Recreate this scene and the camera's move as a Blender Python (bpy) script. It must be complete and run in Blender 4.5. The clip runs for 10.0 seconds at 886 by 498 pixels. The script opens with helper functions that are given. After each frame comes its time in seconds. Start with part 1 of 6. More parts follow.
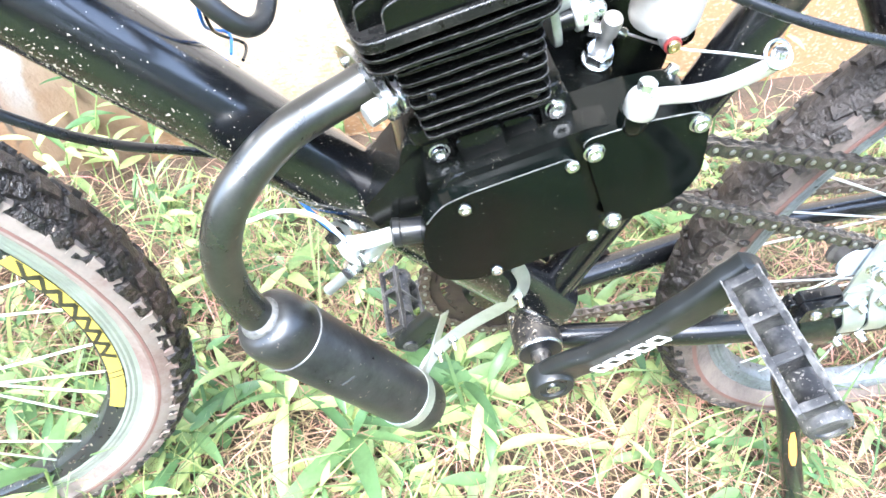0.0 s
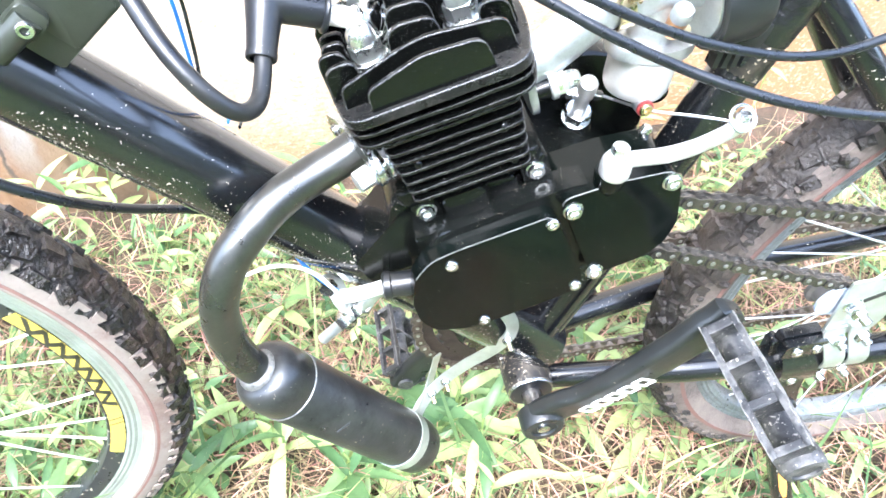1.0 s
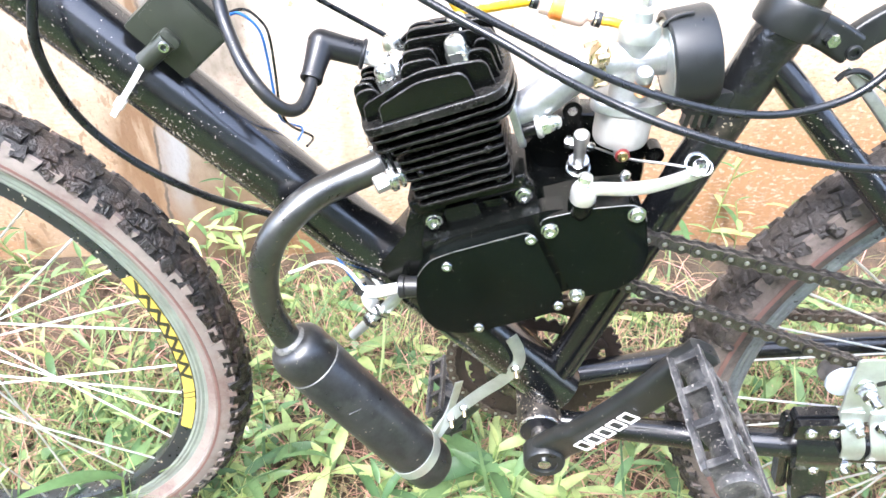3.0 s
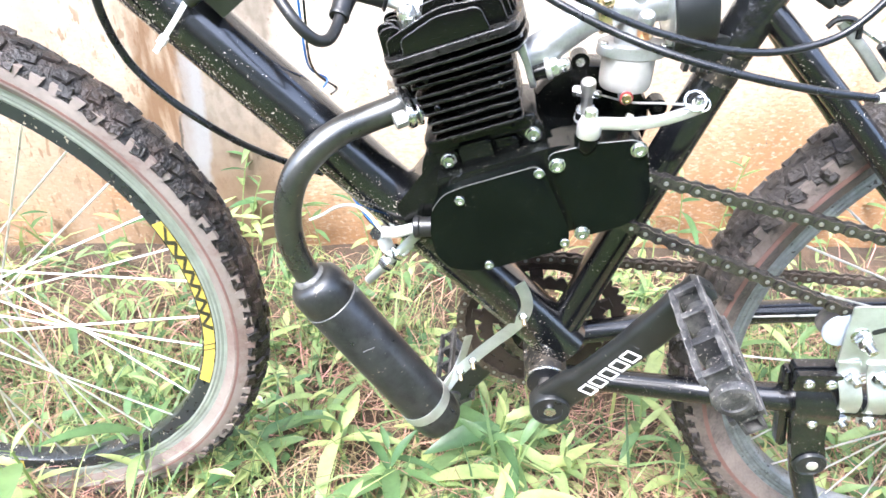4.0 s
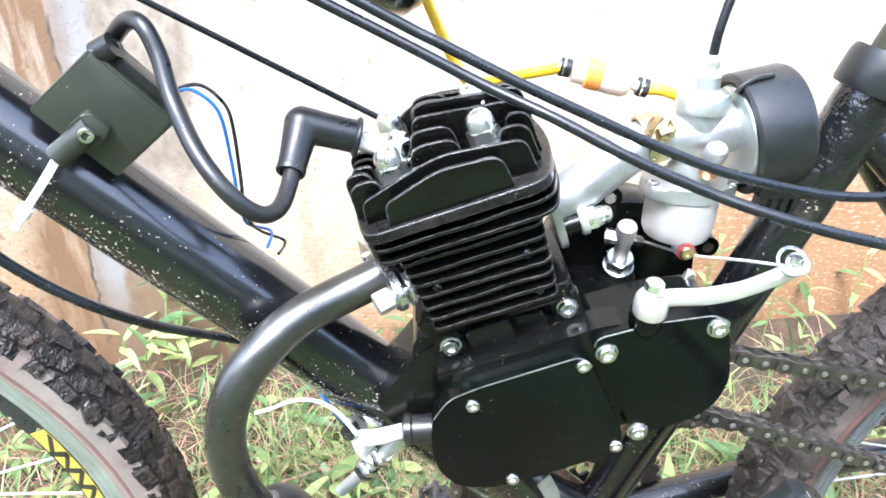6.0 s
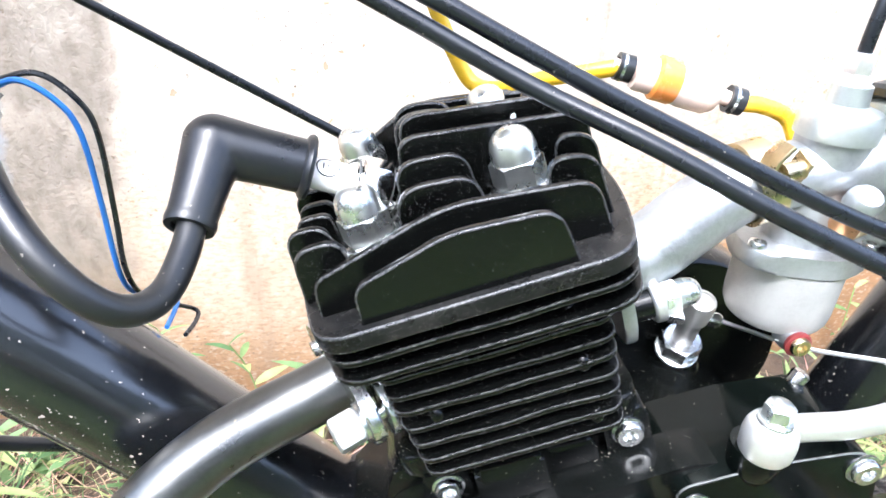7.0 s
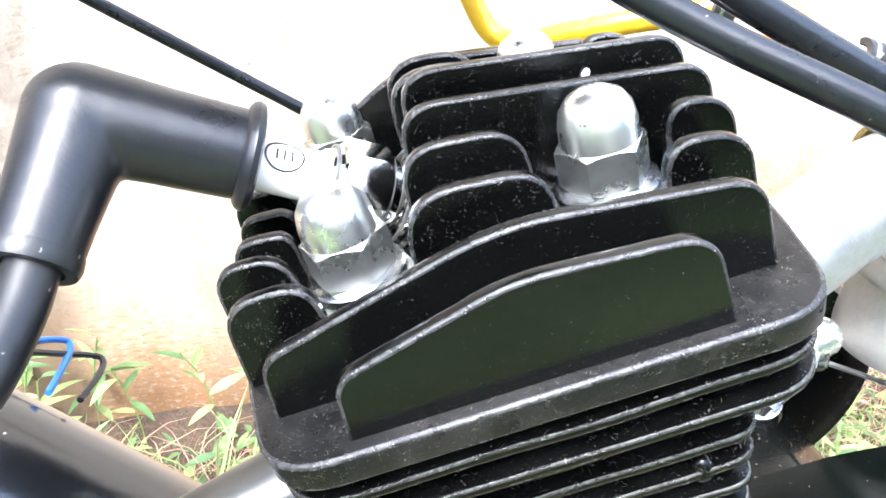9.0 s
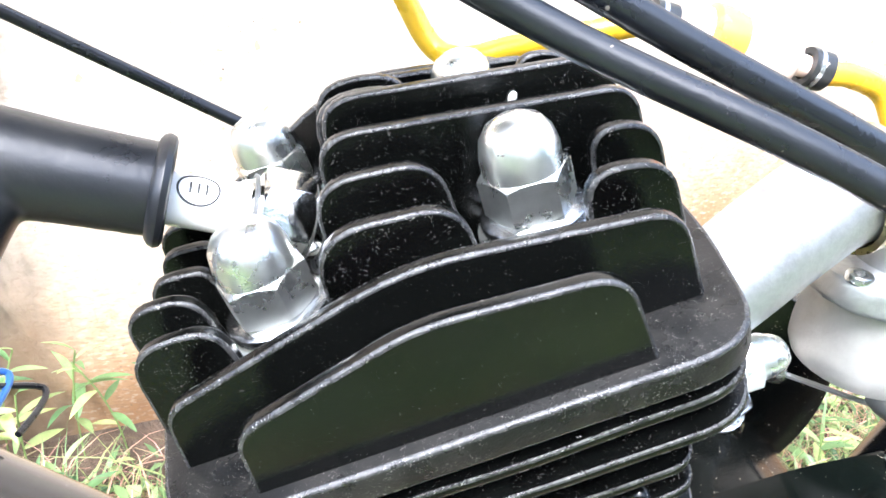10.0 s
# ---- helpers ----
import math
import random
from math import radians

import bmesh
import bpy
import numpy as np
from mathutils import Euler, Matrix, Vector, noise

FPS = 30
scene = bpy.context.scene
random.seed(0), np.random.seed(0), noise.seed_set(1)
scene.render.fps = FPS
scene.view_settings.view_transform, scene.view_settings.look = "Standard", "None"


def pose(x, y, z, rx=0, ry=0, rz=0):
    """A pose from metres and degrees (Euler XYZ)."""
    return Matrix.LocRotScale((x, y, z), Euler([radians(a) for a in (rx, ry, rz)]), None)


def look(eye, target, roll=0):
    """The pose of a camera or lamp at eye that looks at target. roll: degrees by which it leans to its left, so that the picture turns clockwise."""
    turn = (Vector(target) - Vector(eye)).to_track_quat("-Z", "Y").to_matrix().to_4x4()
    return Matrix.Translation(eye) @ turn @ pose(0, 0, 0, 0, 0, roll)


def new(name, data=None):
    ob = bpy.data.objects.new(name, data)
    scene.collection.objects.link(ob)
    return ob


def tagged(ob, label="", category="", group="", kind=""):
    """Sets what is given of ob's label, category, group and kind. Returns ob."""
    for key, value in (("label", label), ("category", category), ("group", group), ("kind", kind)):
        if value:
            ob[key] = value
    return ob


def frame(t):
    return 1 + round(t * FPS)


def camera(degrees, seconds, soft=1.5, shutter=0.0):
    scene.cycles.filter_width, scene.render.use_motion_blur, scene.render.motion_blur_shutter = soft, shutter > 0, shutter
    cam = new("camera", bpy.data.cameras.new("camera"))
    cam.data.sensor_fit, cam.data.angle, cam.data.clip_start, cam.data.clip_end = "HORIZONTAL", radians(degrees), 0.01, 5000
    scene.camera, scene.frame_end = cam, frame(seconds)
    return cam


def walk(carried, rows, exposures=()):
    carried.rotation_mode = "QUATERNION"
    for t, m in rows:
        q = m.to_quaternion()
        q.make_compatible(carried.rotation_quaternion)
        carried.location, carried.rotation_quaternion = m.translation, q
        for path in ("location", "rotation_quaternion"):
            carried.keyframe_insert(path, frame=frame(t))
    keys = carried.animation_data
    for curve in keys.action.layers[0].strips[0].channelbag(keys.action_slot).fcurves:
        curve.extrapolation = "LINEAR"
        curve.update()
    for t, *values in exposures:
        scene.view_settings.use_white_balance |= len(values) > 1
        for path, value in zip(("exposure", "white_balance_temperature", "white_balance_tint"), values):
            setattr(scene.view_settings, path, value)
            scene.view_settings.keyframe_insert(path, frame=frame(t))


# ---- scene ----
cam = camera(69.01, 10.0, soft=1.6)
PATH = [
    (0, (-0.1587, -0.3366, 0.7582), (-0.0097, 0.3356, 0.0329), 3.70),
    (0.5, (-0.1559, -0.3344, 0.7767), (-0.0052, 0.3476, 0.061), 2.67),
    (1, (-0.1543, -0.3362, 0.7846), (0.0027, 0.3602, 0.0843), 2.93),
    (1.5, (-0.1543, -0.3233, 0.7931), (0.0011, 0.3899, 0.1096), 2.23),
    (2, (-0.1473, -0.3236, 0.8027), (-0.0264, 0.391, 0.1137), 0.17),
    (2.5, (-0.1208, -0.3839, 0.8298), (-0.1001, 0.3856, 0.1915), -2.01),
    (3, (-0.0746, -0.4558, 0.7805), (-0.1146, 0.3718, 0.2206), 0.69),
    (3.2, (-0.0656, -0.4762, 0.7533), (-0.1185, 0.3682, 0.2203), 1.87),
    (4.3, (-0.0724, -0.5213, 0.7372), (-0.1312, 0.3305, 0.2166), 0.91),
    (4.5, (-0.0706, -0.5195, 0.7413), (-0.124, 0.3365, 0.2271), 0.72),
    (5, (-0.0675, -0.4965, 0.7465), (-0.0742, 0.3723, 0.2514), 1.13),
    (5.5, (-0.0837, -0.4394, 0.7464), (-0.0625, 0.4401, 0.271), 0.86),
    (6, (-0.119, -0.3522, 0.7464), (-0.0811, 0.5379, 0.292), 0.59),
    (6.2, (-0.1298, -0.3166, 0.738), (-0.0714, 0.5759, 0.2908), 1.85),
    (7.3, (-0.1299, -0.2073, 0.7048), (0.0008, 0.6853, 0.2731), 3.75),
    (7.5, (-0.1242, -0.1973, 0.697), (0.0216, 0.6914, 0.2623), 4.24),
    (8, (-0.1232, -0.1766, 0.6899), (0.0365, 0.7, 0.2359), 3.55),
    (8.5, (-0.1329, -0.1601, 0.6885), (0.0305, 0.7163, 0.2356), 3.99),
    (9, (-0.1345, -0.1501, 0.6881), (0.0326, 0.7282, 0.2402), 4.36),
    (9.5, (-0.131, -0.149, 0.688), (0.038, 0.7246, 0.2316), 3.64),
    (10, (-0.1217, -0.1456, 0.6926), (0.0602, 0.7286, 0.2426), 3.53),
]
EXPOSURES = [(0.0, 3.42, 5550, 8), (2.0, 3.43, 5600, 10), (2.5, 3.06, 5750, 11), (3.0, 2.99, 5800, 12), (4.5, 3.02, 5800, 11), (5.0, 3.19, 5700, 10), (5.5, 3.22, 5650, 10), (6.0, 2.89, 5600, 10), (7.5, 2.77, 5650, 11), (8.0, 3.21, 5680, 10), (8.5, 3.28, 5700, 10), (10.0, 3.16, 5700, 10)]
walk(cam, [(t, look(eye, target, roll)) for t, eye, target, roll in PATH], EXPOSURES)

# ---- light: hazy bright sky with a soft high sun ----
SUN_EL, SUN_AZ = 58.0, 205.0
world = bpy.data.worlds.new("hazy_sky")
scene.world = world
world.use_nodes = True
wn = world.node_tree
wn.nodes.clear()
sky = wn.nodes.new("ShaderNodeTexSky")
sky.sky_type = "NISHITA"
sky.sun_disc = False
sky.sun_elevation, sky.sun_rotation = radians(SUN_EL), radians(SUN_AZ)
sky.air_density, sky.dust_density = 1.0, 4.0
grey = wn.nodes.new("ShaderNodeHueSaturation")
grey.inputs["Saturation"].default_value = 0.75
back = wn.nodes.new("ShaderNodeBackground")
back.inputs["Strength"].default_value = 0.15
wout = wn.nodes.new("ShaderNodeOutputWorld")
wn.links.new(sky.outputs[0], grey.inputs["Color"])
wn.links.new(grey.outputs[0], back.inputs["Color"])
wn.links.new(back.outputs[0], wout.inputs["Surface"])
sun_data = bpy.data.lights.new("sun", "SUN")
sun_data.energy, sun_data.angle, sun_data.color = 0.6, radians(16), (1.0, 0.97, 0.92)
sun = new("sun", sun_data)
az, el = radians(SUN_AZ), radians(SUN_EL)
sun.matrix_world = look((3 * math.sin(az) * math.cos(el), 3 * math.cos(az) * math.cos(el), 3 * math.sin(el)), (0, 0, 0))


# ---- materials ----
def material(name, base, rough=0.5, metal=0.0, vary=0.25, scale=30.0, bump=0.15, fine=300.0, coat=0.0, second=None, spots=None, spot_size=120.0, spot_cut=0.72, spot_bias=None, stretch=(1, 1, 1), island=0.0, spec=0.5, patch=5.0, bump_distance=0.001):
    """Coarse patches and fine grain on colour and roughness, relief, an optional second colour and specks of dirt."""
    m = bpy.data.materials.new(name)
    m.use_nodes = True
    nt = m.node_tree
    N, L = nt.nodes, nt.links
    bsdf = N["Principled BSDF"]
    co = N.new("ShaderNodeTexCoord")
    mp = N.new("ShaderNodeMapping")
    mp.inputs["Scale"].default_value = stretch
    L.new(co.outputs["Object"], mp.inputs["Vector"])

    def tex(s, detail=4.0, r=0.6):
        n = N.new("ShaderNodeTexNoise")
        n.inputs["Scale"].default_value, n.inputs["Detail"].default_value, n.inputs["Roughness"].default_value = s, detail, r
        L.new(mp.outputs[0], n.inputs["Vector"])
        return n.outputs["Fac"]

    def ramp(src, a, b, lo=0.0, hi=1.0):
        n = N.new("ShaderNodeMapRange")
        n.inputs["From Min"].default_value, n.inputs["From Max"].default_value = a, b
        n.inputs["To Min"].default_value, n.inputs["To Max"].default_value = lo, hi
        L.new(src, n.inputs["Value"])
        return n.outputs[0]

    def mix(fac, a, b, mode="MIX"):
        n = N.new("ShaderNodeMix")
        n.data_type, n.blend_type = "RGBA", mode
        for sock, v in ((n.inputs[0], fac), (n.inputs[6], a), (n.inputs[7], b)):
            if isinstance(v, (int, float)):
                sock.default_value = v
            elif isinstance(v, tuple):
                sock.default_value = (*v, 1.0)
            else:
                L.new(v, sock)
        return n.outputs[2]

    coarse, grain = tex(scale, 5), tex(fine, 3)
    dark = tuple(c * (1 - vary) for c in base)
    light = tuple(min(1.0, c * (1 + vary)) for c in base)
    col = mix(ramp(coarse, 0.3, 0.7), dark, light)
    if second:
        col = mix(ramp(tex(patch, 6, 0.65), 0.46, 0.62), col, second)
    col = mix(ramp(grain, 0.35, 0.7, 0.0, 0.35), col, light)
    if island:
        info = N.new("ShaderNodeObjectInfo")
        geo = N.new("ShaderNodeNewGeometry")
        add = N.new("ShaderNodeMath")
        add.operation = "ADD"
        L.new(info.outputs["Random"], add.inputs[0])
        L.new(geo.outputs["Random Per Island"], add.inputs[1])
        fr = N.new("ShaderNodeMath")
        fr.operation = "FRACT"
        L.new(add.outputs[0], fr.inputs[0])
        hs = N.new("ShaderNodeHueSaturation")
        L.new(ramp(fr.outputs[0], 0, 1, 0.5 - 0.06 * island, 0.5 + 0.06 * island), hs.inputs["Hue"])
        L.new(ramp(fr.outputs[0], 0, 1, 1 + 0.7 * island, 1 - 0.6 * island), hs.inputs["Value"])
        L.new(col, hs.inputs["Color"])
        col = hs.outputs[0]
    rgh = ramp(coarse, 0.3, 0.7, max(0.03, rough * 0.8), min(1.0, rough * 1.25))
    if spots:
        big = tex(spot_size * 0.12, 3)
        sp = tex(spot_size, 2, 0.5)
        n = N.new("ShaderNodeMath")
        n.operation = "MULTIPLY_ADD"
        L.new(big, n.inputs[0])
        n.inputs[1].default_value = 0.35
        L.new(sp, n.inputs[2])
        src = n.outputs[0]
        if spot_bias:
            # more dirt towards one side of the thing
            dot = N.new("ShaderNodeVectorMath")
            dot.operation = "DOT_PRODUCT"
            L.new(co.outputs["Object"], dot.inputs[0])
            dot.inputs[1].default_value = spot_bias[0]
            plus = N.new("ShaderNodeMath")
            plus.operation = "ADD"
            L.new(src, plus.inputs[0])
            L.new(ramp(dot.outputs["Value"], spot_bias[1], spot_bias[2], spot_bias[3], spot_bias[4]), plus.inputs[1])
            src = plus.outputs[0]
        mask = ramp(src, spot_cut + 0.27, spot_cut + 0.29)
        col = mix(mask, col, spots)
        rgh2 = N.new("ShaderNodeMath")
        rgh2.operation = "MAXIMUM"
        L.new(rgh, rgh2.inputs[0])
        L.new(ramp(mask, 0, 1, 0, 0.8), rgh2.inputs[1])
        rgh = rgh2.outputs[0]
    L.new(col, bsdf.inputs["Base Color"])
    L.new(rgh, bsdf.inputs["Roughness"])
    bsdf.inputs["Metallic"].default_value = metal
    bsdf.inputs["Specular IOR Level"].default_value = spec
    bsdf.inputs["Coat Weight"].default_value = coat
    bsdf.inputs["Coat Roughness"].default_value = 0.17
    if bump:
        b = N.new("ShaderNodeBump")
        b.inputs["Strength"].default_value, b.inputs["Distance"].default_value = bump, bump_distance
        h = N.new("ShaderNodeMath")
        h.operation = "ADD"
        L.new(coarse, h.inputs[0])
        L.new(grain, h.inputs[1])
        L.new(h.outputs[0], b.inputs["Height"])
        L.new(b.outputs[0], bsdf.inputs["Normal"])
    return m


DUST = (0.45, 0.40, 0.31)
frame_paint = material("black_frame_paint", (0.0045, 0.005, 0.006), 0.22, 0, 0.3, 25, 0.06, 500, 0.6, spots=(0.36, 0.32, 0.25), spot_size=560, spot_cut=0.62)
mud_paint = material("mud_spattered_black_paint", (0.0045, 0.005, 0.006), 0.2, 0, 0.3, 25, 0.05, 500, 1.0, spots=(0.40, 0.35, 0.28), spot_size=560, spot_cut=0.575, spot_bias=((0.69, 0.0, 0.723), 0.262, 0.218, -0.07, 0.085))
mud_crust = material("mud_crusted_black_paint", (0.008, 0.008, 0.008), 0.4, 0, 0.4, 40, 0.4, 300, 0.1, second=(0.05, 0.04, 0.03), patch=60, spots=(0.34, 0.29, 0.22), spot_size=420, spot_cut=0.53)
engine_paint = material("satin_black_engine_paint", (0.004, 0.0045, 0.004), 0.18, 0, 0.35, 60, 0.08, 700, 0.1, spots=(0.36, 0.32, 0.25), spot_size=1000, spot_cut=0.635, spec=0.20)
cover_paint = material("glossy_black_cover_paint", (0.002, 0.003, 0.0025), 0.16, 0, 0.3, 40, 0.03, 900, 0.05, spots=(0.36, 0.32, 0.25), spot_size=1100, spot_cut=0.665, spec=0.17)
fin_paint = material("black_fin_paint", (0.002, 0.0022, 0.002), 0.13, 0, 0.35, 80, 0.10, 2200, 0.0, spots=(0.20, 0.195, 0.18), spot_size=4300, spot_cut=0.618, spec=0.25)
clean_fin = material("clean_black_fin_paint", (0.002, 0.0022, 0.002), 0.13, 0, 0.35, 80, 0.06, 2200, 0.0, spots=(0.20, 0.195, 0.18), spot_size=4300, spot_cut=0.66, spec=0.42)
# paler than the fins: sky highlight painted into the scuffed rounded edges
fin_edge = material("scuffed_fin_edge_with_glint", (0.013, 0.013, 0.013), 0.24, 0, 0.7, 300, 0.3, 3000, 0.2, second=(0.040, 0.040, 0.039), patch=260, spots=(0.26, 0.255, 0.24), spot_size=4300, spot_cut=0.60)
dusty_plate = material("dusty_black_head_plate", (0.006, 0.006, 0.0058), 0.28, 0, 0.5, 90, 0.12, 2200, 0.0, second=(0.017, 0.016, 0.0145), patch=70, spots=(0.20, 0.19, 0.17), spot_size=4300, spot_cut=0.602, spec=0.22)
# grey of painted cover highlights and plug lines, and of worn weld and seam
worn_edge = material("grey_glint_and_bare_wear", (0.105, 0.105, 0.10), 0.38, 0.3, 0.6, 260, 0.2, 900)
pipe_steel = material("black_chromed_pipe", (0.100, 0.101, 0.096), 0.29, 0.9, 0.25, 35, 0.06, 600, 0.1, spots=(0.3, 0.26, 0.2), spot_size=320, spot_cut=0.66)
muffler_steel = material("satin_black_muffler", (0.045, 0.047, 0.048), 0.33, 0.7, 0.35, 45, 0.12, 600, 0.1, second=(0.065, 0.066, 0.066), patch=35, spots=(0.3, 0.27, 0.22), spot_size=300, spot_cut=0.635)
cast_alu = material("cast_aluminium", (0.42, 0.435, 0.44), 0.40, 0.8, 0.25, 70, 0.18, 600)
zinc = material("zinc_plated_steel", (0.62, 0.63, 0.62), 0.24, 1.0, 0.2, 120, 0.10, 900)
chrome = material("bright_nickel", (0.84, 0.86, 0.82), 0.28, 0.97, 0.16, 110, 0.05, 500, spots=(0.34, 0.33, 0.30), spot_size=500, spot_cut=0.66)
polished_nickel = material("polished_nickel", (0.74, 0.74, 0.71), 0.09, 1.0, 0.15, 120, 0.04, 500)
galv = material("galvanised_plate", (0.52, 0.555, 0.525), 0.34, 0.8, 0.18, 60, 0.08, 700)
white_alu = material("pale_lever_alloy", (0.76, 0.75, 0.72), 0.34, 0.75, 0.1, 90, 0.06, 700)
brass = material("brass", (0.60, 0.50, 0.31), 0.28, 1.0, 0.25, 100, 0.08, 700)
copper = material("copper_screw", (0.66, 0.36, 0.18), 0.3, 1.0, 0.2, 100, 0.06, 700)
red_paint = material("red_gasket", (0.19, 0.028, 0.026), 0.45, 0, 0.2, 120, 0.05, 700)
chain_steel = material("oily_chain_steel", (0.155, 0.147, 0.136), 0.22, 0.8, 0.45, 150, 0.15, 700, second=(0.045, 0.04, 0.035), patch=70)
pin_steel = material("bright_chain_pins", (0.40, 0.40, 0.38), 0.3, 0.9, 0.2, 150, 0.05, 700)
rusty_chain = material("rusty_chain_steel", (0.15, 0.13, 0.11), 0.5, 0.5, 0.4, 150, 0.2, 700, second=(0.065, 0.043, 0.030), patch=60)
rust = material("rusty_chainring", (0.040, 0.028, 0.022), 0.65, 0.2, 0.5, 80, 0.4, 500, second=(0.028, 0.022, 0.019), patch=40)
rubber = material("black_rubber", (0.0095, 0.0105, 0.0125), 0.32, 0, 0.3, 60, 0.08, 400, second=(0.015, 0.015, 0.014), patch=60, spots=(0.2, 0.18, 0.15), spot_size=500, spot_cut=0.66)
plastic = material("black_moulded_plastic", (0.013, 0.0145, 0.0145), 0.33, 0, 0.25, 60, 0.12, 800, spots=(0.36, 0.32, 0.25), spot_size=450, spot_cut=0.66)
coil_plastic = material("olive_black_coil_plastic", (0.030, 0.034, 0.026), 0.36, 0, 0.2, 45, 0.06, 800, spots=DUST, spot_size=350, spot_cut=0.69)
cable_black = material("black_cable_sleeve", (0.009, 0.0105, 0.013), 0.27, 0, 0.25, 60, 0.06, 900, spots=(0.2, 0.18, 0.15), spot_size=500, spot_cut=0.67)
pedal_plastic = material("scuffed_pedal_plastic", (0.024, 0.024, 0.025), 0.5, 0, 0.45, 70, 0.4, 500, second=(0.10, 0.096, 0.090), patch=70, spots=(0.26, 0.24, 0.21), spot_size=420, spot_cut=0.575)
pedal_scuff = material("scuffed_pale_pedal_edge", (0.13, 0.125, 0.115), 0.6, 0, 0.6, 160, 0.3, 600, second=(0.05, 0.05, 0.048), patch=120)
tyre_mud = material("muddy_tread_rubber", (0.0125, 0.011, 0.0105), 0.42, 0, 0.55, 60, 0.9, 240, second=(0.040, 0.027, 0.021), patch=26, bump_distance=0.003)
tyre_caked = material("mud_caked_tread_rubber", (0.023, 0.019, 0.017), 0.55, 0, 0.6, 60, 0.9, 220, second=(0.060, 0.048, 0.040), patch=16, bump_distance=0.004)
sidewall_tan = material("dusty_tan_sidewall", (0.20, 0.172, 0.150), 0.75, 0, 0.25, 40, 0.2, 400, second=(0.145, 0.10, 0.085), patch=20)
sidewall_rear = material("dusty_brown_sidewall", (0.150, 0.122, 0.106), 0.8, 0, 0.45, 40, 0.45, 300, second=(0.055, 0.046, 0.041), patch=20, bump_distance=0.002)
stripe_red = material("faded_red_line", (0.135, 0.072, 0.06), 0.7, 0, 0.35, 60, 0.1, 400)
rim_track = material("grey_green_brake_track", (0.25, 0.28, 0.245), 0.36, 0.35, 0.2, 50, 0.05, 500)
rim_black = material("black_rim_paint", (0.016, 0.020, 0.022), 0.28, 0, 0.3, 40, 0.05, 600, 0.3, spots=DUST, spot_size=220, spot_cut=0.60)
rim_alu = material("weathered_alloy_rim", (0.22, 0.242, 0.265), 0.42, 0.6, 0.35, 70, 0.2, 500, second=(0.13, 0.14, 0.15), patch=45, spots=(0.05, 0.05, 0.05), spot_size=240, spot_cut=0.585)
spoke_steel = material("pale_spoke_steel", (0.70, 0.70, 0.68), 0.32, 0.7, 0.1, 60, 0.0, 500)
decal_yellow = material("yellow_decal", (0.48, 0.38, 0.07), 0.35, 0, 0.1, 60, 0.03, 500)
decal_dark = material("dark_decal_print", (0.03, 0.03, 0.02), 0.4, 0, 0.2, 60, 0.03, 500)
print_white = material("white_print", (0.72, 0.72, 0.70), 0.5, 0, 0.15, 200, 0.0, 600)
white_plastic = material("white_sleeve_plastic", (0.64, 0.63, 0.59), 0.4, 0, 0.1, 80, 0.05, 600)
ceramic = material("white_glazed_ceramic", (0.82, 0.81, 0.77), 0.12, 0, 0.05, 80, 0.0, 600, 0.5)
blue_wire = material("blue_wire", (0.03, 0.15, 0.46), 0.35, 0, 0.15, 80, 0.0, 600)
hose_yellow = material("yellow_fuel_hose", (0.82, 0.50, 0.02), 0.25, 0, 0.1, 80, 0.0, 600, 0.4)
hose_orange = material("orange_filter_plastic", (0.80, 0.27, 0.05), 0.25, 0, 0.15, 120, 0.0, 600, 0.4)
filter_clear = material("milky_filter_plastic", (0.80, 0.62, 0.52), 0.2, 0, 0.1, 120, 0.0, 600, 0.5)
reflector = material("orange_sticker", (0.80, 0.28, 0.05), 0.35, 0, 0.2, 200, 0.0, 600)
soil = material("damp_brown_soil", (0.085, 0.056, 0.036), 0.95, 0, 0.5, 18, 0.9, 160, second=(0.048, 0.037, 0.024), patch=7, bump_distance=0.01)
straw = material("dry_straw", (0.45, 0.315, 0.205), 0.7, 0, 0.25, 40, 0.0, 300, island=0.95)
old_straw = material("rotting_brown_straw", (0.20, 0.125, 0.075), 0.75, 0, 0.3, 40, 0.0, 300, island=0.8)
leaf_green = material("fresh_green_leaf", (0.225, 0.322, 0.128), 0.32, 0, 0.22, 60, 0.2, 300, island=0.95)
grass_green = material("grass_blade", (0.225, 0.312, 0.124), 0.5, 0, 0.2, 40, 0.0, 300, island=0.9)
stem_green = material("green_stem", (0.17, 0.24, 0.07), 0.5, 0, 0.25, 60, 0.1, 300)
for leafy in (leaf_green, grass_green, straw):
    b = leafy.node_tree.nodes["Principled BSDF"]
    b.inputs["Subsurface Weight"].default_value = 0.0
    tr = leafy.node_tree.nodes.new("ShaderNodeBsdfTranslucent")
    ms = leafy.node_tree.nodes.new("ShaderNodeMixShader")
    ms.inputs[0].default_value = 0.42
    lk = leafy.node_tree.links
    lk.new(b.inputs["Base Color"].links[0].from_socket, tr.inputs["Color"])
    lk.new(b.outputs[0], ms.inputs[1])
    lk.new(tr.outputs[0], ms.inputs[2])
    lk.new(ms.outputs[0], leafy.node_tree.nodes["Material Output"].inputs["Surface"])


# ---- mesh helpers ----
LEANING = Matrix.Translation((0, 0, 0.295)) @ pose(0, 0, 0, 3.0)
BASES = {}


def thing(name, label, category, base=(0, 0, 0), group="", leaning=True, shift=(0, 0, 0)):
    """An Empty at a thing's base; shapes are given in the bicycle's own axes, from its crank axle."""
    ob = new(name)
    ob.empty_display_size = 0.02
    at = Matrix.Translation(Vector(base) + Vector(shift))
    ob.matrix_world = LEANING @ at if leaning else at
    BASES[ob.name] = Vector(base)
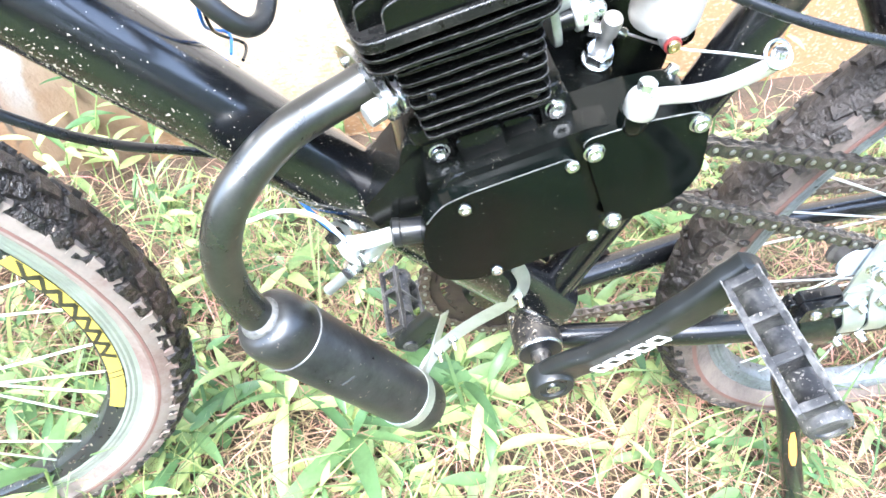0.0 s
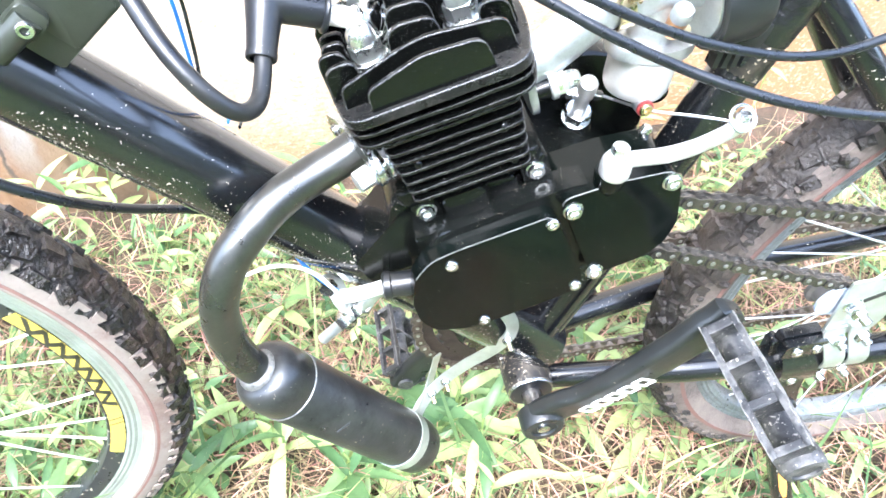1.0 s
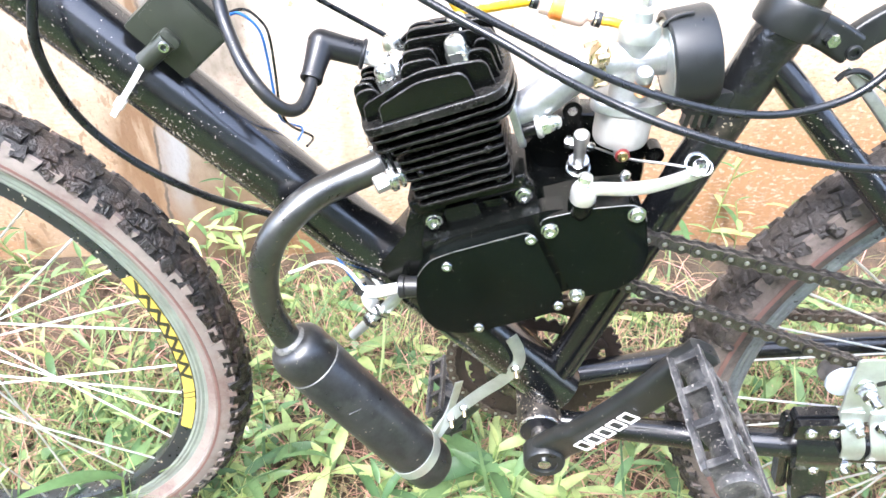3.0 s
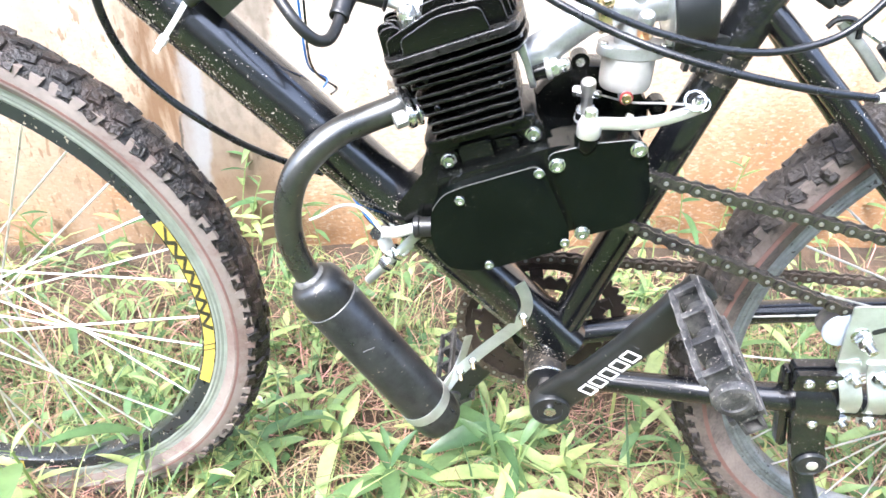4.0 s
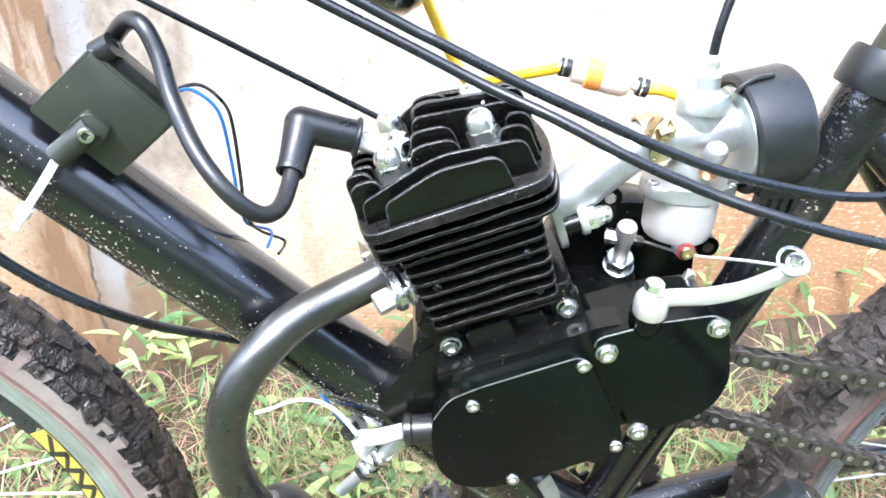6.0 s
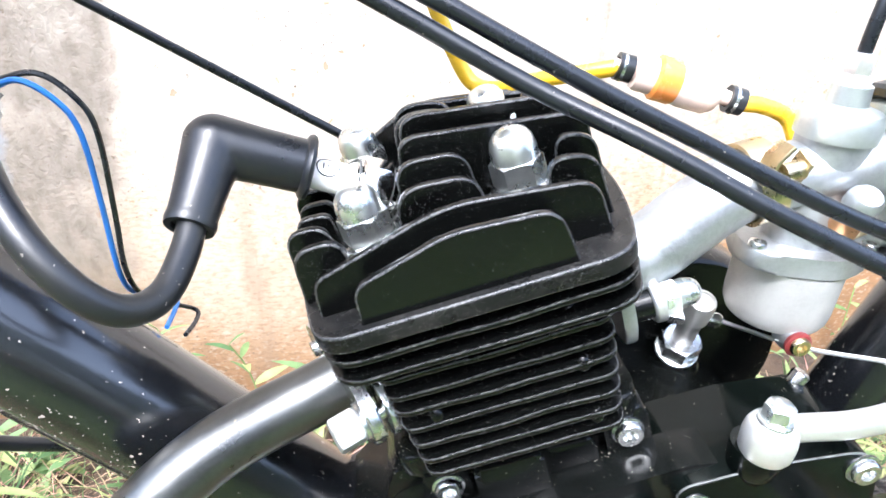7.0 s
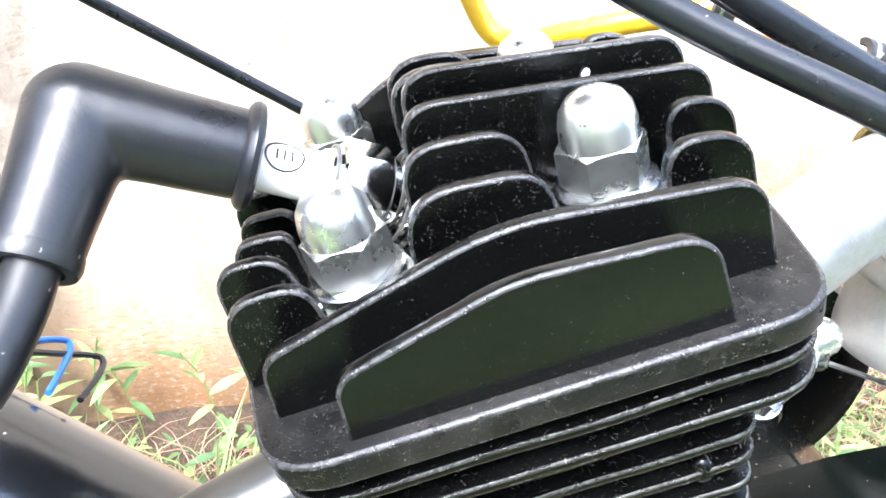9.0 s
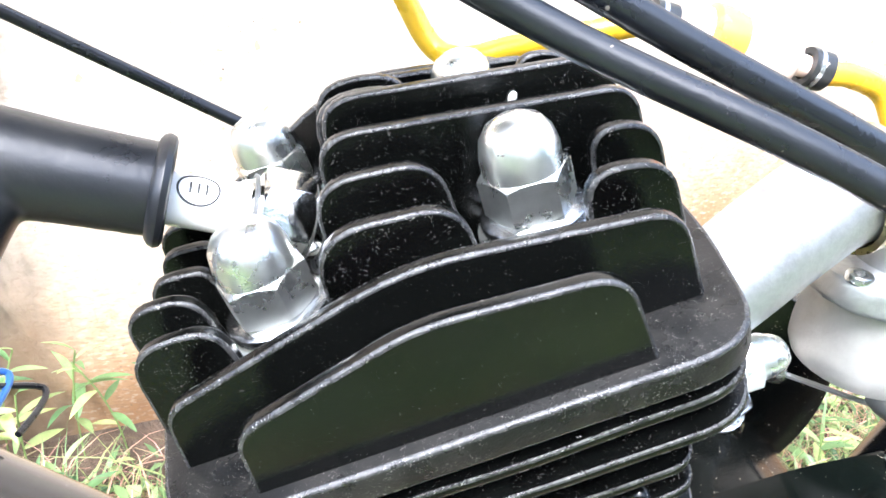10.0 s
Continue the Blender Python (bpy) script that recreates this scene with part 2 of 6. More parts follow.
    return tagged(ob, label, category, group)


def base_of(ob):
    while ob.parent:
        ob = ob.parent
    return BASES.get(ob.name, Vector())


def finish(me, mat, angle=40):
    me.materials.append(mat)
    me.polygons.foreach_set("use_smooth", [True] * len(me.polygons))
    me.set_sharp_from_angle(angle=radians(angle))
    me.update()


def part(name, bm, mat, parent, label="", angle=40, second=None):
    bm.transform(Matrix.Translation(-base_of(parent)))
    bmesh.ops.recalc_face_normals(bm, faces=bm.faces)
    me = bpy.data.meshes.new(name)
    bm.to_mesh(me)
    bm.free()
    finish(me, mat, angle)
    if second:
        me.materials.append(second)
    ob = new(name, me)
    ob.parent = parent
    return tagged(ob, label)


def whole(name, bm, mat, label, category, kind="", group="", angle=40):
    """A thing that is one mesh, in the bicycle's axes."""
    me = bpy.data.meshes.new(name)
    centre = sum((v.co for v in bm.verts), Vector()) / len(bm.verts)
    bm.transform(Matrix.Translation(-centre))
    bmesh.ops.recalc_face_normals(bm, faces=bm.faces)
    bm.to_mesh(me)
    bm.free()
    finish(me, mat, angle)
    ob = new(name, me)
    ob.matrix_world = LEANING @ Matrix.Translation(centre)
    return tagged(ob, label, category, group, kind)


def mesh_of(name, bm, mat, angle=40):
    bmesh.ops.recalc_face_normals(bm, faces=bm.faces)
    me = bpy.data.meshes.new(name)
    bm.to_mesh(me)
    bm.free()
    finish(me, mat, angle)
    return me


def piece(name, me, m, parent):
    """An alike piece on shared mesh data, at m in the bicycle's axes."""
    ob = new(name, me)
    ob.parent = parent
    ob.matrix_basis = Matrix.Translation(-base_of(parent)) @ m
    return ob


def smooth_path(points, steps=8):
    """A curve through the points."""
    p = [Vector(q) for q in points]
    p = [p[0] * 2 - p[1]] + p + [p[-1] * 2 - p[-2]]
    out = []
    for i in range(1, len(p) - 2):
        a, b, c, d = p[i - 1:i + 3]
        for k in range(steps):
            t = k / steps
            out.append(0.5 * ((2 * b) + (c - a) * t + (2 * a - 5 * b + 4 * c - d) * t * t + (3 * b - a - 3 * c + d) * t ** 3))
    out.append(p[-2])
    return out


def sweep(path, section, bm=None, up=None, sizes=None, closed=False):
    """Carries a closed 2D section along a path. sizes: one (u, v) factor a path point."""
    bm = bm or bmesh.new()
    path = [Vector(p) for p in path]
    n, rings, side = len(path), [], None
    for i, p in enumerate(path):
        t = (path[(i + 1) % n] - path[i - 1]) if closed else (path[min(i + 1, n - 1)] - path[max(i - 1, 0)])
        t.normalize()
        if up is not None:
            side = Vector(up).cross(t)
        elif side is None:
            side = t.orthogonal()
        side = (side - t * side.dot(t)).normalized()
        over = t.cross(side)
        su, sv = sizes[i] if sizes else (1, 1)
        rings.append([bm.verts.new(p + side * u * su + over * v * sv) for u, v in section])
    m = len(section)
    for i in range(n if closed else n - 1):
        a, b = rings[i], rings[(i + 1) % n]
        for k in range(m):
            bm.faces.new((a[k], a[(k + 1) % m], b[(k + 1) % m], b[k]))
    if not closed:
        bm.faces.new(rings[0][::-1])
        bm.faces.new(rings[-1])
    return bm


def circle(r, n=14):
    return [(r * math.cos(2 * math.pi * k / n), r * math.sin(2 * math.pi * k / n)) for k in range(n)]


def tube(path, r, n=14, steps=0, bm=None, sizes=None):
    return sweep(smooth_path(path, steps) if steps else path, circle(r, n), bm, sizes=sizes)


def box_section(w, h, r):
    return rounded([(-w / 2, -h / 2), (w / 2, -h / 2), (w / 2, h / 2), (-w / 2, h / 2)], r, 3)


def bar(path, w, h, r=0.002, up=(0, 1, 0), steps=0, sizes=None, bm=None):
    """A flat bar: w across, h along up."""
    return sweep(smooth_path(path, steps) if steps else path, box_section(w, h, r), bm, up=up, sizes=sizes)


def lathe(profile, at=(0, 0, 0), axis=(0, 0, 1), n=24, bm=None, phase=0.0):
    """Turns (radius, height) about the axis from at."""
    bm = bm or bmesh.new()
    z = Vector(axis).normalized()
    x = z.orthogonal().normalized()
    y = z.cross(x)
    rings = []
    for r, h in profile:
        c = Vector(at) + z * h
        if r < 1e-6:
            rings.append([bm.verts.new(c)])
        else:
            rings.append([bm.verts.new(c + (x * math.cos(phase + 2 * math.pi * k / n) + y * math.sin(phase + 2 * math.pi * k / n)) * r) for k in range(n)])
    for a, b in zip(rings, rings[1:]):
        for k in range(n):
            if len(a) == 1 and len(b) == 1:
                continue
            if len(a) == 1:
                bm.faces.new((a[0], b[(k + 1) % n], b[k]))
            elif len(b) == 1:
                bm.faces.new((a[k], a[(k + 1) % n], b[0]))
            else:
                bm.faces.new((a[k], a[(k + 1) % n], b[(k + 1) % n], b[k]))
    if len(rings[0]) > 1:
        bm.faces.new(rings[0][::-1])
    if len(rings[-1]) > 1:
        bm.faces.new(rings[-1])
    return bm


def ring(profile, at=(0, 0, 0), axis=(0, 1, 0), n=96, bm=None, a0=0.0, a1=2 * math.pi):
    """Turns a closed (radius, height) section about the axis: a hoop, or part of one."""
    bm = bm or bmesh.new()
    z = Vector(axis).normalized()
    x = Vector((1, 0, 0)) if abs(z.x) < 0.9 else Vector((0, 1, 0))
    x = (x - z * x.dot(z)).normalized()
    y = x.cross(z)
    full = a1 - a0 > 6.28
    cols = []
    for k in range(n if full else n + 1):
        a = a0 + (a1 - a0) * k / n
        d = x * math.cos(a) + y * math.sin(a)
        cols.append([bm.verts.new(Vector(at) + d * r + z * h) for r, h in profile])
    m = len(profile)
    for i in range(n):
        a, b = cols[i], cols[(i + 1) % len(cols)]
        for k in range(m):
            bm.faces.new((a[k], a[(k + 1) % m], b[(k + 1) % m], b[k]))
    if not full:
        bm.faces.new(cols[0][::-1])
        bm.faces.new(cols[-1])
    return bm


def rounded(points, radius, steps=5):
    """The outline with its corners rounded; radius: one, or one a corner."""
    out, n = [], len(points)
    for i, p in enumerate(points):
        r = radius[i] if isinstance(radius, (list, tuple)) else radius
        p, a, b = Vector(p), Vector(points[i - 1]), Vector(points[(i + 1) % n])
        if r <= 0:
            out.append(tuple(p))
            continue
        u, v = (a - p), (b - p)
        d = min(r, u.length * 0.48, v.length * 0.48)
        s, e = p + u.normalized() * d, p + v.normalized() * d
        for k in range(steps + 1):
            t = k / steps
            out.append(tuple((1 - t) ** 2 * s + 2 * t * (1 - t) * p + t * t * e))
    return out


SIDE = Matrix(((1, 0, 0, 0), (0, 0, 1, 0), (0, 1, 0, 0), (0, 0, 0, 1)))  # outline in x, z; depth along y


def prism(outline, d0, d1, frame_m=SIDE, bevel=0.0, bm=None, segments=2):
    """An outline pushed from depth d0 to d1, edges bevelled."""
    own = bmesh.new()
    a = [own.verts.new((u, v, d0)) for u, v in outline]
    b = [own.verts.new((u, v, d1)) for u, v in outline]
    n = len(outline)
    fa, fb = own.faces.new(a), own.faces.new(b[::-1])
    for k in range(n):
        own.faces.new((a[k], b[k], b[(k + 1) % n], a[(k + 1) % n]))
    if bevel:
        edges = list({e for f in (fa, fb) for e in f.edges})
        bmesh.ops.bevel(own, geom=edges, offset=bevel, segments=segments, profile=0.5, affect="EDGES", clamp_overlap=True)
    own.transform(frame_m)
    if bm is None:
        return own
    join(bm, own)
    return bm


def slab(outline, d0, d1, frame_m, r, arc=4):
    """A plate whose outline edges are evenly rounded; the rounding takes the second material."""
    n = len(outline)
    pts = [Vector(p) for p in outline]
    area = sum(pts[k].x * pts[(k + 1) % n].y - pts[(k + 1) % n].x * pts[k].y for k in range(n))
    turn = 1 if area > 0 else -1
    ins = []
    for k in range(n):
        a, b = (pts[k] - pts[k - 1]).normalized(), (pts[(k + 1) % n] - pts[k]).normalized()
        na, nb = Vector((-a.y, a.x)) * turn, Vector((-b.y, b.x)) * turn
        m = (na + nb).normalized()
        ins.append(m / max(0.5, m.dot(na)))
    steps = [(r * (1 - math.sin(t)), r * (1 - math.cos(t))) for t in [math.pi / 2 * k / arc for k in range(arc + 1)]]
    levels = [(o, d0 + z) for o, z in steps] + [(o, d1 - z) for o, z in reversed(steps)]
    bm = bmesh.new()
    rings = [[bm.verts.new((pts[k].x + ins[k].x * o, pts[k].y + ins[k].y * o, z)) for k in range(n)] for o, z in levels]
    for lv, (a, b) in enumerate(zip(rings, rings[1:])):
        for k in range(n):
            f = bm.faces.new((a[k], a[(k + 1) % n], b[(k + 1) % n], b[k]))
            f.material_index = 0 if lv == arc else 1
    bm.faces.new(rings[0][::-1])
    bm.faces.new(rings[-1])
    bm.transform(frame_m)
    return bm


def join(bm, other):
    vs = {v: bm.verts.new(v.co) for v in other.verts}
    for f in other.faces:
        bm.faces.new([vs[v] for v in f.verts])
    other.free()
    return bm


def hexagon(at, axis, across, h0, h1, bm=None, phase=0.3):
    r = across / 1.732
    return lathe([(r * 0.9, h0), (r, h0 + (h1 - h0) * 0.12), (r, h1 - (h1 - h0) * 0.15), (r * 0.9, h1)], at, axis, 6, bm, phase)


def chamfered_hex(at, axis, across, h0, h1, phase=0.3):
    """A nut: six flat sides whose corners are turned down at both ends, which leaves arcs on the flats."""
    n, half = 48, across / 2
    z = Vector(axis).normalized()
    x = z.orthogonal().normalized()
    y = z.cross(x)
    bm = bmesh.new()
    flat = [half / math.cos((2 * math.pi * k / n + math.pi / 6) % (math.pi / 3) - math.pi / 6) for k in range(n)]
    drop = [0.0002 + (f - half) * 0.6 for f in flat]

    def spot(k, r, h):
        a = phase + 2 * math.pi * k / n
        return bm.verts.new(Vector(at) + z * h + (x * math.cos(a) + y * math.sin(a)) * r)
    rings = [[spot(k, half * 0.95, h0) for k in range(n)], [spot(k, flat[k], h0 + drop[k]) for k in range(n)], [spot(k, flat[k], h1 - drop[k]) for k in range(n)], [spot(k, half * 0.95, h1) for k in range(n)]]
    for a, b in zip(rings, rings[1:]):
        for k in range(n):
            bm.faces.new((a[k], a[(k + 1) % n], b[(k + 1) % n], b[k]))
    bm.faces.new(rings[0][::-1])
    bm.faces.new(rings[-1])
    return bm


def cap_screw(at, axis, r, bm=None):
    """A round screw head with a recessed socket, standing out along the axis."""
    return lathe([(r, 0), (r, r * 0.38), (r * 0.88, r * 0.55), (r * 0.52, r * 0.55), (r * 0.46, r * 0.12), (0, r * 0.12)], at, axis, 18, bm)


def tilted(ex, y, ez):
    """A place in the cylinder's axes (across, depth, up the bore)."""
    return Vector((ex * 0.942 - ez * 0.335, y, ex * 0.335 + ez * 0.942))


EX, EZ = Vector((0.942, 0, 0.335)), Vector((-0.335, 0, 0.942))
UPRIGHT_FIN = Matrix(((0.942, -0.335, 0, 0), (0, 0, 1, 0), (0.335, 0.942, 0, 0), (0, 0, 0, 1)))  # outline across, up the bore; depth y
FLAT_FIN = Matrix(((0.942, 0, -0.335, 0), (0, 1, 0, 0), (0.335, 0, 0.942, 0), (0, 0, 0, 1)))  # outline across, y; depth up the bore
LEFT = Vector((0, -1, 0))


# ---- setting ----
def steps_out(near, far, step, grow=1.35):
    out, x, s = [], 0.0, step
    while x < far:
        out.append(x)
        if x >= near:
            s *= grow
        x += s
    return out + [far]


def build_ground():
    xs = steps_out(1.6, 400, 0.06)
    xs = [-x for x in reversed(xs[1:])] + xs
    ys = xs
    verts = [(x, y, 0.012 * noise.noise((x * 4, y * 4, 0.3)) + 0.008 * noise.noise((x * 13, y * 13, 2.1)) if abs(x) < 3 and abs(y) < 3 else 0.0) for y in ys for x in xs]
    w = len(xs)
    faces = [(j * w + i, j * w + i + 1, (j + 1) * w + i + 1, (j + 1) * w + i) for j in range(len(ys) - 1) for i in range(w - 1)]
    me = bpy.data.meshes.new("ground")
    me.from_pydata(verts, [], faces)
    finish(me, soil, 180)
    return tagged(new("ground", me), "damp brown soil under weeds and straw", "ground", kind="structure")


build_ground()
WALL_Y, WALL_TURN = 0.70, 6.0


def wall_material():
    m = material("stained_lime_plaster", (0.49, 0.425, 0.345), 0.88, 0, 0.14, 9, 0.6, 130, second=(0.58, 0.53, 0.465), patch=3.0, spots=(0.36, 0.24, 0.15), spot_size=60, spot_cut=0.61, bump_distance=0.004)
    nt = m.node_tree
    N, L = nt.nodes, nt.links
    bsdf = N["Principled BSDF"]
    src = bsdf.inputs["Base Color"].links[0].from_socket
    co = N.new("ShaderNodeTexCoord")
    sep = N.new("ShaderNodeSeparateXYZ")
    L.new(co.outputs["Object"], sep.inputs[0])

    def noise_at(scale, vec=(1, 1, 1), detail=5.0):
        mp = N.new("ShaderNodeMapping")
        mp.inputs["Scale"].default_value = vec
        L.new(co.outputs["Object"], mp.inputs["Vector"])
        n = N.new("ShaderNodeTexNoise")
        n.inputs["Scale"].default_value, n.inputs["Detail"].default_value = scale, detail
        L.new(mp.outputs[0], n.inputs["Vector"])
        return n.outputs["Fac"]

    def math_node(op, a, b):
        n = N.new("ShaderNodeMath")
        n.operation = op
        for s, v in zip(n.inputs, (a, b)):
            if isinstance(v, (int, float)):
                s.default_value = v
            else:
                L.new(v, s)
        return n.outputs[0]

    def ramp(v, a, b):
        n = N.new("ShaderNodeMapRange")
        n.inputs["From Min"].default_value, n.inputs["From Max"].default_value = a, b
        L.new(v, n.inputs["Value"])
        return n.outputs[0]

    def mix(f, a, b):
        n = N.new("ShaderNodeMix")
        n.data_type = "RGBA"
        for s, v in ((n.inputs[0], f), (n.inputs[6], a), (n.inputs[7], b)):
            if isinstance(v, tuple):
                s.default_value = (*v, 1)
            else:
                L.new(v, s)
        return n.outputs[2]

    X, Z = sep.outputs["X"], sep.outputs["Z"]

    def band(v, centre, inner, outer):
        return ramp(math_node("ABSOLUTE", math_node("SUBTRACT", v, centre), 0), outer, inner)

    wob = math_node("SUBTRACT", noise_at(3.2), 0.5)
    fine_wob = math_node("SUBTRACT", noise_at(22.0, (1, 1, 1), 6.0), 0.5)
    # soil splashed up from the ground, bicycle shade painted into it; it reaches higher to the right
    height = math_node("ADD", Z, math_node("ADD", math_node("MULTIPLY", wob, -0.55), math_node("MULTIPLY", fine_wob, -0.16)))
    height = math_node("SUBTRACT", height, math_node("MULTIPLY", ramp(X, 0.0, 0.5), 0.20))
    splash = ramp(height, 0.50, 0.12)
    deep = ramp(height, 0.24, 0.02)
    col = mix(math_node("MULTIPLY", splash, 0.85), src, (0.40, 0.25, 0.135))
    col = mix(math_node("MULTIPLY", deep, 0.8), col, (0.26, 0.125, 0.045))
    # flat-lying sandy grain showing through the lime
    grain = math_node("MULTIPLY", ramp(noise_at(70.0, (1, 1, 2.6), 6.0), 0.49, 0.60), math_node("ADD", math_node("MULTIPLY", splash, 0.45), 0.08))
    col = mix(grain, col, (0.23, 0.13, 0.065))
    pale = math_node("MULTIPLY", ramp(noise_at(85.0, (1, 1, 1.8), 6.0), 0.53, 0.68), math_node("ADD", math_node("MULTIPLY", splash, 0.30), 0.20))
    col = mix(pale, col, (0.52, 0.45, 0.36))
    # scratches and trowel marks
    cut = math_node("MULTIPLY", ramp(noise_at(16.0, (5.0, 1, 0.7), 3.0), 0.60, 0.66), ramp(noise_at(6.0), 0.45, 0.6))
    col = mix(math_node("MULTIPLY", cut, 0.45), col, (0.30, 0.20, 0.12))
    # rain streaks
    streak = math_node("MULTIPLY", ramp(noise_at(5.0, (1.6, 1, 0.12)), 0.56, 0.68), ramp(noise_at(40.0, (1, 1, 0.2)), 0.35, 0.6))
    col = mix(math_node("MULTIPLY", streak, 0.5), col, (0.24, 0.16, 0.10))
    # older, dirtier plaster with many scratches towards the left
    old = ramp(X, -0.40, -0.72)
    col = mix(math_node("MULTIPLY", math_node("MULTIPLY", old, ramp(noise_at(8.0, (1, 1, 0.7), 6.0), 0.30, 0.62)), 0.75), col, (0.30, 0.225, 0.15))
    scratch = math_node("MULTIPLY", math_node("MULTIPLY", ramp(noise_at(38.0, (2.2, 1, 0.8), 4.0), 0.57, 0.62), ramp(noise_at(9.0), 0.40, 0.55)), old)
    col = mix(math_node("MULTIPLY", scratch, 0.7), col, (0.17, 0.105, 0.055))
    # a beige strip, a grey run of old cement beside it and a rusty brown one along its edge
    across = math_node("ADD", X, math_node("ADD", math_node("MULTIPLY", wob, 0.05), math_node("MULTIPLY", fine_wob, 0.04)))
    across = math_node("SUBTRACT", across, math_node("MULTIPLY", math_node("SUBTRACT", Z, 0.34), 0.066))
    beige = math_node("MULTIPLY", band(across, -0.565, 0.075, 0.10), ramp(noise_at(9.0), 0.2, 0.5))
    col = mix(math_node("MULTIPLY", beige, 0.92), col, (0.22, 0.185, 0.145))
    mottle = math_node("MULTIPLY", beige, ramp(noise_at(60.0, (1, 1, 0.6), 6.0), 0.44, 0.66))
    col = mix(math_node("MULTIPLY", mottle, 0.6), col, (0.14, 0.11, 0.08))
    low = ramp(Z, 0.08, 0.20)
    # browner near the ground along this strip
    umber = math_node("MULTIPLY", band(across, -0.575, 0.08, 0.14), ramp(math_node("ADD", Z, math_node("MULTIPLY", wob, 0.2)), 0.30, 0.16))
    col = mix(math_node("MULTIPLY", umber, 0.75), col, (0.155, 0.095, 0.05))
    grey_run = math_node("MULTIPLY", math_node("MULTIPLY", band(across, -0.640, 0.020, 0.030), ramp(noise_at(14.0), 0.2, 0.38)), low)
    col = mix(math_node("MULTIPLY", grey_run, 0.9), col, (0.25, 0.248, 0.242))
    rust_run = math_node("MULTIPLY", band(across, -0.700, 0.030, 0.065), ramp(noise_at(26.0, (1.6, 1, 0.25)), 0.28, 0.52))
    col = mix(math_node("MULTIPLY", rust_run, 0.95), col, (0.155, 0.088, 0.042))
    crack = math_node("MULTIPLY", band(across, -0.664, 0.0015, 0.005), ramp(noise_at(18.0, (1, 1, 0.4)), 0.38, 0.5))
    col = mix(crack, col, (0.07, 0.055, 0.04))
    # dark mould freckles
    col = mix(math_node("MULTIPLY", ramp(noise_at(170.0), 0.64, 0.70), ramp(noise_at(7.0), 0.42, 0.62)), col, (0.15, 0.11, 0.075))
    L.new(col, bsdf.inputs["Base Color"])
    return m


def build_wall():
    bm = bmesh.new()
    nx, nz = 120, 40
    xs = [-9 + 18 * i / nx for i in range(nx + 1)]
    zs = [-0.1 + 2.7 * j / nz for j in range(nz + 1)]
    front = [[bm.verts.new((x, 0.006 * noise.noise((x * 2.3, z * 2.3, 0.7)), z)) for x in xs] for z in zs]
    for j in range(nz):
        for i in range(nx):
            bm.faces.new((front[j][i], front[j][i + 1], front[j + 1][i + 1], front[j + 1][i]))
    x0, x1, z0, z1, d = -9, 9, -0.1, 2.6, 0.2
    b = [bm.verts.new(v) for v in ((x0, d, z0), (x1, d, z0), (x1, d, z1), (x0, d, z1))]
    bm.faces.new((b[1], b[0], b[3], b[2]))
    bm.faces.new((*front[nz], b[2], b[3]))
    bm.faces.new((*[r[0] for r in front], b[3], b[0]))
    bm.faces.new((*[r[nx] for r in reversed(front)], b[1], b[2]))
    me = mesh_of("wall_north", bm, wall_material(), 60)
    ob = new("wall_north", me)
    ob.matrix_world = pose(0, WALL_Y, 0, 0, 0, WALL_TURN)
    return tagged(ob, "cream plaster wall stained orange by splashed soil", "wall", kind="structure")


build_wall()


def build_hedge():
    """A leafy bank that closes the place behind the camera."""
    rnd = random.Random(5)
    verts, faces = [], []
    for _ in range(17000):
        x, h = rnd.uniform(-8, 8), rnd.random() ** 0.85 * 2.8
        y = -3.3 - 0.5 * rnd.random() + 0.35 * noise.noise((x * 1.3, h * 1.3, 4.0))
        e = Euler((rnd.uniform(0, 6.3), rnd.uniform(0, 6.3), rnd.uniform(0, 6.3))).to_matrix()
        n = len(verts)
        s = rnd.uniform(0.05, 0.14)
        for u, v in ((-1, 0), (0, -0.45), (1, 0), (0, 0.45)):
            verts.append(tuple(Vector((x, y, h)) + e @ Vector((u * s, v * s, 0))))
        faces.append((n, n + 1, n + 2, n + 3))
    me = bpy.data.meshes.new("hedge")
    me.from_pydata(verts, [], faces)
    finish(me, material("dark_hedge_leaf", (0.05, 0.095, 0.022), 0.5, 0, 0.3, 10, 0, 60, island=0.8), 180)
    return tagged(new("hedge", me), "dense green hedge facing the wall", "hedge", kind="stuff")


build_hedge()


# ---- the bicycle ----
bicycle = thing("bicycle", "black mountain bicycle with mud-spattered frame on its kickstand", "bicycle", (0, 0, -0.295))


def along(s, off=(0.0187, 0.0195)):
    return Vector((off[0] - 0.723 * s, 0, off[1] + 0.69 * s))


part("down_tube", tube([along(s) for s in (0.0, 0.1, 0.25, 0.45, 0.78)], 0.026, 28), mud_paint, bicycle, "thick black down tube spattered with pale mud")


def seat_axis(s):
    return Vector((0.0003 + 0.311 * s, 0, 0.0016 + 0.95 * s))


part("seat_tube", tube([seat_axis(s) for s in (0.0, 0.2, 0.395)], 0.0160, 24), frame_paint, bicycle)
part("seat_post", tube([seat_axis(0.38), seat_axis(0.56)], 0.0136, 20), material("olive_black_post", (0.03, 0.032, 0.022), 0.35, 0.2, 0.5, 50, 0.2, 400), bicycle)
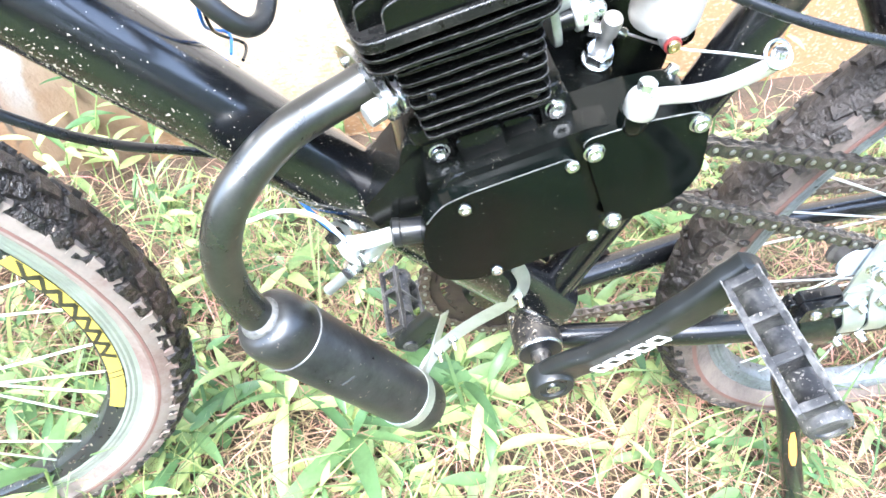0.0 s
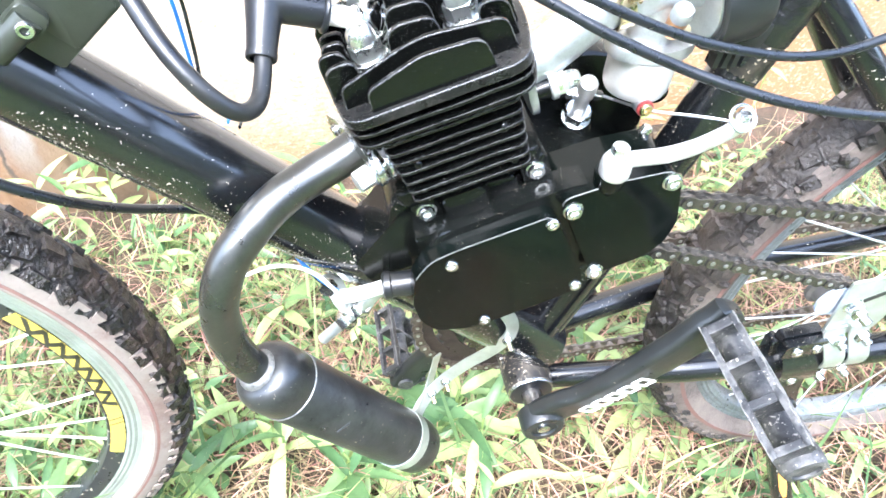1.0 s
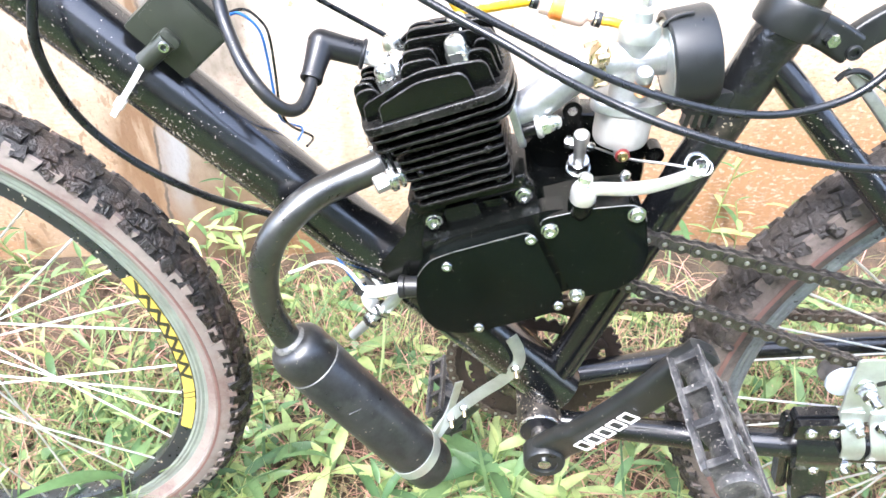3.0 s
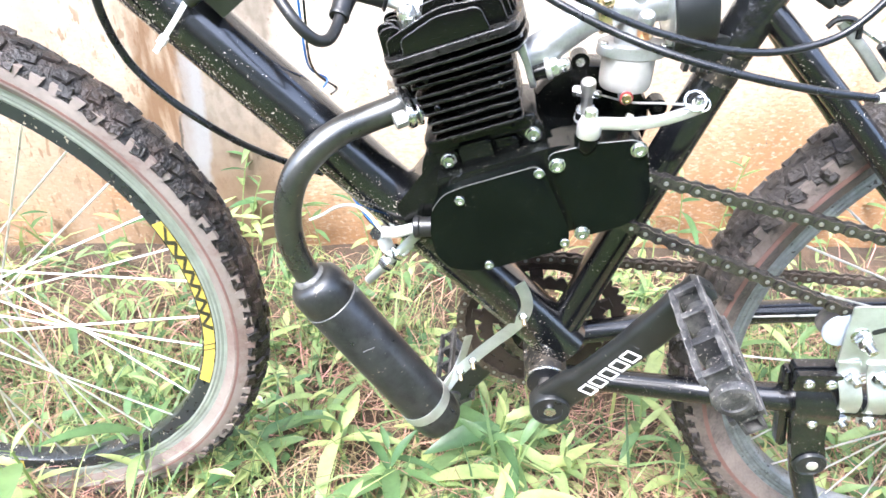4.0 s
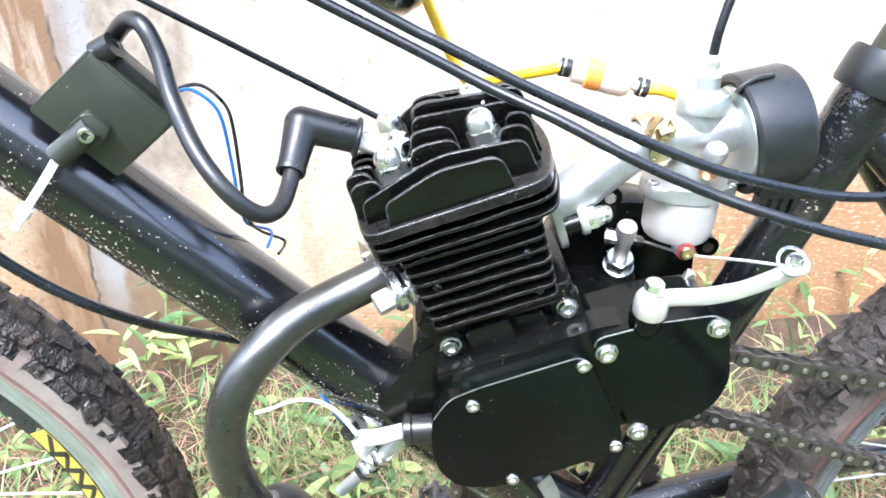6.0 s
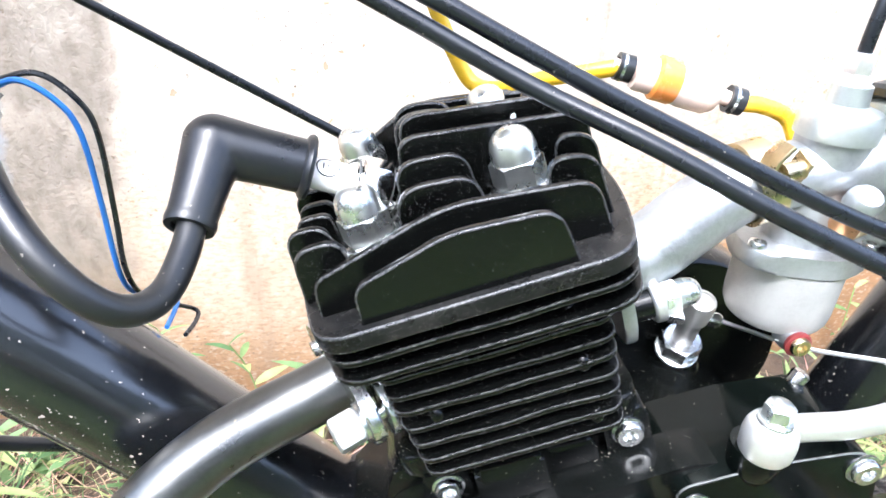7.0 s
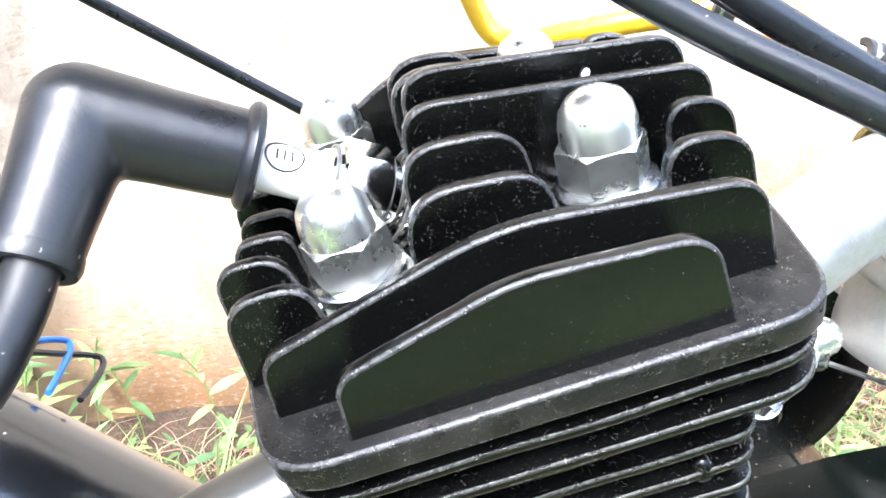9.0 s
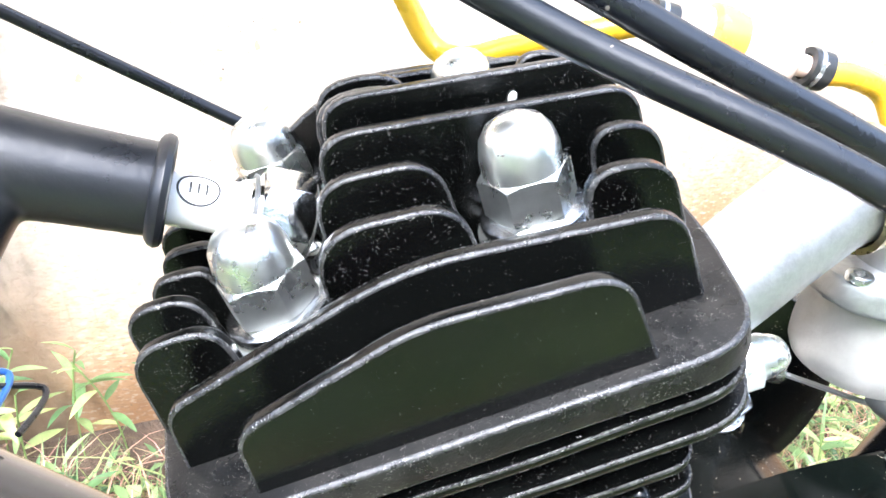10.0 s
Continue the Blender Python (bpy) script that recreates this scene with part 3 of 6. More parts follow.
# glossy tape round the head of the seat tube, wrinkled, and mud caked below it
tape = material("wrinkled_black_tape", (0.006, 0.0065, 0.007), 0.14, 0, 0.3, 60, 0.5, 120, 0.6, bump_distance=0.004)
part("tape_wrap", lathe([(0.0161, 0.335), (0.0166, 0.337), (0.0169, 0.352), (0.0166, 0.368), (0.0170, 0.384), (0.0166, 0.3895), (0.0160, 0.3900)], seat_axis(0), (0.311, 0, 0.95), 32), tape, bicycle, "wrinkled glossy black tape")
part("mud_patch", lathe([(0.01595, 0.312), (0.01620, 0.315), (0.0163, 0.324), (0.0162, 0.333), (0.0160, 0.336)], seat_axis(0), (0.311, 0, 0.95), 32), mud_crust, bicycle, "dried mud caked on the tube")
part("seat_clamp", lathe([(0.0168, 0), (0.0205, 0.0005), (0.0215, 0.003), (0.0215, 0.018), (0.020, 0.0215), (0.0165, 0.0215)], seat_axis(0.3895), (0.311, 0, 0.95), 28), plastic, bicycle, "black plastic seat clamp")
part("clamp_ear", bar([(0.127, -0.010, 0.382), (0.148, -0.009, 0.373), (0.165, -0.007, 0.364)], 0.021, 0.011, 0.004), plastic, bicycle)
part("pivot_bolt", hexagon((0.1460, -0.016, 0.3725), LEFT, 0.008, -0.004, 0.006), zinc, bicycle)
part("pivot_bolt", cap_screw((0.1650, -0.013, 0.3632), LEFT, 0.005), plastic, bicycle)
part("mudguard_arm", bar([(0.163, -0.004, 0.363), (0.180, -0.002, 0.377), (0.208, 0.0, 0.393), (0.25, 0.0, 0.408)], 0.020, 0.010, 0.003, steps=4), plastic, bicycle, "black plastic mudguard arm")
part("post_clamp_knob", lathe([(0.0085, 0), (0.0095, 0.003), (0.0095, 0.012), (0.0080, 0.0155), (0, 0.016)], (0.143, -0.006, 0.404), (0.35, -0.85, 0.3), 22), white_alu, bicycle, "pale knob on the seat post")
part("bottom_bracket_shell", lathe([(0.0205, -0.036), (0.0212, -0.034), (0.0212, 0.034), (0.0205, 0.036)], (0, 0, 0), (0, 1, 0), 28), mud_crust, bicycle)
part("bearing_cup", ring([(0.0190, 0.0), (0.0208, 0.0), (0.0210, 0.0015), (0.0204, 0.0026), (0.0192, 0.0026)], (0, -0.036, 0), LEFT, 32), zinc, bicycle, "pale alloy bearing cup")
part("bearing_seal", lathe([(0.0188, 0), (0.0188, 0.003), (0.012, 0.004), (0, 0.004)], (0, -0.036, 0), LEFT, 28), rubber, bicycle)
part("crank_axle", lathe([(0.0095, 0), (0.009, 0.026)], (0, -0.036, 0), LEFT, 16), chain_steel, bicycle)
part("chainstay", tube([(0.012, -0.020, -0.006), (0.10, -0.031, -0.001), (0.16, -0.040, 0.0050), (0.258, -0.048, 0.0125), (0.34, -0.054, 0.020), (0.45, -0.062, 0.046)], 0.0138, 18, 6, sizes=[(0.80 + 0.012 * min(i, 18),) * 2 for i in range(31)]), frame_paint, bicycle)
part("chainstay", tube([(0.012, 0.022, 0.008), (0.10, 0.036, 0.018), (0.22, 0.05, 0.034), (0.45, 0.062, 0.05)], 0.0125, 16, 6), frame_paint, bicycle)
for sgn in (-1, 1):
    part("seatstay", tube([(0.114, sgn * 0.002, 0.3590), (0.1310, sgn * 0.009, 0.3442), (0.1635, sgn * 0.022, 0.3126), (0.2080, sgn * 0.033, 0.2702), (0.2343, sgn * 0.040, 0.2443), (0.32, sgn * 0.052, 0.165), (0.45, sgn * 0.062, 0.05)], 0.0094, 16, 6), frame_paint, bicycle)
part("cable_boss", lathe([(0.004, 0), (0.0045, 0.004), (0.002, 0.006), (0, 0.006)], along(0.235) + Vector((0.0179, 0.004, 0.0188)), (0.69, 0, 0.723), 12), frame_paint, bicycle)
# rear brake arm and its pad holder, seen past the seat stay
part("brake_arm", bar([(0.1763, 0.0, 0.345), (0.199, 0.0, 0.3249), (0.2195, 0.0, 0.3045)], 0.008, 0.006, 0.002), cast_alu, bicycle, "pale alloy brake arm")
part("brake_noodle_boot", tube([(0.208, -0.004, 0.330), (0.226, -0.004, 0.318), (0.236, -0.004, 0.312)], 0.0065, 12, 3, sizes=[(0.6, 0.6), (0.8, 0.8), (1, 1), (1, 1), (1, 1), (0.8, 0.8), (0.5, 0.5)]), rubber, bicycle)
part("brake_noodle", tube([(0.182, -0.0872, 0.3220), (0.205, -0.06, 0.322), (0.232, -0.02, 0.322), (0.243, -0.006, 0.312), (0.240, 0.0, 0.300)], 0.0026, 10, 5), white_alu, bicycle)
part("brake_noodle_wire", tube([(0.17, -0.004, 0.350), (0.20, -0.004, 0.335), (0.23, -0.004, 0.318)], 0.0012, 8, 4), zinc, bicycle)
part("guard_bracket", tube([(0.166, -0.004, 0.341), (0.171, -0.004, 0.3465), (0.180, -0.004, 0.3475), (0.188, -0.004, 0.343), (0.190, -0.004, 0.334)], 0.0022, 8, 5), rubber, bicycle)

# ---- wheels ----
def clods(count, place, size, seed):
    """Small uneven lumps in one mesh."""
    rnd = random.Random(seed)
    bm = bmesh.new()
    for _ in range(count):
        c, r = place(rnd), rnd.uniform(*size)
        made = bmesh.ops.create_icosphere(bm, subdivisions=1, radius=r)
        sx, sy = rnd.uniform(0.7, 1.4), rnd.uniform(0.6, 1.1)
        for v in made["verts"]:
            v.co = c + Vector((v.co.x * sx, v.co.y * sy, v.co.z)) * rnd.uniform(0.65, 1.15)
    return bm


def build_wheel(name, m, track, body, wall_mat, with_decal, tyre_r, mud, rim_in):
    """A spoked wheel about its own y axis, set at m."""
    wheel = new(name)
    wheel.parent = bicycle
    wheel.matrix_basis = Matrix.Translation(-base_of(bicycle)) @ m
    wheel.empty_display_size = 0.02

    def put(nm, bm, mat, label="", angle=40):
        ob = new(nm, mesh_of(nm, bm, mat, angle))
        ob.parent = wheel
        return tagged(ob, label)

    mid, half = tyre_r - 0.031, 0.0245
    # casing with pale walls below and dark crown above
    crown = [(mid + 0.026 * math.cos(a), half * math.sin(a)) for a in [math.radians(d) for d in range(-66, 67, 12)]]
    inner = [(r - 0.003, h * 0.9) for r, h in reversed(crown)]
    put("tyre", ring(crown + inner, n=120), mud, "muddy black knobbly tyre", 60)
    for s in (-1, 1):
        wall = [(mid + 0.026 * math.cos(a), s * half * math.sin(a)) for a in [math.radians(d) for d in range(66, 101, 8)]] + [(0.292, s * 0.0195), (0.283, s * 0.0150)]
        back = [(r, h - s * 0.003) for r, h in reversed(wall)]
        put("sidewall", ring(wall + back, n=120), wall_mat, "dusty tan tyre sidewall")
        inner_r = mid - (0.0013 if with_decal else 0.0030)
        put("sidewall_line", ring([(inner_r, s * 0.0240), (mid + 0.0012, s * 0.0240), (mid + 0.0012, s * 0.0248), (inner_r, s * 0.0248)], n=120), stripe_red)
        teeth = bmesh.new()
        rnd = random.Random(7)
        for k in range(110):
            a = 2 * math.pi * (k + rnd.uniform(-0.1, 0.1)) / 110
            w = 0.0058 * rnd.uniform(0.75, 1.15)
            d, q = Vector((math.cos(a), 0, math.sin(a))), Vector((-math.sin(a), 0, math.cos(a)))
            lo, hi = mid + 0.0098 * rnd.uniform(0.75, 1.1), mid + 0.018
            pts = [(lo, 0.0210, 0.6), (lo, 0.0242, 0.6), (hi, 0.0175, 1.0), (hi, 0.0222, 1.0)]
            vs = [[teeth.verts.new(d * r + q * (g * w * f) + Vector((0, s * y, 0))) for g in (-1, 1)] for r, y, f in pts]
            for i, j in ((0, 1), (1, 3), (3, 2), (2, 0)):
                teeth.faces.new((vs[i][0], vs[i][1], vs[j][1], vs[j][0]))
            for g in (0, 1):
                teeth.faces.new((vs[0][g], vs[1][g], vs[3][g], vs[2][g]))
        put("shoulder_tread", teeth, wall_mat, "", 20)["kind"] = "stuff"
    knobs = bmesh.new()
    rnd = random.Random(3)
    for row, deg in enumerate((-52, -27, 0, 27, 52)):
        count = 84 if row % 2 == 0 else 72
        for k in range(count):
            a = 2 * math.pi * (k + 0.5 * (row % 2) + rnd.uniform(-0.12, 0.12)) / count
            b = math.radians(deg + rnd.uniform(-3, 3))
            radial, q = Vector((math.cos(a), 0, math.sin(a))), Vector((-math.sin(a), 0, math.cos(a)))
            n = radial * math.cos(b) + Vector((0, math.sin(b), 0))
            side = n.cross(q)
            c = radial * mid + (radial * 0.0245 * math.cos(b) + Vector((0, half * math.sin(b), 0)))
            hgt, lq, ls = rnd.uniform(0.0034, 0.0058), rnd.uniform(0.0056, 0.0085), rnd.uniform(0.0045, 0.0062)
            tw = rnd.uniform(-0.4, 0.4)
            qq, ss = q * math.cos(tw) + side * math.sin(tw), side * math.cos(tw) - q * math.sin(tw)
            lo = [knobs.verts.new(c - n * 0.002 + qq * lq * i + ss * ls * j) for i, j in ((-1, -1), (1, -1), (1, 1), (-1, 1))]
            hi = [knobs.verts.new(c + n * hgt + qq * lq * i * rnd.uniform(0.7, 1.0) + ss * ls * j * rnd.uniform(0.7, 1.0) - n * rnd.uniform(0, 0.0016)) for i, j in ((-1, -1), (1, -1), (1, 1), (-1, 1))]
            knobs.faces.new(hi)
            for i in range(4):
                knobs.faces.new((lo[i], lo[(i + 1) % 4], hi[(i + 1) % 4], hi[i]))
    put("tread", knobs, mud, "blocky tread caked with mud", 15)["kind"] = "stuff"
    if not with_decal:
        put("caked_mud", clods(90, lambda r: (lambda a, b: Vector((math.cos(a) * (mid + 0.028 * math.cos(b)), 0.027 * math.sin(b), math.sin(a) * (mid + 0.028 * math.cos(b)))))(math.radians(r.uniform(125, 262)), math.radians(r.uniform(-80, 80))), (0.002, 0.0055), 8), mud, "clods of wet mud on the tread", 25)["kind"] = "stuff"
    # rim: brake tracks with ridges, and a deep body
    for s in (-1, 1):
        tr = [(0.270, 0.0128), (0.2725, 0.0140), (0.2745, 0.0134), (0.2765, 0.0140), (0.279, 0.0134), (0.2815, 0.0141), (0.285, 0.0146), (0.285, 0.012), (0.270, 0.0105)]
        put("brake_track", ring([(r, s * h) for r, h in tr], n=120), track, "grey-green ridged brake track" if with_decal else "weathered alloy brake track", 25)
    put("rim_body", ring([(0.271, -0.0127), (0.271, 0.0127), ((rim_in + 0.271) / 2, 0.0122), (rim_in + 0.0015, 0.0108), (rim_in, 0.008), (rim_in, -0.008), (rim_in + 0.0015, -0.0108), ((rim_in + 0.271) / 2, -0.0122)], n=120), body, "black deep rim" if with_decal else "")
    put("hub", lathe([(0.007, -0.05), (0.012, -0.045), (0.012, -0.034), (0.022, -0.033), (0.022, -0.030), (0.010, -0.026), (0.010, 0.026), (0.022, 0.030), (0.022, 0.033), (0.012, 0.034), (0.012, 0.045), (0.007, 0.05)], (0, 0, 0), (0, 1, 0), 24), zinc)
    kinds = []
    for s in (-1, 1):
        for lead in (-1, 1):
            hub_a = lead * math.radians(62)
            me = mesh_of("spoke", tube([(0.0205 * math.cos(hub_a), s * 0.031, 0.0205 * math.sin(hub_a)), (rim_in + 0.0005, s * 0.002, 0)], 0.0011, 6), spoke_steel)
            kinds.append(me)
    for k in range(36):
        sp = new("spoke", kinds[k % 4])
        sp.parent = wheel
        sp.matrix_basis = Matrix.Rotation(2 * math.pi * (k + 0.3) / 36, 4, "Y")
    if with_decal:
        for start in (-22.8, 97.2, 217.2):
            a0, a1 = math.radians(start), math.radians(start + 48)
            f = lambda r: -0.0127 + (0.271 - r) * (0.0005 / 0.00875) if r > 0.26225 else -0.0122 + (0.26225 - r) * (0.0014 / 0.00725)
            sec = [(0.2688, f(0.2688) - 0.0004), (0.2688, f(0.2688)), (0.262, f(0.262)), (0.2568, f(0.2568)), (0.2568, f(0.2568) - 0.0004), (0.262, f(0.262) - 0.0004)]
            put("rim_decal", ring(sec, n=24, a0=a0, a1=a1), decal_yellow, "yellow rim decal with dark slanted print")
            marks = bmesh.new()
            # two thin strokes, then bold slanted zigzags standing for the lettering
            for at, wide, turn in [(start + 10.5, 0.30, 0.0), (start + 12.2, 0.30, 0.0)] + [(start + 16.5 + 2.0 * k, 1.15, 2.0 if k % 2 else -2.0) for k in range(14)]:
                for q in range(8):
                    lo, hi = 0.2571 + 0.00142 * q, 0.2571 + 0.00142 * (q + 1)
                    a = at + 0.18 * q + (turn * q / 7 if turn >= 0 else -turn * (1 - q / 7))
                    ring([(hi, f(hi) - 0.0007), (hi, f(hi) - 0.0003), (lo, f(lo) - 0.0003), (lo, f(lo) - 0.0007)], n=2, a0=math.radians(a), a1=math.radians(min(a + wide, start + 47)), bm=marks)
            put("decal_print", marks, decal_dark)
    return wheel


FRONT_WHEEL = Matrix.Translation((-0.622, 0.000, 0.022)) @ Matrix.Rotation(radians(4.0), 4, "Z")
REAR_WHEEL = Matrix.Translation((0.452, 0.0, 0.052))
build_wheel("front_wheel", FRONT_WHEEL, rim_track, rim_black, sidewall_tan, True, 0.328, tyre_mud, 0.2535)
part("caked_mud", clods(46, lambda r: (lambda a, y: Vector((0.0205 * math.cos(a), y, 0.0205 * math.sin(a))))(r.uniform(0.2, 3.0), r.uniform(-0.034, 0.02)), (0.0008, 0.0030), 4), mud_crust, bicycle, "clods of dried mud", 25)["kind"] = "stuff"
build_wheel("rear_wheel", REAR_WHEEL, rim_alu, rim_alu, sidewall_rear, False, 0.332, tyre_caked, 0.2655)

# ---- cranks, pedals, chainrings ----
PEDAL = Vector((0.0950, -0.0915, 0.1580))


def crank_mesh(s):
    e = Vector((PEDAL.x, 0, PEDAL.z)) * -s
    o = Vector((0.002, 0, -0.002)) if s < 0 else Vector()
    d = (e - o).normalized()
    p = [o + d * k for k in (-0.012, 0.0, 0.02, 0.05, 0.09, 0.13, 0.160, 0.186, 0.199)]
    ys = [0.0615, 0.0615, 0.0635, 0.0715, 0.080, 0.0855, 0.0880, 0.0885, 0.0885]
    ws = [0.55, 1.25, 1.2, 0.95, 0.98, 1.05, 1.08, 0.95, 0.5]
    path = [q + Vector((0, s * y, 0)) for q, y in zip(p, ys)]
    return sweep(smooth_path(path, 4), box_section(0.0285, 0.015, 0.005), up=(0, 1, 0), sizes=[(w, 1 if 0 < i < 8 else 0.8) for i, w in enumerate(ws) for _ in range(4)][:33])


crank_left = part("crank_arm", crank_mesh(-1), plastic, bicycle, "black crank arm with white outlined lettering bars")
part("crank_boss", lathe([(0.019, 0.0), (0.019, 0.016), (0.0175, 0.0185), (0.012, 0.0185), (0.0115, 0.0165), (0, 0.0165)], (0.002, -0.0560, -0.002), LEFT, 28), plastic, crank_left)
part("crank_bolt", lathe([(0.0058, 0), (0.0058, 0.0025), (0.0035, 0.0035), (0.0015, 0.003), (0, 0.003)], (0.002, -0.0722, -0.002), LEFT, 16), zinc, crank_left, "bright crank bolt")
part("crank_arm", crank_mesh(1), plastic, bicycle)
# lettering of the crank as plain outlined bars
cd = Vector((0.0267, 0, 0.0560)).normalized()
cn = Vector((-cd.z, 0, cd.x))
for k in range(5):
    at = Vector((0.0322, -0.0812, 0.0382)) + cd * (-0.0052 + k * 0.0150) + Vector((0, -0.0030 * k, 0)) + cn * -0.0058
    fm = Matrix(((cd.x, cn.x, 0, at.x), (-0.2, 0, 1, at.y), (cd.z, cn.z, 0, at.z), (0, 0, 0, 1)))
    bars = bmesh.new()
    w, h, t = 0.0114, 0.0140, 0.0013
    for u0, v0, u1, v1 in ((0, 0, w, t), (0, h - t, w, h), (0, 0, t, h), (w - t, 0, w, h)):
        prism([(u0, v0), (u1, v0), (u1, v1), (u0, v1)], -0.0004, 0.0012, fm, bm=bars)
    part("print_bar", bars, print_white, crank_left)


def build_pedal(at, s):
    """A platform pedal along y, hanging edge-on; s: -1 on the left side."""
    w = Vector((0.62, 0, -0.785))
    nrm = Vector((0.785, 0, 0.62))
    fm = Matrix(((w.x * 0.78, 0, nrm.x, at.x), (0, s * 0.92, 0, at.y), (w.z * 0.78, 0, nrm.z, at.z), (0, 0, 0, 1)))  # outline: w, out along the axle; depth: thickness
    pedal = part("pedal", lathe([(r, h * 0.92) for r, h in ((0.008, 0.0), (0.0105, 0.01), (0.0095, 0.04), (0.0095, 0.095), (0.0112, 0.100), (0.0132, 0.104), (0.0138, 0.112), (0.0124, 0.116), (0.009, 0.1165), (0.0085, 0.115), (0, 0.115))], at, (0, s, 0), 22), pedal_plastic, bicycle, "scuffed black plastic platform pedal")
    for e in (-1, 1):
        for h in (-1, 1):
            teeth = []
            for k in range(10):
                y = 0.012 + k * 0.0100
                teeth += [(e * 0.0338, y), (e * 0.0348, y + 0.0025), (e * 0.0348, y + 0.0060), (e * 0.0338, y + 0.0085)]
            inner = [(e * 0.0255, 0.112), (e * 0.0255, 0.010)]
            rail = part("pedal_rail", prism(teeth + inner, h * 0.0080, h * 0.0122, fm, 0.0008, segments=1), pedal_plastic, pedal)
            part("scuffed_edge", tube([fm @ Vector((e * 0.0258, 0.011 + 0.0084 * k, h * (0.0119 + 0.0004 * math.sin(5 * k)))) for k in range(13)], 0.0004, 6), pedal_scuff, rail)
            part("scuffed_edge", tube([fm @ Vector((e * (0.0342 + 0.0003 * math.sin(3 * k)), 0.011 + 0.0084 * k, h * (0.0117 + 0.0004 * math.sin(4 * k)))) for k in range(13)], 0.0005, 6), pedal_scuff, rail)
        for y in (0.013, 0.042, 0.072, 0.104):
            part("pedal_post", prism(rounded([(e * 0.0265, y), (e * 0.0325, y), (e * 0.0325, y + 0.006), (e * 0.0265, y + 0.006)], 0.001), -0.0085, 0.0085, fm), pedal_plastic, pedal)
    for y in (0.012, 0.043, 0.074, 0.105):
        part("pedal_rib", prism([(-0.032, y), (0.032, y), (0.032, y + 0.005), (-0.032, y + 0.005)], -0.0095, 0.0095, fm, 0.0008, segments=1), pedal_plastic, pedal)
        for h in (-1, 1):
            part("scuffed_edge", tube([fm @ Vector((u * 0.008, y + 0.0025, h * 0.0096)) for u in (-3, -1.5, 0, 1.5, 3)], 0.0007, 6), pedal_scuff, pedal)
    hm = Matrix(((w.x, nrm.x, 0, at.x), (0, 0, s, at.y), (w.z, nrm.z, 0, at.z), (0, 0, 0, 1)))
    holder = bmesh.new()
    for u0, d0, u1, d1 in ((0.027, -0.0080, 0.042, -0.0056), (0.027, 0.0046, 0.042, 0.0070), (0.027, -0.0080, 0.0294, 0.0070), (0.0396, -0.0080, 0.042, 0.0070)):
        prism([(u0, d0), (u1, d0), (u1, d1), (u0, d1)], 0.0860, 0.1000, hm, bm=holder)
    part("reflector_holder", holder, pedal_plastic, pedal, "empty black reflector holder")
    return pedal


build_pedal(PEDAL, -1)
build_pedal(Vector((-PEDAL.x, 0.078, -PEDAL.z)), 1)


def toothed(r, teeth, depth, duty=0.5):
    out = []
    for k in range(teeth):
        for f, rr in ((0.0, r - depth), (0.30, r), (0.55, r), (0.85, r - depth)):
            a = 2 * math.pi * (k + f) / teeth
            out.append((rr * math.cos(a), rr * math.sin(a)))
    return out


def gear(r_out, r_in, teeth, y0, y1, cx=0.0, cz=0.0):
    bm = bmesh.new()
    o = toothed(r_out, teeth, 0.004)
    n = len(o)
    i = [(r_in * math.cos(2 * math.pi * k / n), r_in * math.sin(2 * math.pi * k / n)) for k in range(n)]
    rows = [[bm.verts.new((cx + u, y, cz + v)) for u, v in pts] for pts, y in ((o, y0), (o, y1), (i, y1), (i, y0))]
    for a, b in zip(rows, rows[1:] + rows[:1]):
        for k in range(n):
            bm.faces.new((a[k], a[(k + 1) % n], b[(k + 1) % n], b[k]))
    return bm


part("chainring", gear(0.0915, 0.074, 44, 0.049, 0.0515), rust, bicycle, "rusty brown large chainring")
part("chainring", gear(0.070, 0.054, 34, 0.042, 0.0445), rust, bicycle, "rusty middle chainring")
part("chainring", gear(0.048, 0.034, 24, 0.035, 0.0375), chain_steel, bicycle)
for k in range(5):
    a = 2 * math.pi * k / 5 + 0.5
    part("spider_arm", bar([(0.01 * math.cos(a), 0.046, 0.01 * math.sin(a)), (0.078 * math.cos(a), 0.047, 0.078 * math.sin(a))], 0.014, 0.004, 0.001), rust, bicycle)


# ---- chains ----
def link_mesh(kind, mat, pins, p=0.0127):
    bm = bmesh.new()
    off = 0.0036 if kind == "outer" else 0.0022
    rr = 0.0052
    out = []
    for k in range(9):
        a = math.pi / 2 + math.pi * k / 8
        out.append((rr * math.cos(a), rr * math.sin(a)))
    out.append((p / 2, -rr * 0.72))
    for k in range(9):
        a = -math.pi / 2 + math.pi * k / 8
        out.append((p + rr * math.cos(a), rr * math.sin(a)))
    out.append((p / 2, rr * 0.72))
    for s in (-1, 1):
        prism(out, s * off, s * (off + 0.0011), bm=bm)
    if kind == "inner":
        for u in (0, p):
            lathe([(0.0038, -0.0022), (0.0038, 0.0022)], (u, 0, 0), (0, 1, 0), 10, bm)
    plates = len(bm.faces)
    if kind == "outer":
        for u in (0, p):
            lathe([(0.0012, -0.0056), (0.0019, -0.0052), (0.0019, 0.0052), (0.0012, 0.0056)], (u, 0, 0), (0, 1, 0), 10, bm)
    me = mesh_of("link", bm, mat, 30)
    me.materials.append(pins)
    for f in me.polygons[plates:]:
        f.material_index = 1
    return me


def resample(path, pitch):
    pts, total = [], 0.0
    d = [(path[i + 1] - path[i]).length for i in range(len(path) - 1)]
    length = sum(d)
    count = 2 * round(length / pitch / 2)
    step = length / count
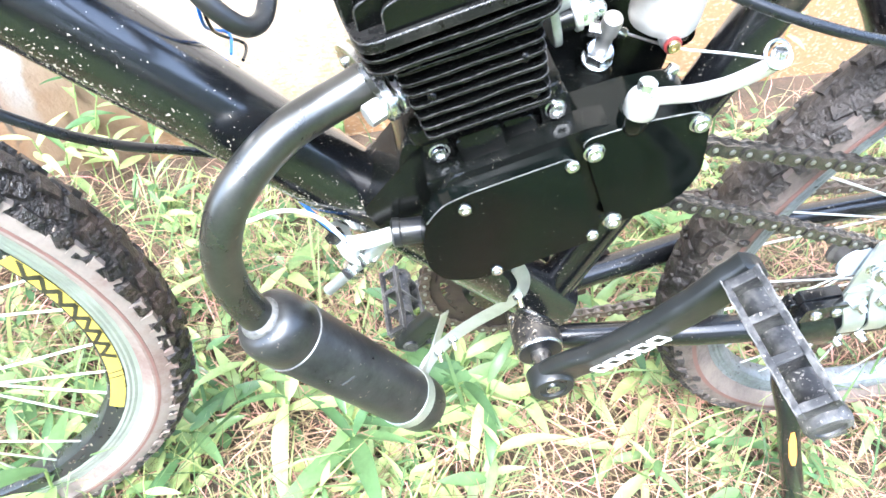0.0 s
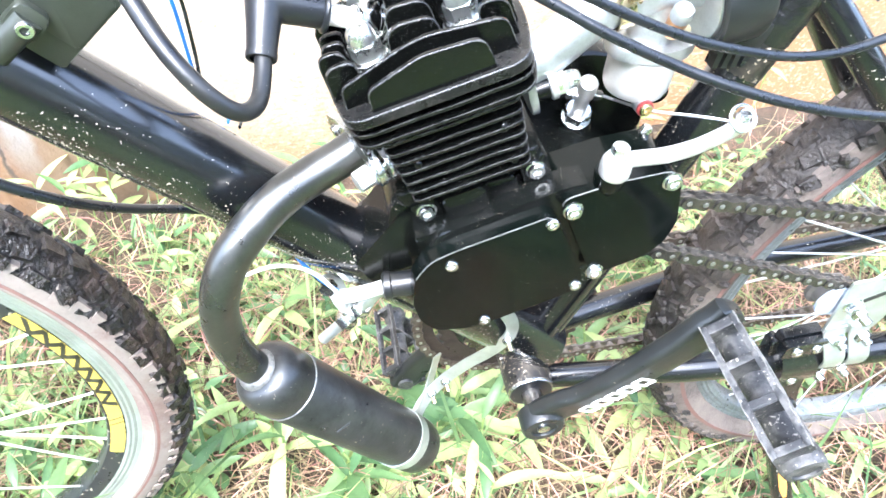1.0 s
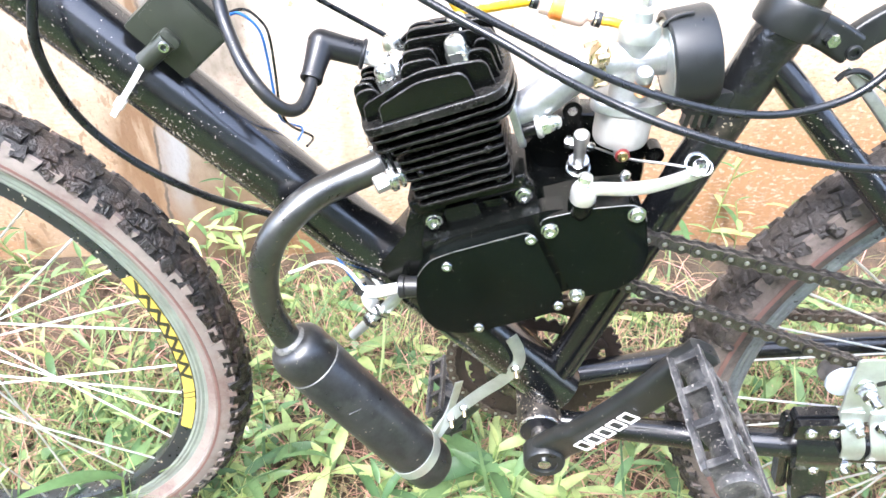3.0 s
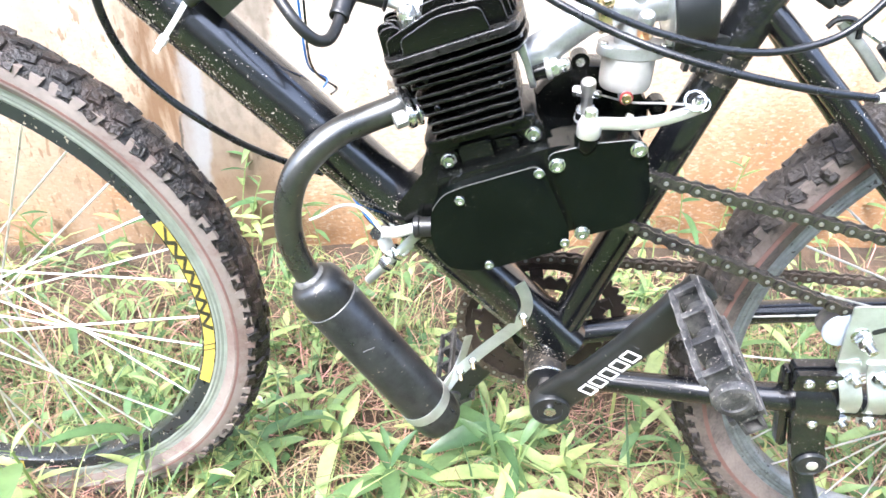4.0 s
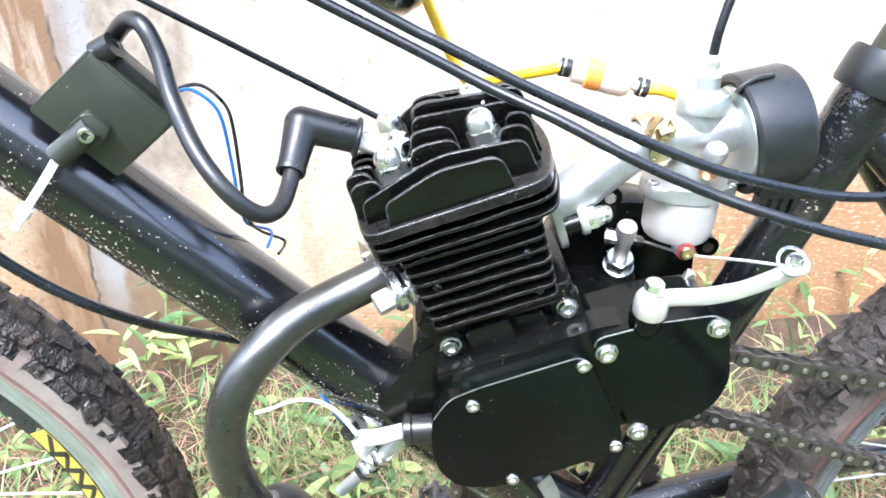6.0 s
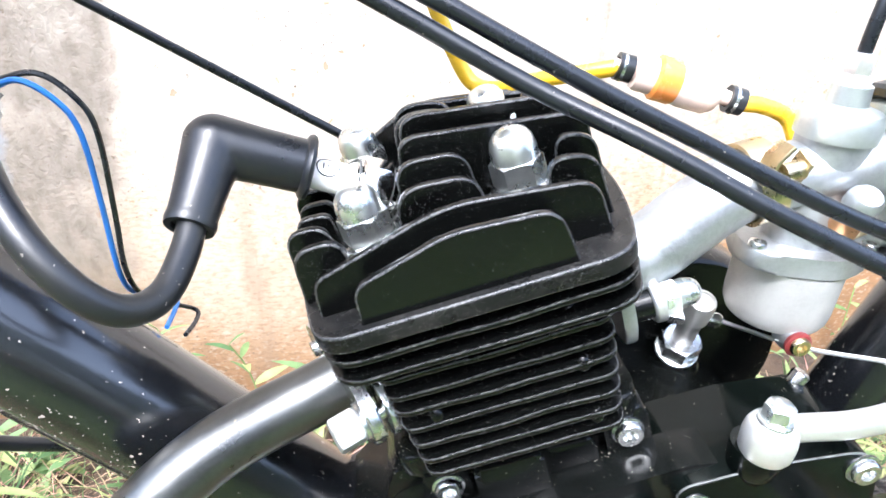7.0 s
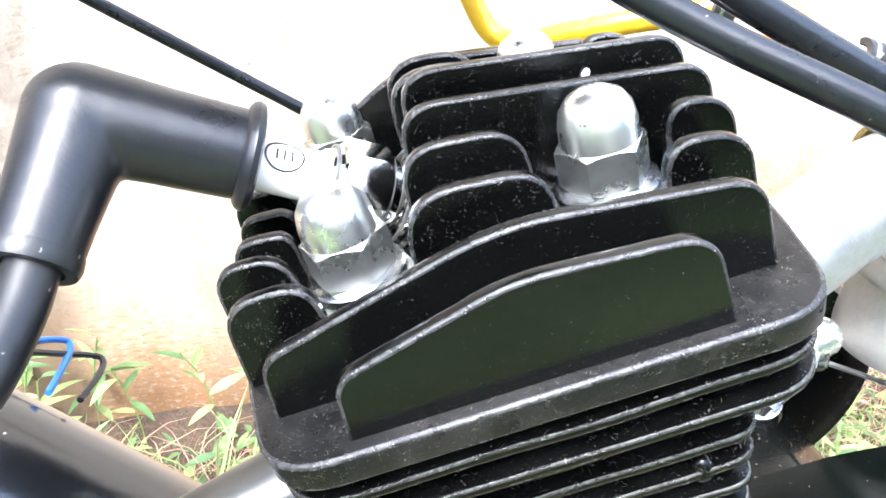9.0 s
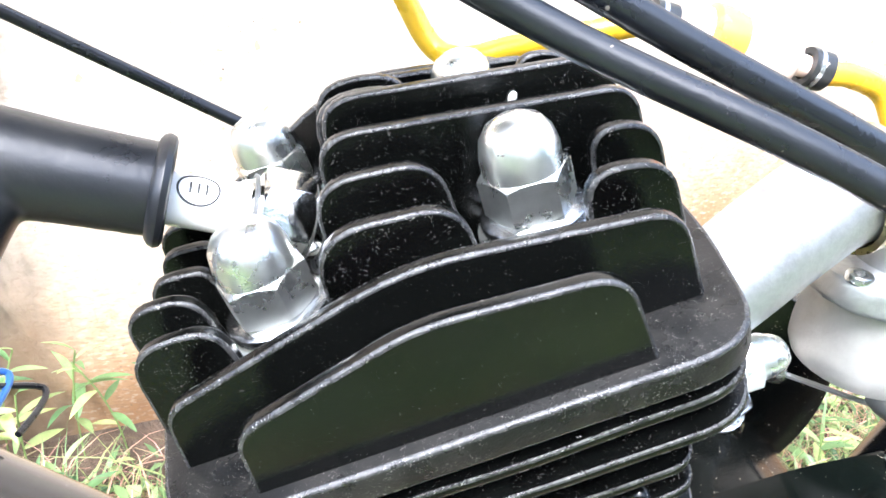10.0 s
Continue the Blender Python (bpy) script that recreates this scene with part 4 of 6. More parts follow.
    i, used = 0, 0.0
    for k in range(count):
        want = k * step
        while i < len(d) - 1 and used + d[i] < want:
            used += d[i]
            i += 1
        pts.append(path[i].lerp(path[i + 1], (want - used) / d[i]))
    return pts


def lay_chain(parent, path, mat, pins):
    me_in, me_out = link_mesh("inner", mat, pins), link_mesh("outer", mat, pins)
    pts = resample([Vector(p) for p in path + path[:1]], 0.0127)
    for k, p in enumerate(pts):
        q = pts[(k + 1) % len(pts)]
        d = (q - p).normalized()
        side = Vector((0, 1, 0))
        up = d.cross(-side)
        m = Matrix(((d.x, 0, up.x, p.x), (d.y, 1, up.y, p.y), (d.z, 0, up.z, p.z), (0, 0, 0, 1)))
        piece("link", me_out if k % 2 else me_in, m, parent)


def arc(c, r, a0, a1, y, n=16):
    return [(c[0] + r * math.cos(math.radians(a0 + (a1 - a0) * k / n)), y, c[1] + r * math.sin(math.radians(a0 + (a1 - a0) * k / n))) for k in range(n + 1)]


drive_chain = thing("drive_chain", "oily grey roller chain from the engine to the rear wheel", "chain", (0.24, -0.045, 0.05))
lay_chain(drive_chain, arc((0.030, 0.2172), 0.0230, 284, 76, -0.044) + arc((0.452, 0.052), 0.090, 78, -96, -0.044, 24) + [(0.266, -0.044, 0.1055), (0.244, -0.044, 0.1175), (0.229, -0.044, 0.1225)], chain_steel, pin_steel)
part("drive_sprocket", gear(0.0250, 0.008, 11, -0.046, -0.042, 0.030, 0.2172), chain_steel, drive_chain)
part("driven_sprocket", gear(0.0925, 0.05, 44, -0.046, -0.042, 0.452, 0.052), chain_steel, drive_chain)
pedal_chain = thing("pedal_chain", "rusty bicycle chain on the far chainring", "chain", (0.2, 0.048, 0))
lay_chain(pedal_chain, arc((0.0, 0.0), 0.0895, 270, 88, 0.050, 30) + arc((0.452, 0.052), 0.030, 88, -80, 0.046) + [(0.46, 0.046, -0.03), (0.44, 0.047, -0.06)], rusty_chain, pin_steel)


# ---- the engine ----
engine = thing("engine", "small black two-stroke engine with finned cylinder clamped in the bicycle frame", "engine", (-0.05, 0, 0.14), shift=(0, -0.009, 0))
CASE = [(-0.114, 0.172), (-0.119, 0.200), (-0.124, 0.226), (-0.1185, 0.2455), (-0.0335, 0.2760), (-0.026, 0.250), (0.010, 0.249), (0.033, 0.237), (0.048, 0.222), (0.045, 0.202), (0.010, 0.186), (-0.05, 0.156), (-0.08, 0.146), (-0.103, 0.156)]
part("crankcase", prism(rounded(CASE, 0.008), -0.0215, 0.038, bevel=0.004), engine_paint, engine, "black painted crankcase casting")
part("crankcase_shoulder", prism(rounded([(-0.1068, 0.2036), (-0.0988, 0.2316), (-0.0328, 0.2571), (-0.0208, 0.2621), (0.0352, 0.2676), (0.0412, 0.2586), (0.0472, 0.2296), (0.0412, 0.2076), (0.0012, 0.1896), (-0.0588, 0.1636), (-0.0888, 0.1586)], 0.010), -0.0450, -0.028, bevel=0.003), engine_paint, engine)
COVER_A = [(-0.1127, 0.1847), (-0.1122, 0.2067), (-0.1032, 0.2217), (-0.0882, 0.2297), (-0.0347, 0.2502), (-0.0288, 0.2465), (-0.0040, 0.1975), (-0.0030, 0.1857), (-0.0067, 0.1782), (-0.0532, 0.1582), (-0.0752, 0.1512), (-0.0962, 0.1527), (-0.1077, 0.1657)]
COVER_B = [(-0.0263, 0.2550), (-0.0231, 0.2590), (0.0049, 0.2680), (0.0369, 0.2730), (0.0444, 0.2650), (0.0529, 0.2300), (0.0489, 0.2125), (0.0384, 0.2005), (0.0124, 0.1898), (0.0031, 0.1930)]
cover_a = part("clutch_cover", prism(rounded(COVER_A, 0.006), -0.0565, -0.0430, bevel=0.0012), cover_paint, engine, "glossy black flat clutch cover")
cover_b = part("sprocket_cover", prism(rounded(COVER_B, 0.006), -0.0520, -0.0100, bevel=0.0012), cover_paint, engine, "glossy black sprocket cover")
for pts, face in ((COVER_A, -0.0562), (COVER_B, -0.0512)):
    # sky highlight along the cover's upper edge, put in as a grey line
    rim = [Vector((u, face, v)) for u, v in rounded(pts, 0.006)]
    top = [p for p in rim if p.z > 0.2427 + 0.28 * (p.x + 0.05) - 0.020 and p.z > 0.1997]
    top.sort(key=lambda p: p.x)
    part("worn_edge", tube(top, 0.00045, 6), worn_edge, cover_a if pts is COVER_A else cover_b)
for x, z in ((-0.0900, 0.2178), (-0.0320, 0.2449), (-0.0060, 0.1847), (-0.0642, 0.1587)):
    part("cover_screw", cap_screw((x, -0.0562, z), LEFT, 0.0040), zinc, cover_a)
for x, z in ((-0.0190, 0.2497), (0.0380, 0.2657), (0.0070, 0.1917)):
    part("cover_screw", cap_screw((x, -0.0526, z), LEFT, 0.0051), zinc, cover_b)
    part("washer", lathe([(0.0062, 0), (0.0062, 0.0009), (0.0055, 0.0012), (0, 0.0012)], (x, -0.0516, z), LEFT, 20), zinc, cover_b)
# cylinder foot with its two visible fixing screws
part("cylinder_foot", prism(rounded([(-0.030, -0.030), (0.060, -0.030), (0.060, 0.036), (-0.030, 0.036)], 0.008), 0.2665, 0.2775, FLAT_FIN, 0.002), engine_paint, engine)
for ex, foot_up in ((-0.0156, -0.0024), (0.0534, 0.0005)):
    at = tilted(ex, -0.0275, 0.2600 + foot_up)
    lug = part("foot_lug", prism(rounded([(ex - 0.0085, 0.2480 + foot_up), (ex + 0.0085, 0.2480 + foot_up), (ex + 0.0085, 0.2700 + foot_up), (ex - 0.0085, 0.2700 + foot_up)], 0.005), -0.0285, -0.0150, UPRIGHT_FIN, 0.002), engine_paint, engine)
    part("foot_washer", lathe([(0.0062, 0), (0.0062, 0.0010), (0.0056, 0.0013), (0, 0.0013)], at + Vector((0, -0.0008, 0)), LEFT, 20), zinc, lug)
    part("foot_screw", cap_screw(at + Vector((0, -0.0018, 0)), LEFT, 0.0053), zinc, lug, "bright socket screw")
part("transfer_port_boss", prism(rounded([(-0.004, 0.2490), (0.0215, 0.2490), (0.0215, 0.2700), (-0.004, 0.2700)], 0.003), -0.0370, -0.0200, UPRIGHT_FIN, 0.003), engine_paint, engine)
part("case_step", prism(rounded([(-0.028, 0.2400), (0.060, 0.2400), (0.060, 0.2500), (-0.028, 0.2500)], 0.003), -0.0400, -0.0200, UPRIGHT_FIN, 0.0025), engine_paint, engine)
part("port_step", prism(rounded([(0.0215, 0.2490), (0.0410, 0.2490), (0.0410, 0.2640), (0.0215, 0.2660)], 0.003), -0.0310, -0.0200, UPRIGHT_FIN, 0.002), engine_paint, engine)
# front mounting boss, clamp and stud
part("front_mount", prism(rounded([(-0.146, 0.188), (-0.118, 0.228), (-0.104, 0.236), (-0.100, 0.160), (-0.118, 0.156), (-0.134, 0.168)], 0.004), -0.022, 0.022, bevel=0.002), engine_paint, engine)
part("mount_plate", prism(rounded([(-0.142, 0.196), (-0.110, 0.228), (-0.098, 0.236), (-0.092, 0.18), (-0.118, 0.17)], 0.003), 0.020, 0.024, bevel=0.0006), material("dull_grey_mount_plate", (0.09, 0.078, 0.07), 0.5, 0.3, 0.3, 60, 0.15, 500), engine)
part("wire_gland", lathe([(0.0085, 0), (0.0085, 0.016), (0.0095, 0.017), (0.0095, 0.021), (0.007, 0.0225), (0, 0.0225)], (-0.107, -0.033, 0.178), (-0.97, 0.05, -0.1), 18), rubber, engine)
stud = part("mounting_stud", tube([(-0.128, -0.021, 0.160), (-0.1735, -0.019, 0.106)], 0.0042, 12), galv, engine, "pale zinc mounting stud with nuts")
sd = Vector((-0.64, 0.03, -0.76)).normalized()
part("stud_nut", hexagon(Vector((-0.152, -0.020, 0.132)), sd, 0.014, 0, 0.009), zinc, stud)
part("stud_nut", hexagon(Vector((-0.147, -0.020, 0.138)), sd, 0.014, -0.006, 0.001), zinc, stud)
part("stud_saddle", bar([(-0.163, 0.006, 0.150), (-0.156, -0.016, 0.144), (-0.146, -0.020, 0.138), (-0.135, -0.012, 0.146)], 0.013, 0.003, 0.001, up=(0, 0, 1), steps=4), galv, stud)
part("stud_nut", hexagon(Vector((-0.164, -0.004, 0.151)), (-0.3, -0.9, 0.1), 0.011, 0, 0.008), zinc, stud)
# far clutch housing with its lugs
part("far_housing", lathe([(0.034, 0.036), (0.050, 0.038), (0.052, 0.042), (0.052, 0.064), (0.048, 0.069), (0.020, 0.071), (0, 0.071)], (0.012, 0, 0.245), (0, 1, 0), 48), engine_paint, engine)
for x, z in ((0.000, 0.298), (0.069, 0.262)):
    part("housing_lug", lathe([(0.0075, -0.008), (0.0075, 0.008), (0.0038, 0.008), (0.0034, 0.004), (0, 0.004)], (x, 0.046, z), LEFT, 18), engine_paint, engine)
    part("lug_screw", lathe([(0.0036, 0), (0.0036, 0.0046), (0, 0.0046)], (x, 0.042, z), LEFT, 12), zinc, engine)
part("gearbox_neck", prism(rounded([(-0.036, 0.225), (-0.036, 0.246), (-0.020, 0.2505), (0.010, 0.2500), (0.031, 0.237), (0.043, 0.222)], 0.006), -0.020, 0.044, bevel=0.003), engine_paint, engine)

# ---- cylinder ----
CX = 0.0175
cylinder = part("cylinder", prism(rounded([(CX - 0.028, -0.034), (CX + 0.028, -0.034), (CX + 0.028, 0.034), (CX - 0.028, 0.034)], 0.014), 0.272, 0.350, FLAT_FIN), fin_paint, engine, "black cylinder barrel with cooling fins")


def flat_fin(hx, hy, r, cx=CX):
    return rounded([(cx - hx, -hy), (cx + hx, -hy), (cx + hx, hy), (cx - hx, hy)], r, 9)


def plate_outline(hx, hy, cx=0.0162, bulge=0.0075):
    return rounded([(cx - hx, -hy), (cx + hx, -hy), (cx + hx + bulge, -0.018), (cx + hx + bulge, 0.018), (cx + hx, hy), (cx - hx, hy), (cx - hx - bulge, 0.018), (cx - hx - bulge, -0.018)], [0.011, 0.011, 0.02, 0.02, 0.011, 0.011, 0.02, 0.02], 6)


def closer(outline, step):
    """The outline with points at most a step apart."""
    out = []
    for a, b in zip(outline, outline[1:] + outline[:1]):
        n = max(1, int(math.hypot(b[0] - a[0], b[1] - a[1]) / step))
        out += [(a[0] + (b[0] - a[0]) * i / n, a[1] + (b[1] - a[1]) * i / n) for i in range(n)]
    return out


for k in range(9):
    wide = k >= 7
    hx, hy = 0.0378 - 0.0005 * (6 - k), 0.0445
    ez = 0.2815 + 0.00722 * k
    out = plate_outline(0.0458, 0.0500) if wide else flat_fin(hx, hy, 0.007, CX - 0.0008)
    fin = slab(closer(out, 0.005), ez - 0.0010, ez + 0.0010, FLAT_FIN, 0.0005, 2)
    for v in fin.verts:
        v.co += EZ * (0.0009 * noise.noise((v.co.x * 55, v.co.y * 55, 3.7 * k)))
    part("cooling_fin", fin, fin_paint, cylinder, second=fin_edge)
# cast lumps bridging the fins
for ex, ez in ((0.0409, 0.3307), (0.0416, 0.3100), (-0.0079, 0.3284), (-0.0070, 0.3063), (0.0421, 0.2868), (0.017, 0.3390)):
    part("fin_peg", lathe([(0.0, -0.0034), (0.0017, -0.0026), (0.0025, -0.0012), (0.0027, 0.0), (0.0023, 0.0014), (0.0015, 0.0028), (0.0, 0.0036)], tilted(ex, -0.0422, ez), EZ, 14), fin_paint, cylinder)
for dx, dz, ln in ((0.0003, 0.0008, 0.0011), (-0.0002, -0.0010, 0.0013)):
    part("seed_husk", lathe([(0.0, -ln), (0.0007, -0.7 * ln), (0.0009, 0.0), (0.0006, 0.7 * ln), (0.0, ln)], (-0.0859 + dx, 0.0003, 0.3693 + dz), (0.25, 0, 1), 8), white_plastic, cylinder, "pale seed husk stuck on the fin")

# ---- cylinder head ----
head = part("cylinder_head", slab(plate_outline(0.0458, 0.0515), 0.3445, 0.3505, FLAT_FIN, 0.0008, 3), dusty_plate, engine, "black cylinder head with upright fins", second=fin_edge)
FULL_1 = ([(-0.0162, 0.349), (-0.0146, 0.3622), (0.0145, 0.3701), (0.0442, 0.3675), (0.0470, 0.349)], [0, 0.004, 0.006, 0.006, 0])
FULL_2 = ([(-0.0288, 0.349), (-0.0268, 0.3622), (0.0152, 0.3733), (0.0572, 0.3675), (0.0594, 0.349)], [0, 0.004, 0.010, 0.006, 0])
LEFT_3 = ([(-0.0342, 0.349), (-0.0324, 0.3683), (-0.0168, 0.3680), (-0.0155, 0.349)], [0, 0.007, 0.006, 0])
MID_3 = ([(0.0008, 0.349), (0.0014, 0.3778), (0.0264, 0.3750), (0.0282, 0.349)], [0, 0.011, 0.007, 0])
RIGHT_3 = ([(0.0452, 0.349), (0.0458, 0.3732), (0.0606, 0.3703), (0.0626, 0.349)], [0, 0.008, 0.006, 0])
LEFT_4 = ([(-0.0362, 0.349), (-0.0350, 0.3698), (-0.0214, 0.3692), (-0.0200, 0.349)], [0, 0.006, 0.006, 0])
MID_4 = ([(0.0024, 0.349), (0.0032, 0.3815), (0.0254, 0.3788), (0.0270, 0.349)], [0, 0.009, 0.007, 0])
RIGHT_4 = ([(0.0498, 0.349), (0.0508, 0.3752), (0.0632, 0.3724), (0.0645, 0.349)], [0, 0.008, 0.006, 0])
FULL_5 = ([(0.0044, 0.349), (0.0052, 0.3854), (0.0642, 0.3758), (0.0652, 0.349)], [0, 0.009, 0.006, 0])
FULL_6 = ([(0.0062, 0.349), (0.0070, 0.3884), (0.0637, 0.3792), (0.0648, 0.349)], [0, 0.009, 0.006, 0])
LOW_5 = ([(-0.0345, 0.349), (-0.0328, 0.3690), (-0.0208, 0.3682), (-0.0200, 0.349)], [0, 0.005, 0.004, 0])
MID_8 = ([(0.0040, 0.349), (0.0046, 0.3860), (0.0262, 0.3830), (0.0275, 0.349)], [0, 0.011, 0.009, 0])
RIGHT_8 = ([(0.0490, 0.349), (0.0492, 0.3785), (0.0620, 0.3755), (0.0632, 0.349)], [0, 0.008, 0.006, 0])
FULL_9 = ([(-0.0285, 0.349), (-0.0270, 0.3640), (0.0110, 0.3820), (0.0570, 0.3735), (0.0592, 0.349)], [0, 0.004, 0.012, 0.006, 0])
FULL_10 = ([(-0.0200, 0.349), (-0.0185, 0.3640), (0.0115, 0.3800), (0.0520, 0.3725), (0.0540, 0.349)], [0, 0.004, 0.012, 0.006, 0])
PITCH = 0.0099
ROWS_Y = [-0.0470 + PITCH * k for k in range(10)]
SETS = ([FULL_1], [FULL_2], [LEFT_3, MID_3, RIGHT_3], [LEFT_4, MID_4, RIGHT_4], [FULL_5, LOW_5], [FULL_6, LOW_5], [LEFT_4, MID_8, RIGHT_8], [LEFT_3, MID_8, RIGHT_8], [FULL_9], [FULL_10])
for y, profiles in zip(ROWS_Y, SETS):
    for pts, radii in profiles:
        out = rounded(pts, radii, 6)
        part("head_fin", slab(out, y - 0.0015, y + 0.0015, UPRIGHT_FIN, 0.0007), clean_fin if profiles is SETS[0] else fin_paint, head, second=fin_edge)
for ex, y, low in ((-0.0105, -0.0150, -0.0070), (0.0392, -0.0160, -0.0040), (-0.0100, 0.0300, -0.0035), (0.0385, 0.0300, -0.0040)):
    at = tilted(ex, y, low)
    part("stud_boss", lathe([(0.0108, 0.349), (0.0108, 0.3612), (0.0098, 0.3626), (0, 0.3626)], at, EZ, 24), fin_paint, head)
    nut = part("head_nut", chamfered_hex(at, EZ, 0.0147, 0.3668, 0.3752, 0.72), chrome, engine, "bright domed cap nut", angle=20)
    part("dome", lathe([(0.0074, 0.3744), (0.0072, 0.3752), (0.0071, 0.3784), (0.0065, 0.3812), (0.0050, 0.3833), (0.0028, 0.3845), (0, 0.3848)], at, EZ, 28), chrome, nut)
    part("washer", lathe([(0.0106, 0.3624), (0.0108, 0.3628), (0.0108, 0.3638), (0.0098, 0.3642), (0, 0.3642)], at, EZ, 24), chrome, nut)
    part("spring_washer", lathe([(0.0094, 0.3642), (0.0099, 0.3647), (0.0099, 0.3664), (0.0092, 0.3669), (0, 0.3669)], at, EZ, 24), zinc, nut)

# ---- spark plug ----
PLUG = Vector((-0.958, -0.095, 0.272)).normalized()
P0 = Vector((-0.1155, 0.0010, 0.3418))
plug = part("spark_plug", lathe([(0.0095, -0.004), (0.0095, 0.004), (0.0088, 0.0055), (0, 0.0055)], P0, PLUG, 28), polished_nickel, engine, "bright spark plug with white ceramic")
part("gasket", lathe([(0.0105, 0.0025), (0.0112, 0.0032), (0.0112, 0.0042), (0.0105, 0.005), (0, 0.005)], P0, PLUG, 28), polished_nickel, plug)
part("plug_hex", chamfered_hex(P0, PLUG, 0.0165, 0.0095, 0.0195, 0.3), polished_nickel, plug, angle=20)
part("plug_collar", lathe([(0.0070, 0.005), (0.0075, 0.0095), (0.0070, 0.0205), (0.0062, 0.0215), (0, 0.0215)], P0, PLUG, 24), polished_nickel, plug)
part("insulator", lathe([(0.0062, 0.0205), (0.0060, 0.0225), (0.0052, 0.0235), (0.0050, 0.040), (0, 0.040)], P0, PLUG, 24), ceramic, plug, "white ceramic insulator")
# thin grey rings stand in for dark reflections at the plug's joints
for h, r in ((0.0092, 0.0079), (0.0202, 0.0074), (0.0058, 0.0098)):
    part("groove", ring([(r - 0.0006, 0), (r, 0.0001), (r, 0.0007), (r - 0.0006, 0.0008)], P0 + PLUG * h, PLUG, 28), worn_edge, plug)
FACE = Vector((0.0, -0.55, 0.83))
FACE = (FACE - PLUG * FACE.dot(PLUG)).normalized()
ROUND = FACE.cross(PLUG)


def on_insulator(u, a):
    return P0 + PLUG * (0.0305 + u) + (FACE * math.cos(a) + ROUND * math.sin(a)) * 0.0051


part("mark_ring", tube([on_insulator(0.0036 * math.cos(a), 0.62 * math.sin(a)) for a in [2 * math.pi * k / 28 for k in range(29)]], 0.00022, 6), plastic, plug)
for u in (-0.0014, 0.0, 0.0014):
    part("mark_bar", tube([on_insulator(u, a) for a in (-0.22, -0.07, 0.07, 0.22)], 0.00024, 6), plastic, plug)

# ---- clutch lever and its cable adjuster ----
lever = part("clutch_lever", bar([(-0.005, -0.0500, 0.2825), (0.011, -0.0502, 0.2838), (0.029, -0.0497, 0.2840), (0.048, -0.0470, 0.2860), (0.066, -0.0435, 0.2910), (0.0775, -0.0410, 0.2955)], 0.0078, 0.0092, 0.0030, up=(0, 0, 1), steps=4, sizes=[(1.0, 0.9 if i < 12 else 0.8) for i in range(21)]), white_alu, engine, "pale alloy clutch lever")
part("lever_hub", lathe([(0.0078, 0.2690), (0.0087, 0.2708), (0.0089, 0.2760), (0.0085, 0.2795), (0.0072, 0.2822), (0.0058, 0.2830), (0, 0.2830)], (0.0005, -0.0500, 0.0040), (0, 0, 1), 24), white_alu, lever)
part("lever_shaft", lathe([(0.0, 0.2520), (0.0050, 0.2545), (0.0084, 0.2600), (0.0092, 0.2660), (0.0092, 0.2695), (0, 0.2695)], (0.0005, -0.0470, 0.0040), (0, 0, 1), 24), cover_paint, lever)
lever_bolt = part("lever_bolt", chamfered_hex((0.0002, -0.0502, 0.0040), (0, 0, 1), 0.0086, 0.2836, 0.2898, 0.35), chrome, lever, "bright hexagon bolt", angle=20)
part("bolt_crown", lathe([(0.0040, 0.2893), (0.0034, 0.2905), (0.0018, 0.2912), (0, 0.2913)], (0.0002, -0.0502, 0.0040), (0, 0, 1), 18), chrome, lever_bolt)
part("washer", lathe([(0.0056, 0.2826), (0.0058, 0.2830), (0.0056, 0.2838), (0, 0.2838)], (0.0002, -0.0502, 0.0040), (0, 0, 1), 22), chrome, lever_bolt)
part("cover_screw", lathe([(0.0034, -0.004), (0.0036, 0.0024), (0.0028, 0.0034), (0, 0.0034)], (0.0350, -0.0135, 0.2730), (0.35, 0, 1), 16), zinc, cover_b)
part("lever_pin", lathe([(0.0035, 0), (0.0035, 0.010), (0, 0.010)], (0.0752, -0.0415, 0.2915), (0, 0, 1), 14), zinc, lever)
part("split_ring", tube([(0.0715 + 0.0072 * math.cos(a), -0.0440 + 0.0047 * math.sin(a), 0.3010 + 0.0056 * math.sin(a)) for a in [2 * math.pi * k / 24 for k in range(25)]], 0.0010, 8), zinc, lever)
part("split_ring", tube([(0.077 + 0.006 * math.cos(a), -0.0412 + 0.004 * math.sin(a), 0.2975 + 0.004 * math.sin(a)) for a in [2 * math.pi * k / 24 for k in range(25)]], 0.0008, 6), zinc, lever)
ADJ = Vector((0.0085, 0.0280, 0.2590))
LEAN = Vector((-0.09, -0.371, 0.924)).normalized()
part("adjuster_neck", lathe([(0.0130, -0.018), (0.0120, -0.0095), (0.0090, -0.0062), (0, -0.0062)], ADJ, LEAN, 22), engine_paint, engine)
part("neck_washer", lathe([(0.0092, -0.0062), (0.0098, -0.0056), (0.0098, -0.0044), (0.0090, -0.0040), (0, -0.0040)], ADJ, LEAN, 24), chrome, engine)
adjuster = part("cable_adjuster", lathe([(0.0047, -0.010), (0.0047, 0.0205), (0.0054, 0.0212), (0.0060, 0.0218), (0.0061, 0.0325), (0.0056, 0.0340), (0.0044, 0.0344), (0.0040, 0.0338), (0, 0.0338)], ADJ, LEAN, 24), white_alu, engine, "zinc cable adjuster bolt with lock nut")
part("lock_nut", chamfered_hex(ADJ, LEAN, 0.0162, -0.0040, 0.0045, 0.1), zinc, adjuster, angle=20)
AX = Vector((0.93, -0.30, -0.03)).normalized()
AT = ADJ + LEAN * 0.0225
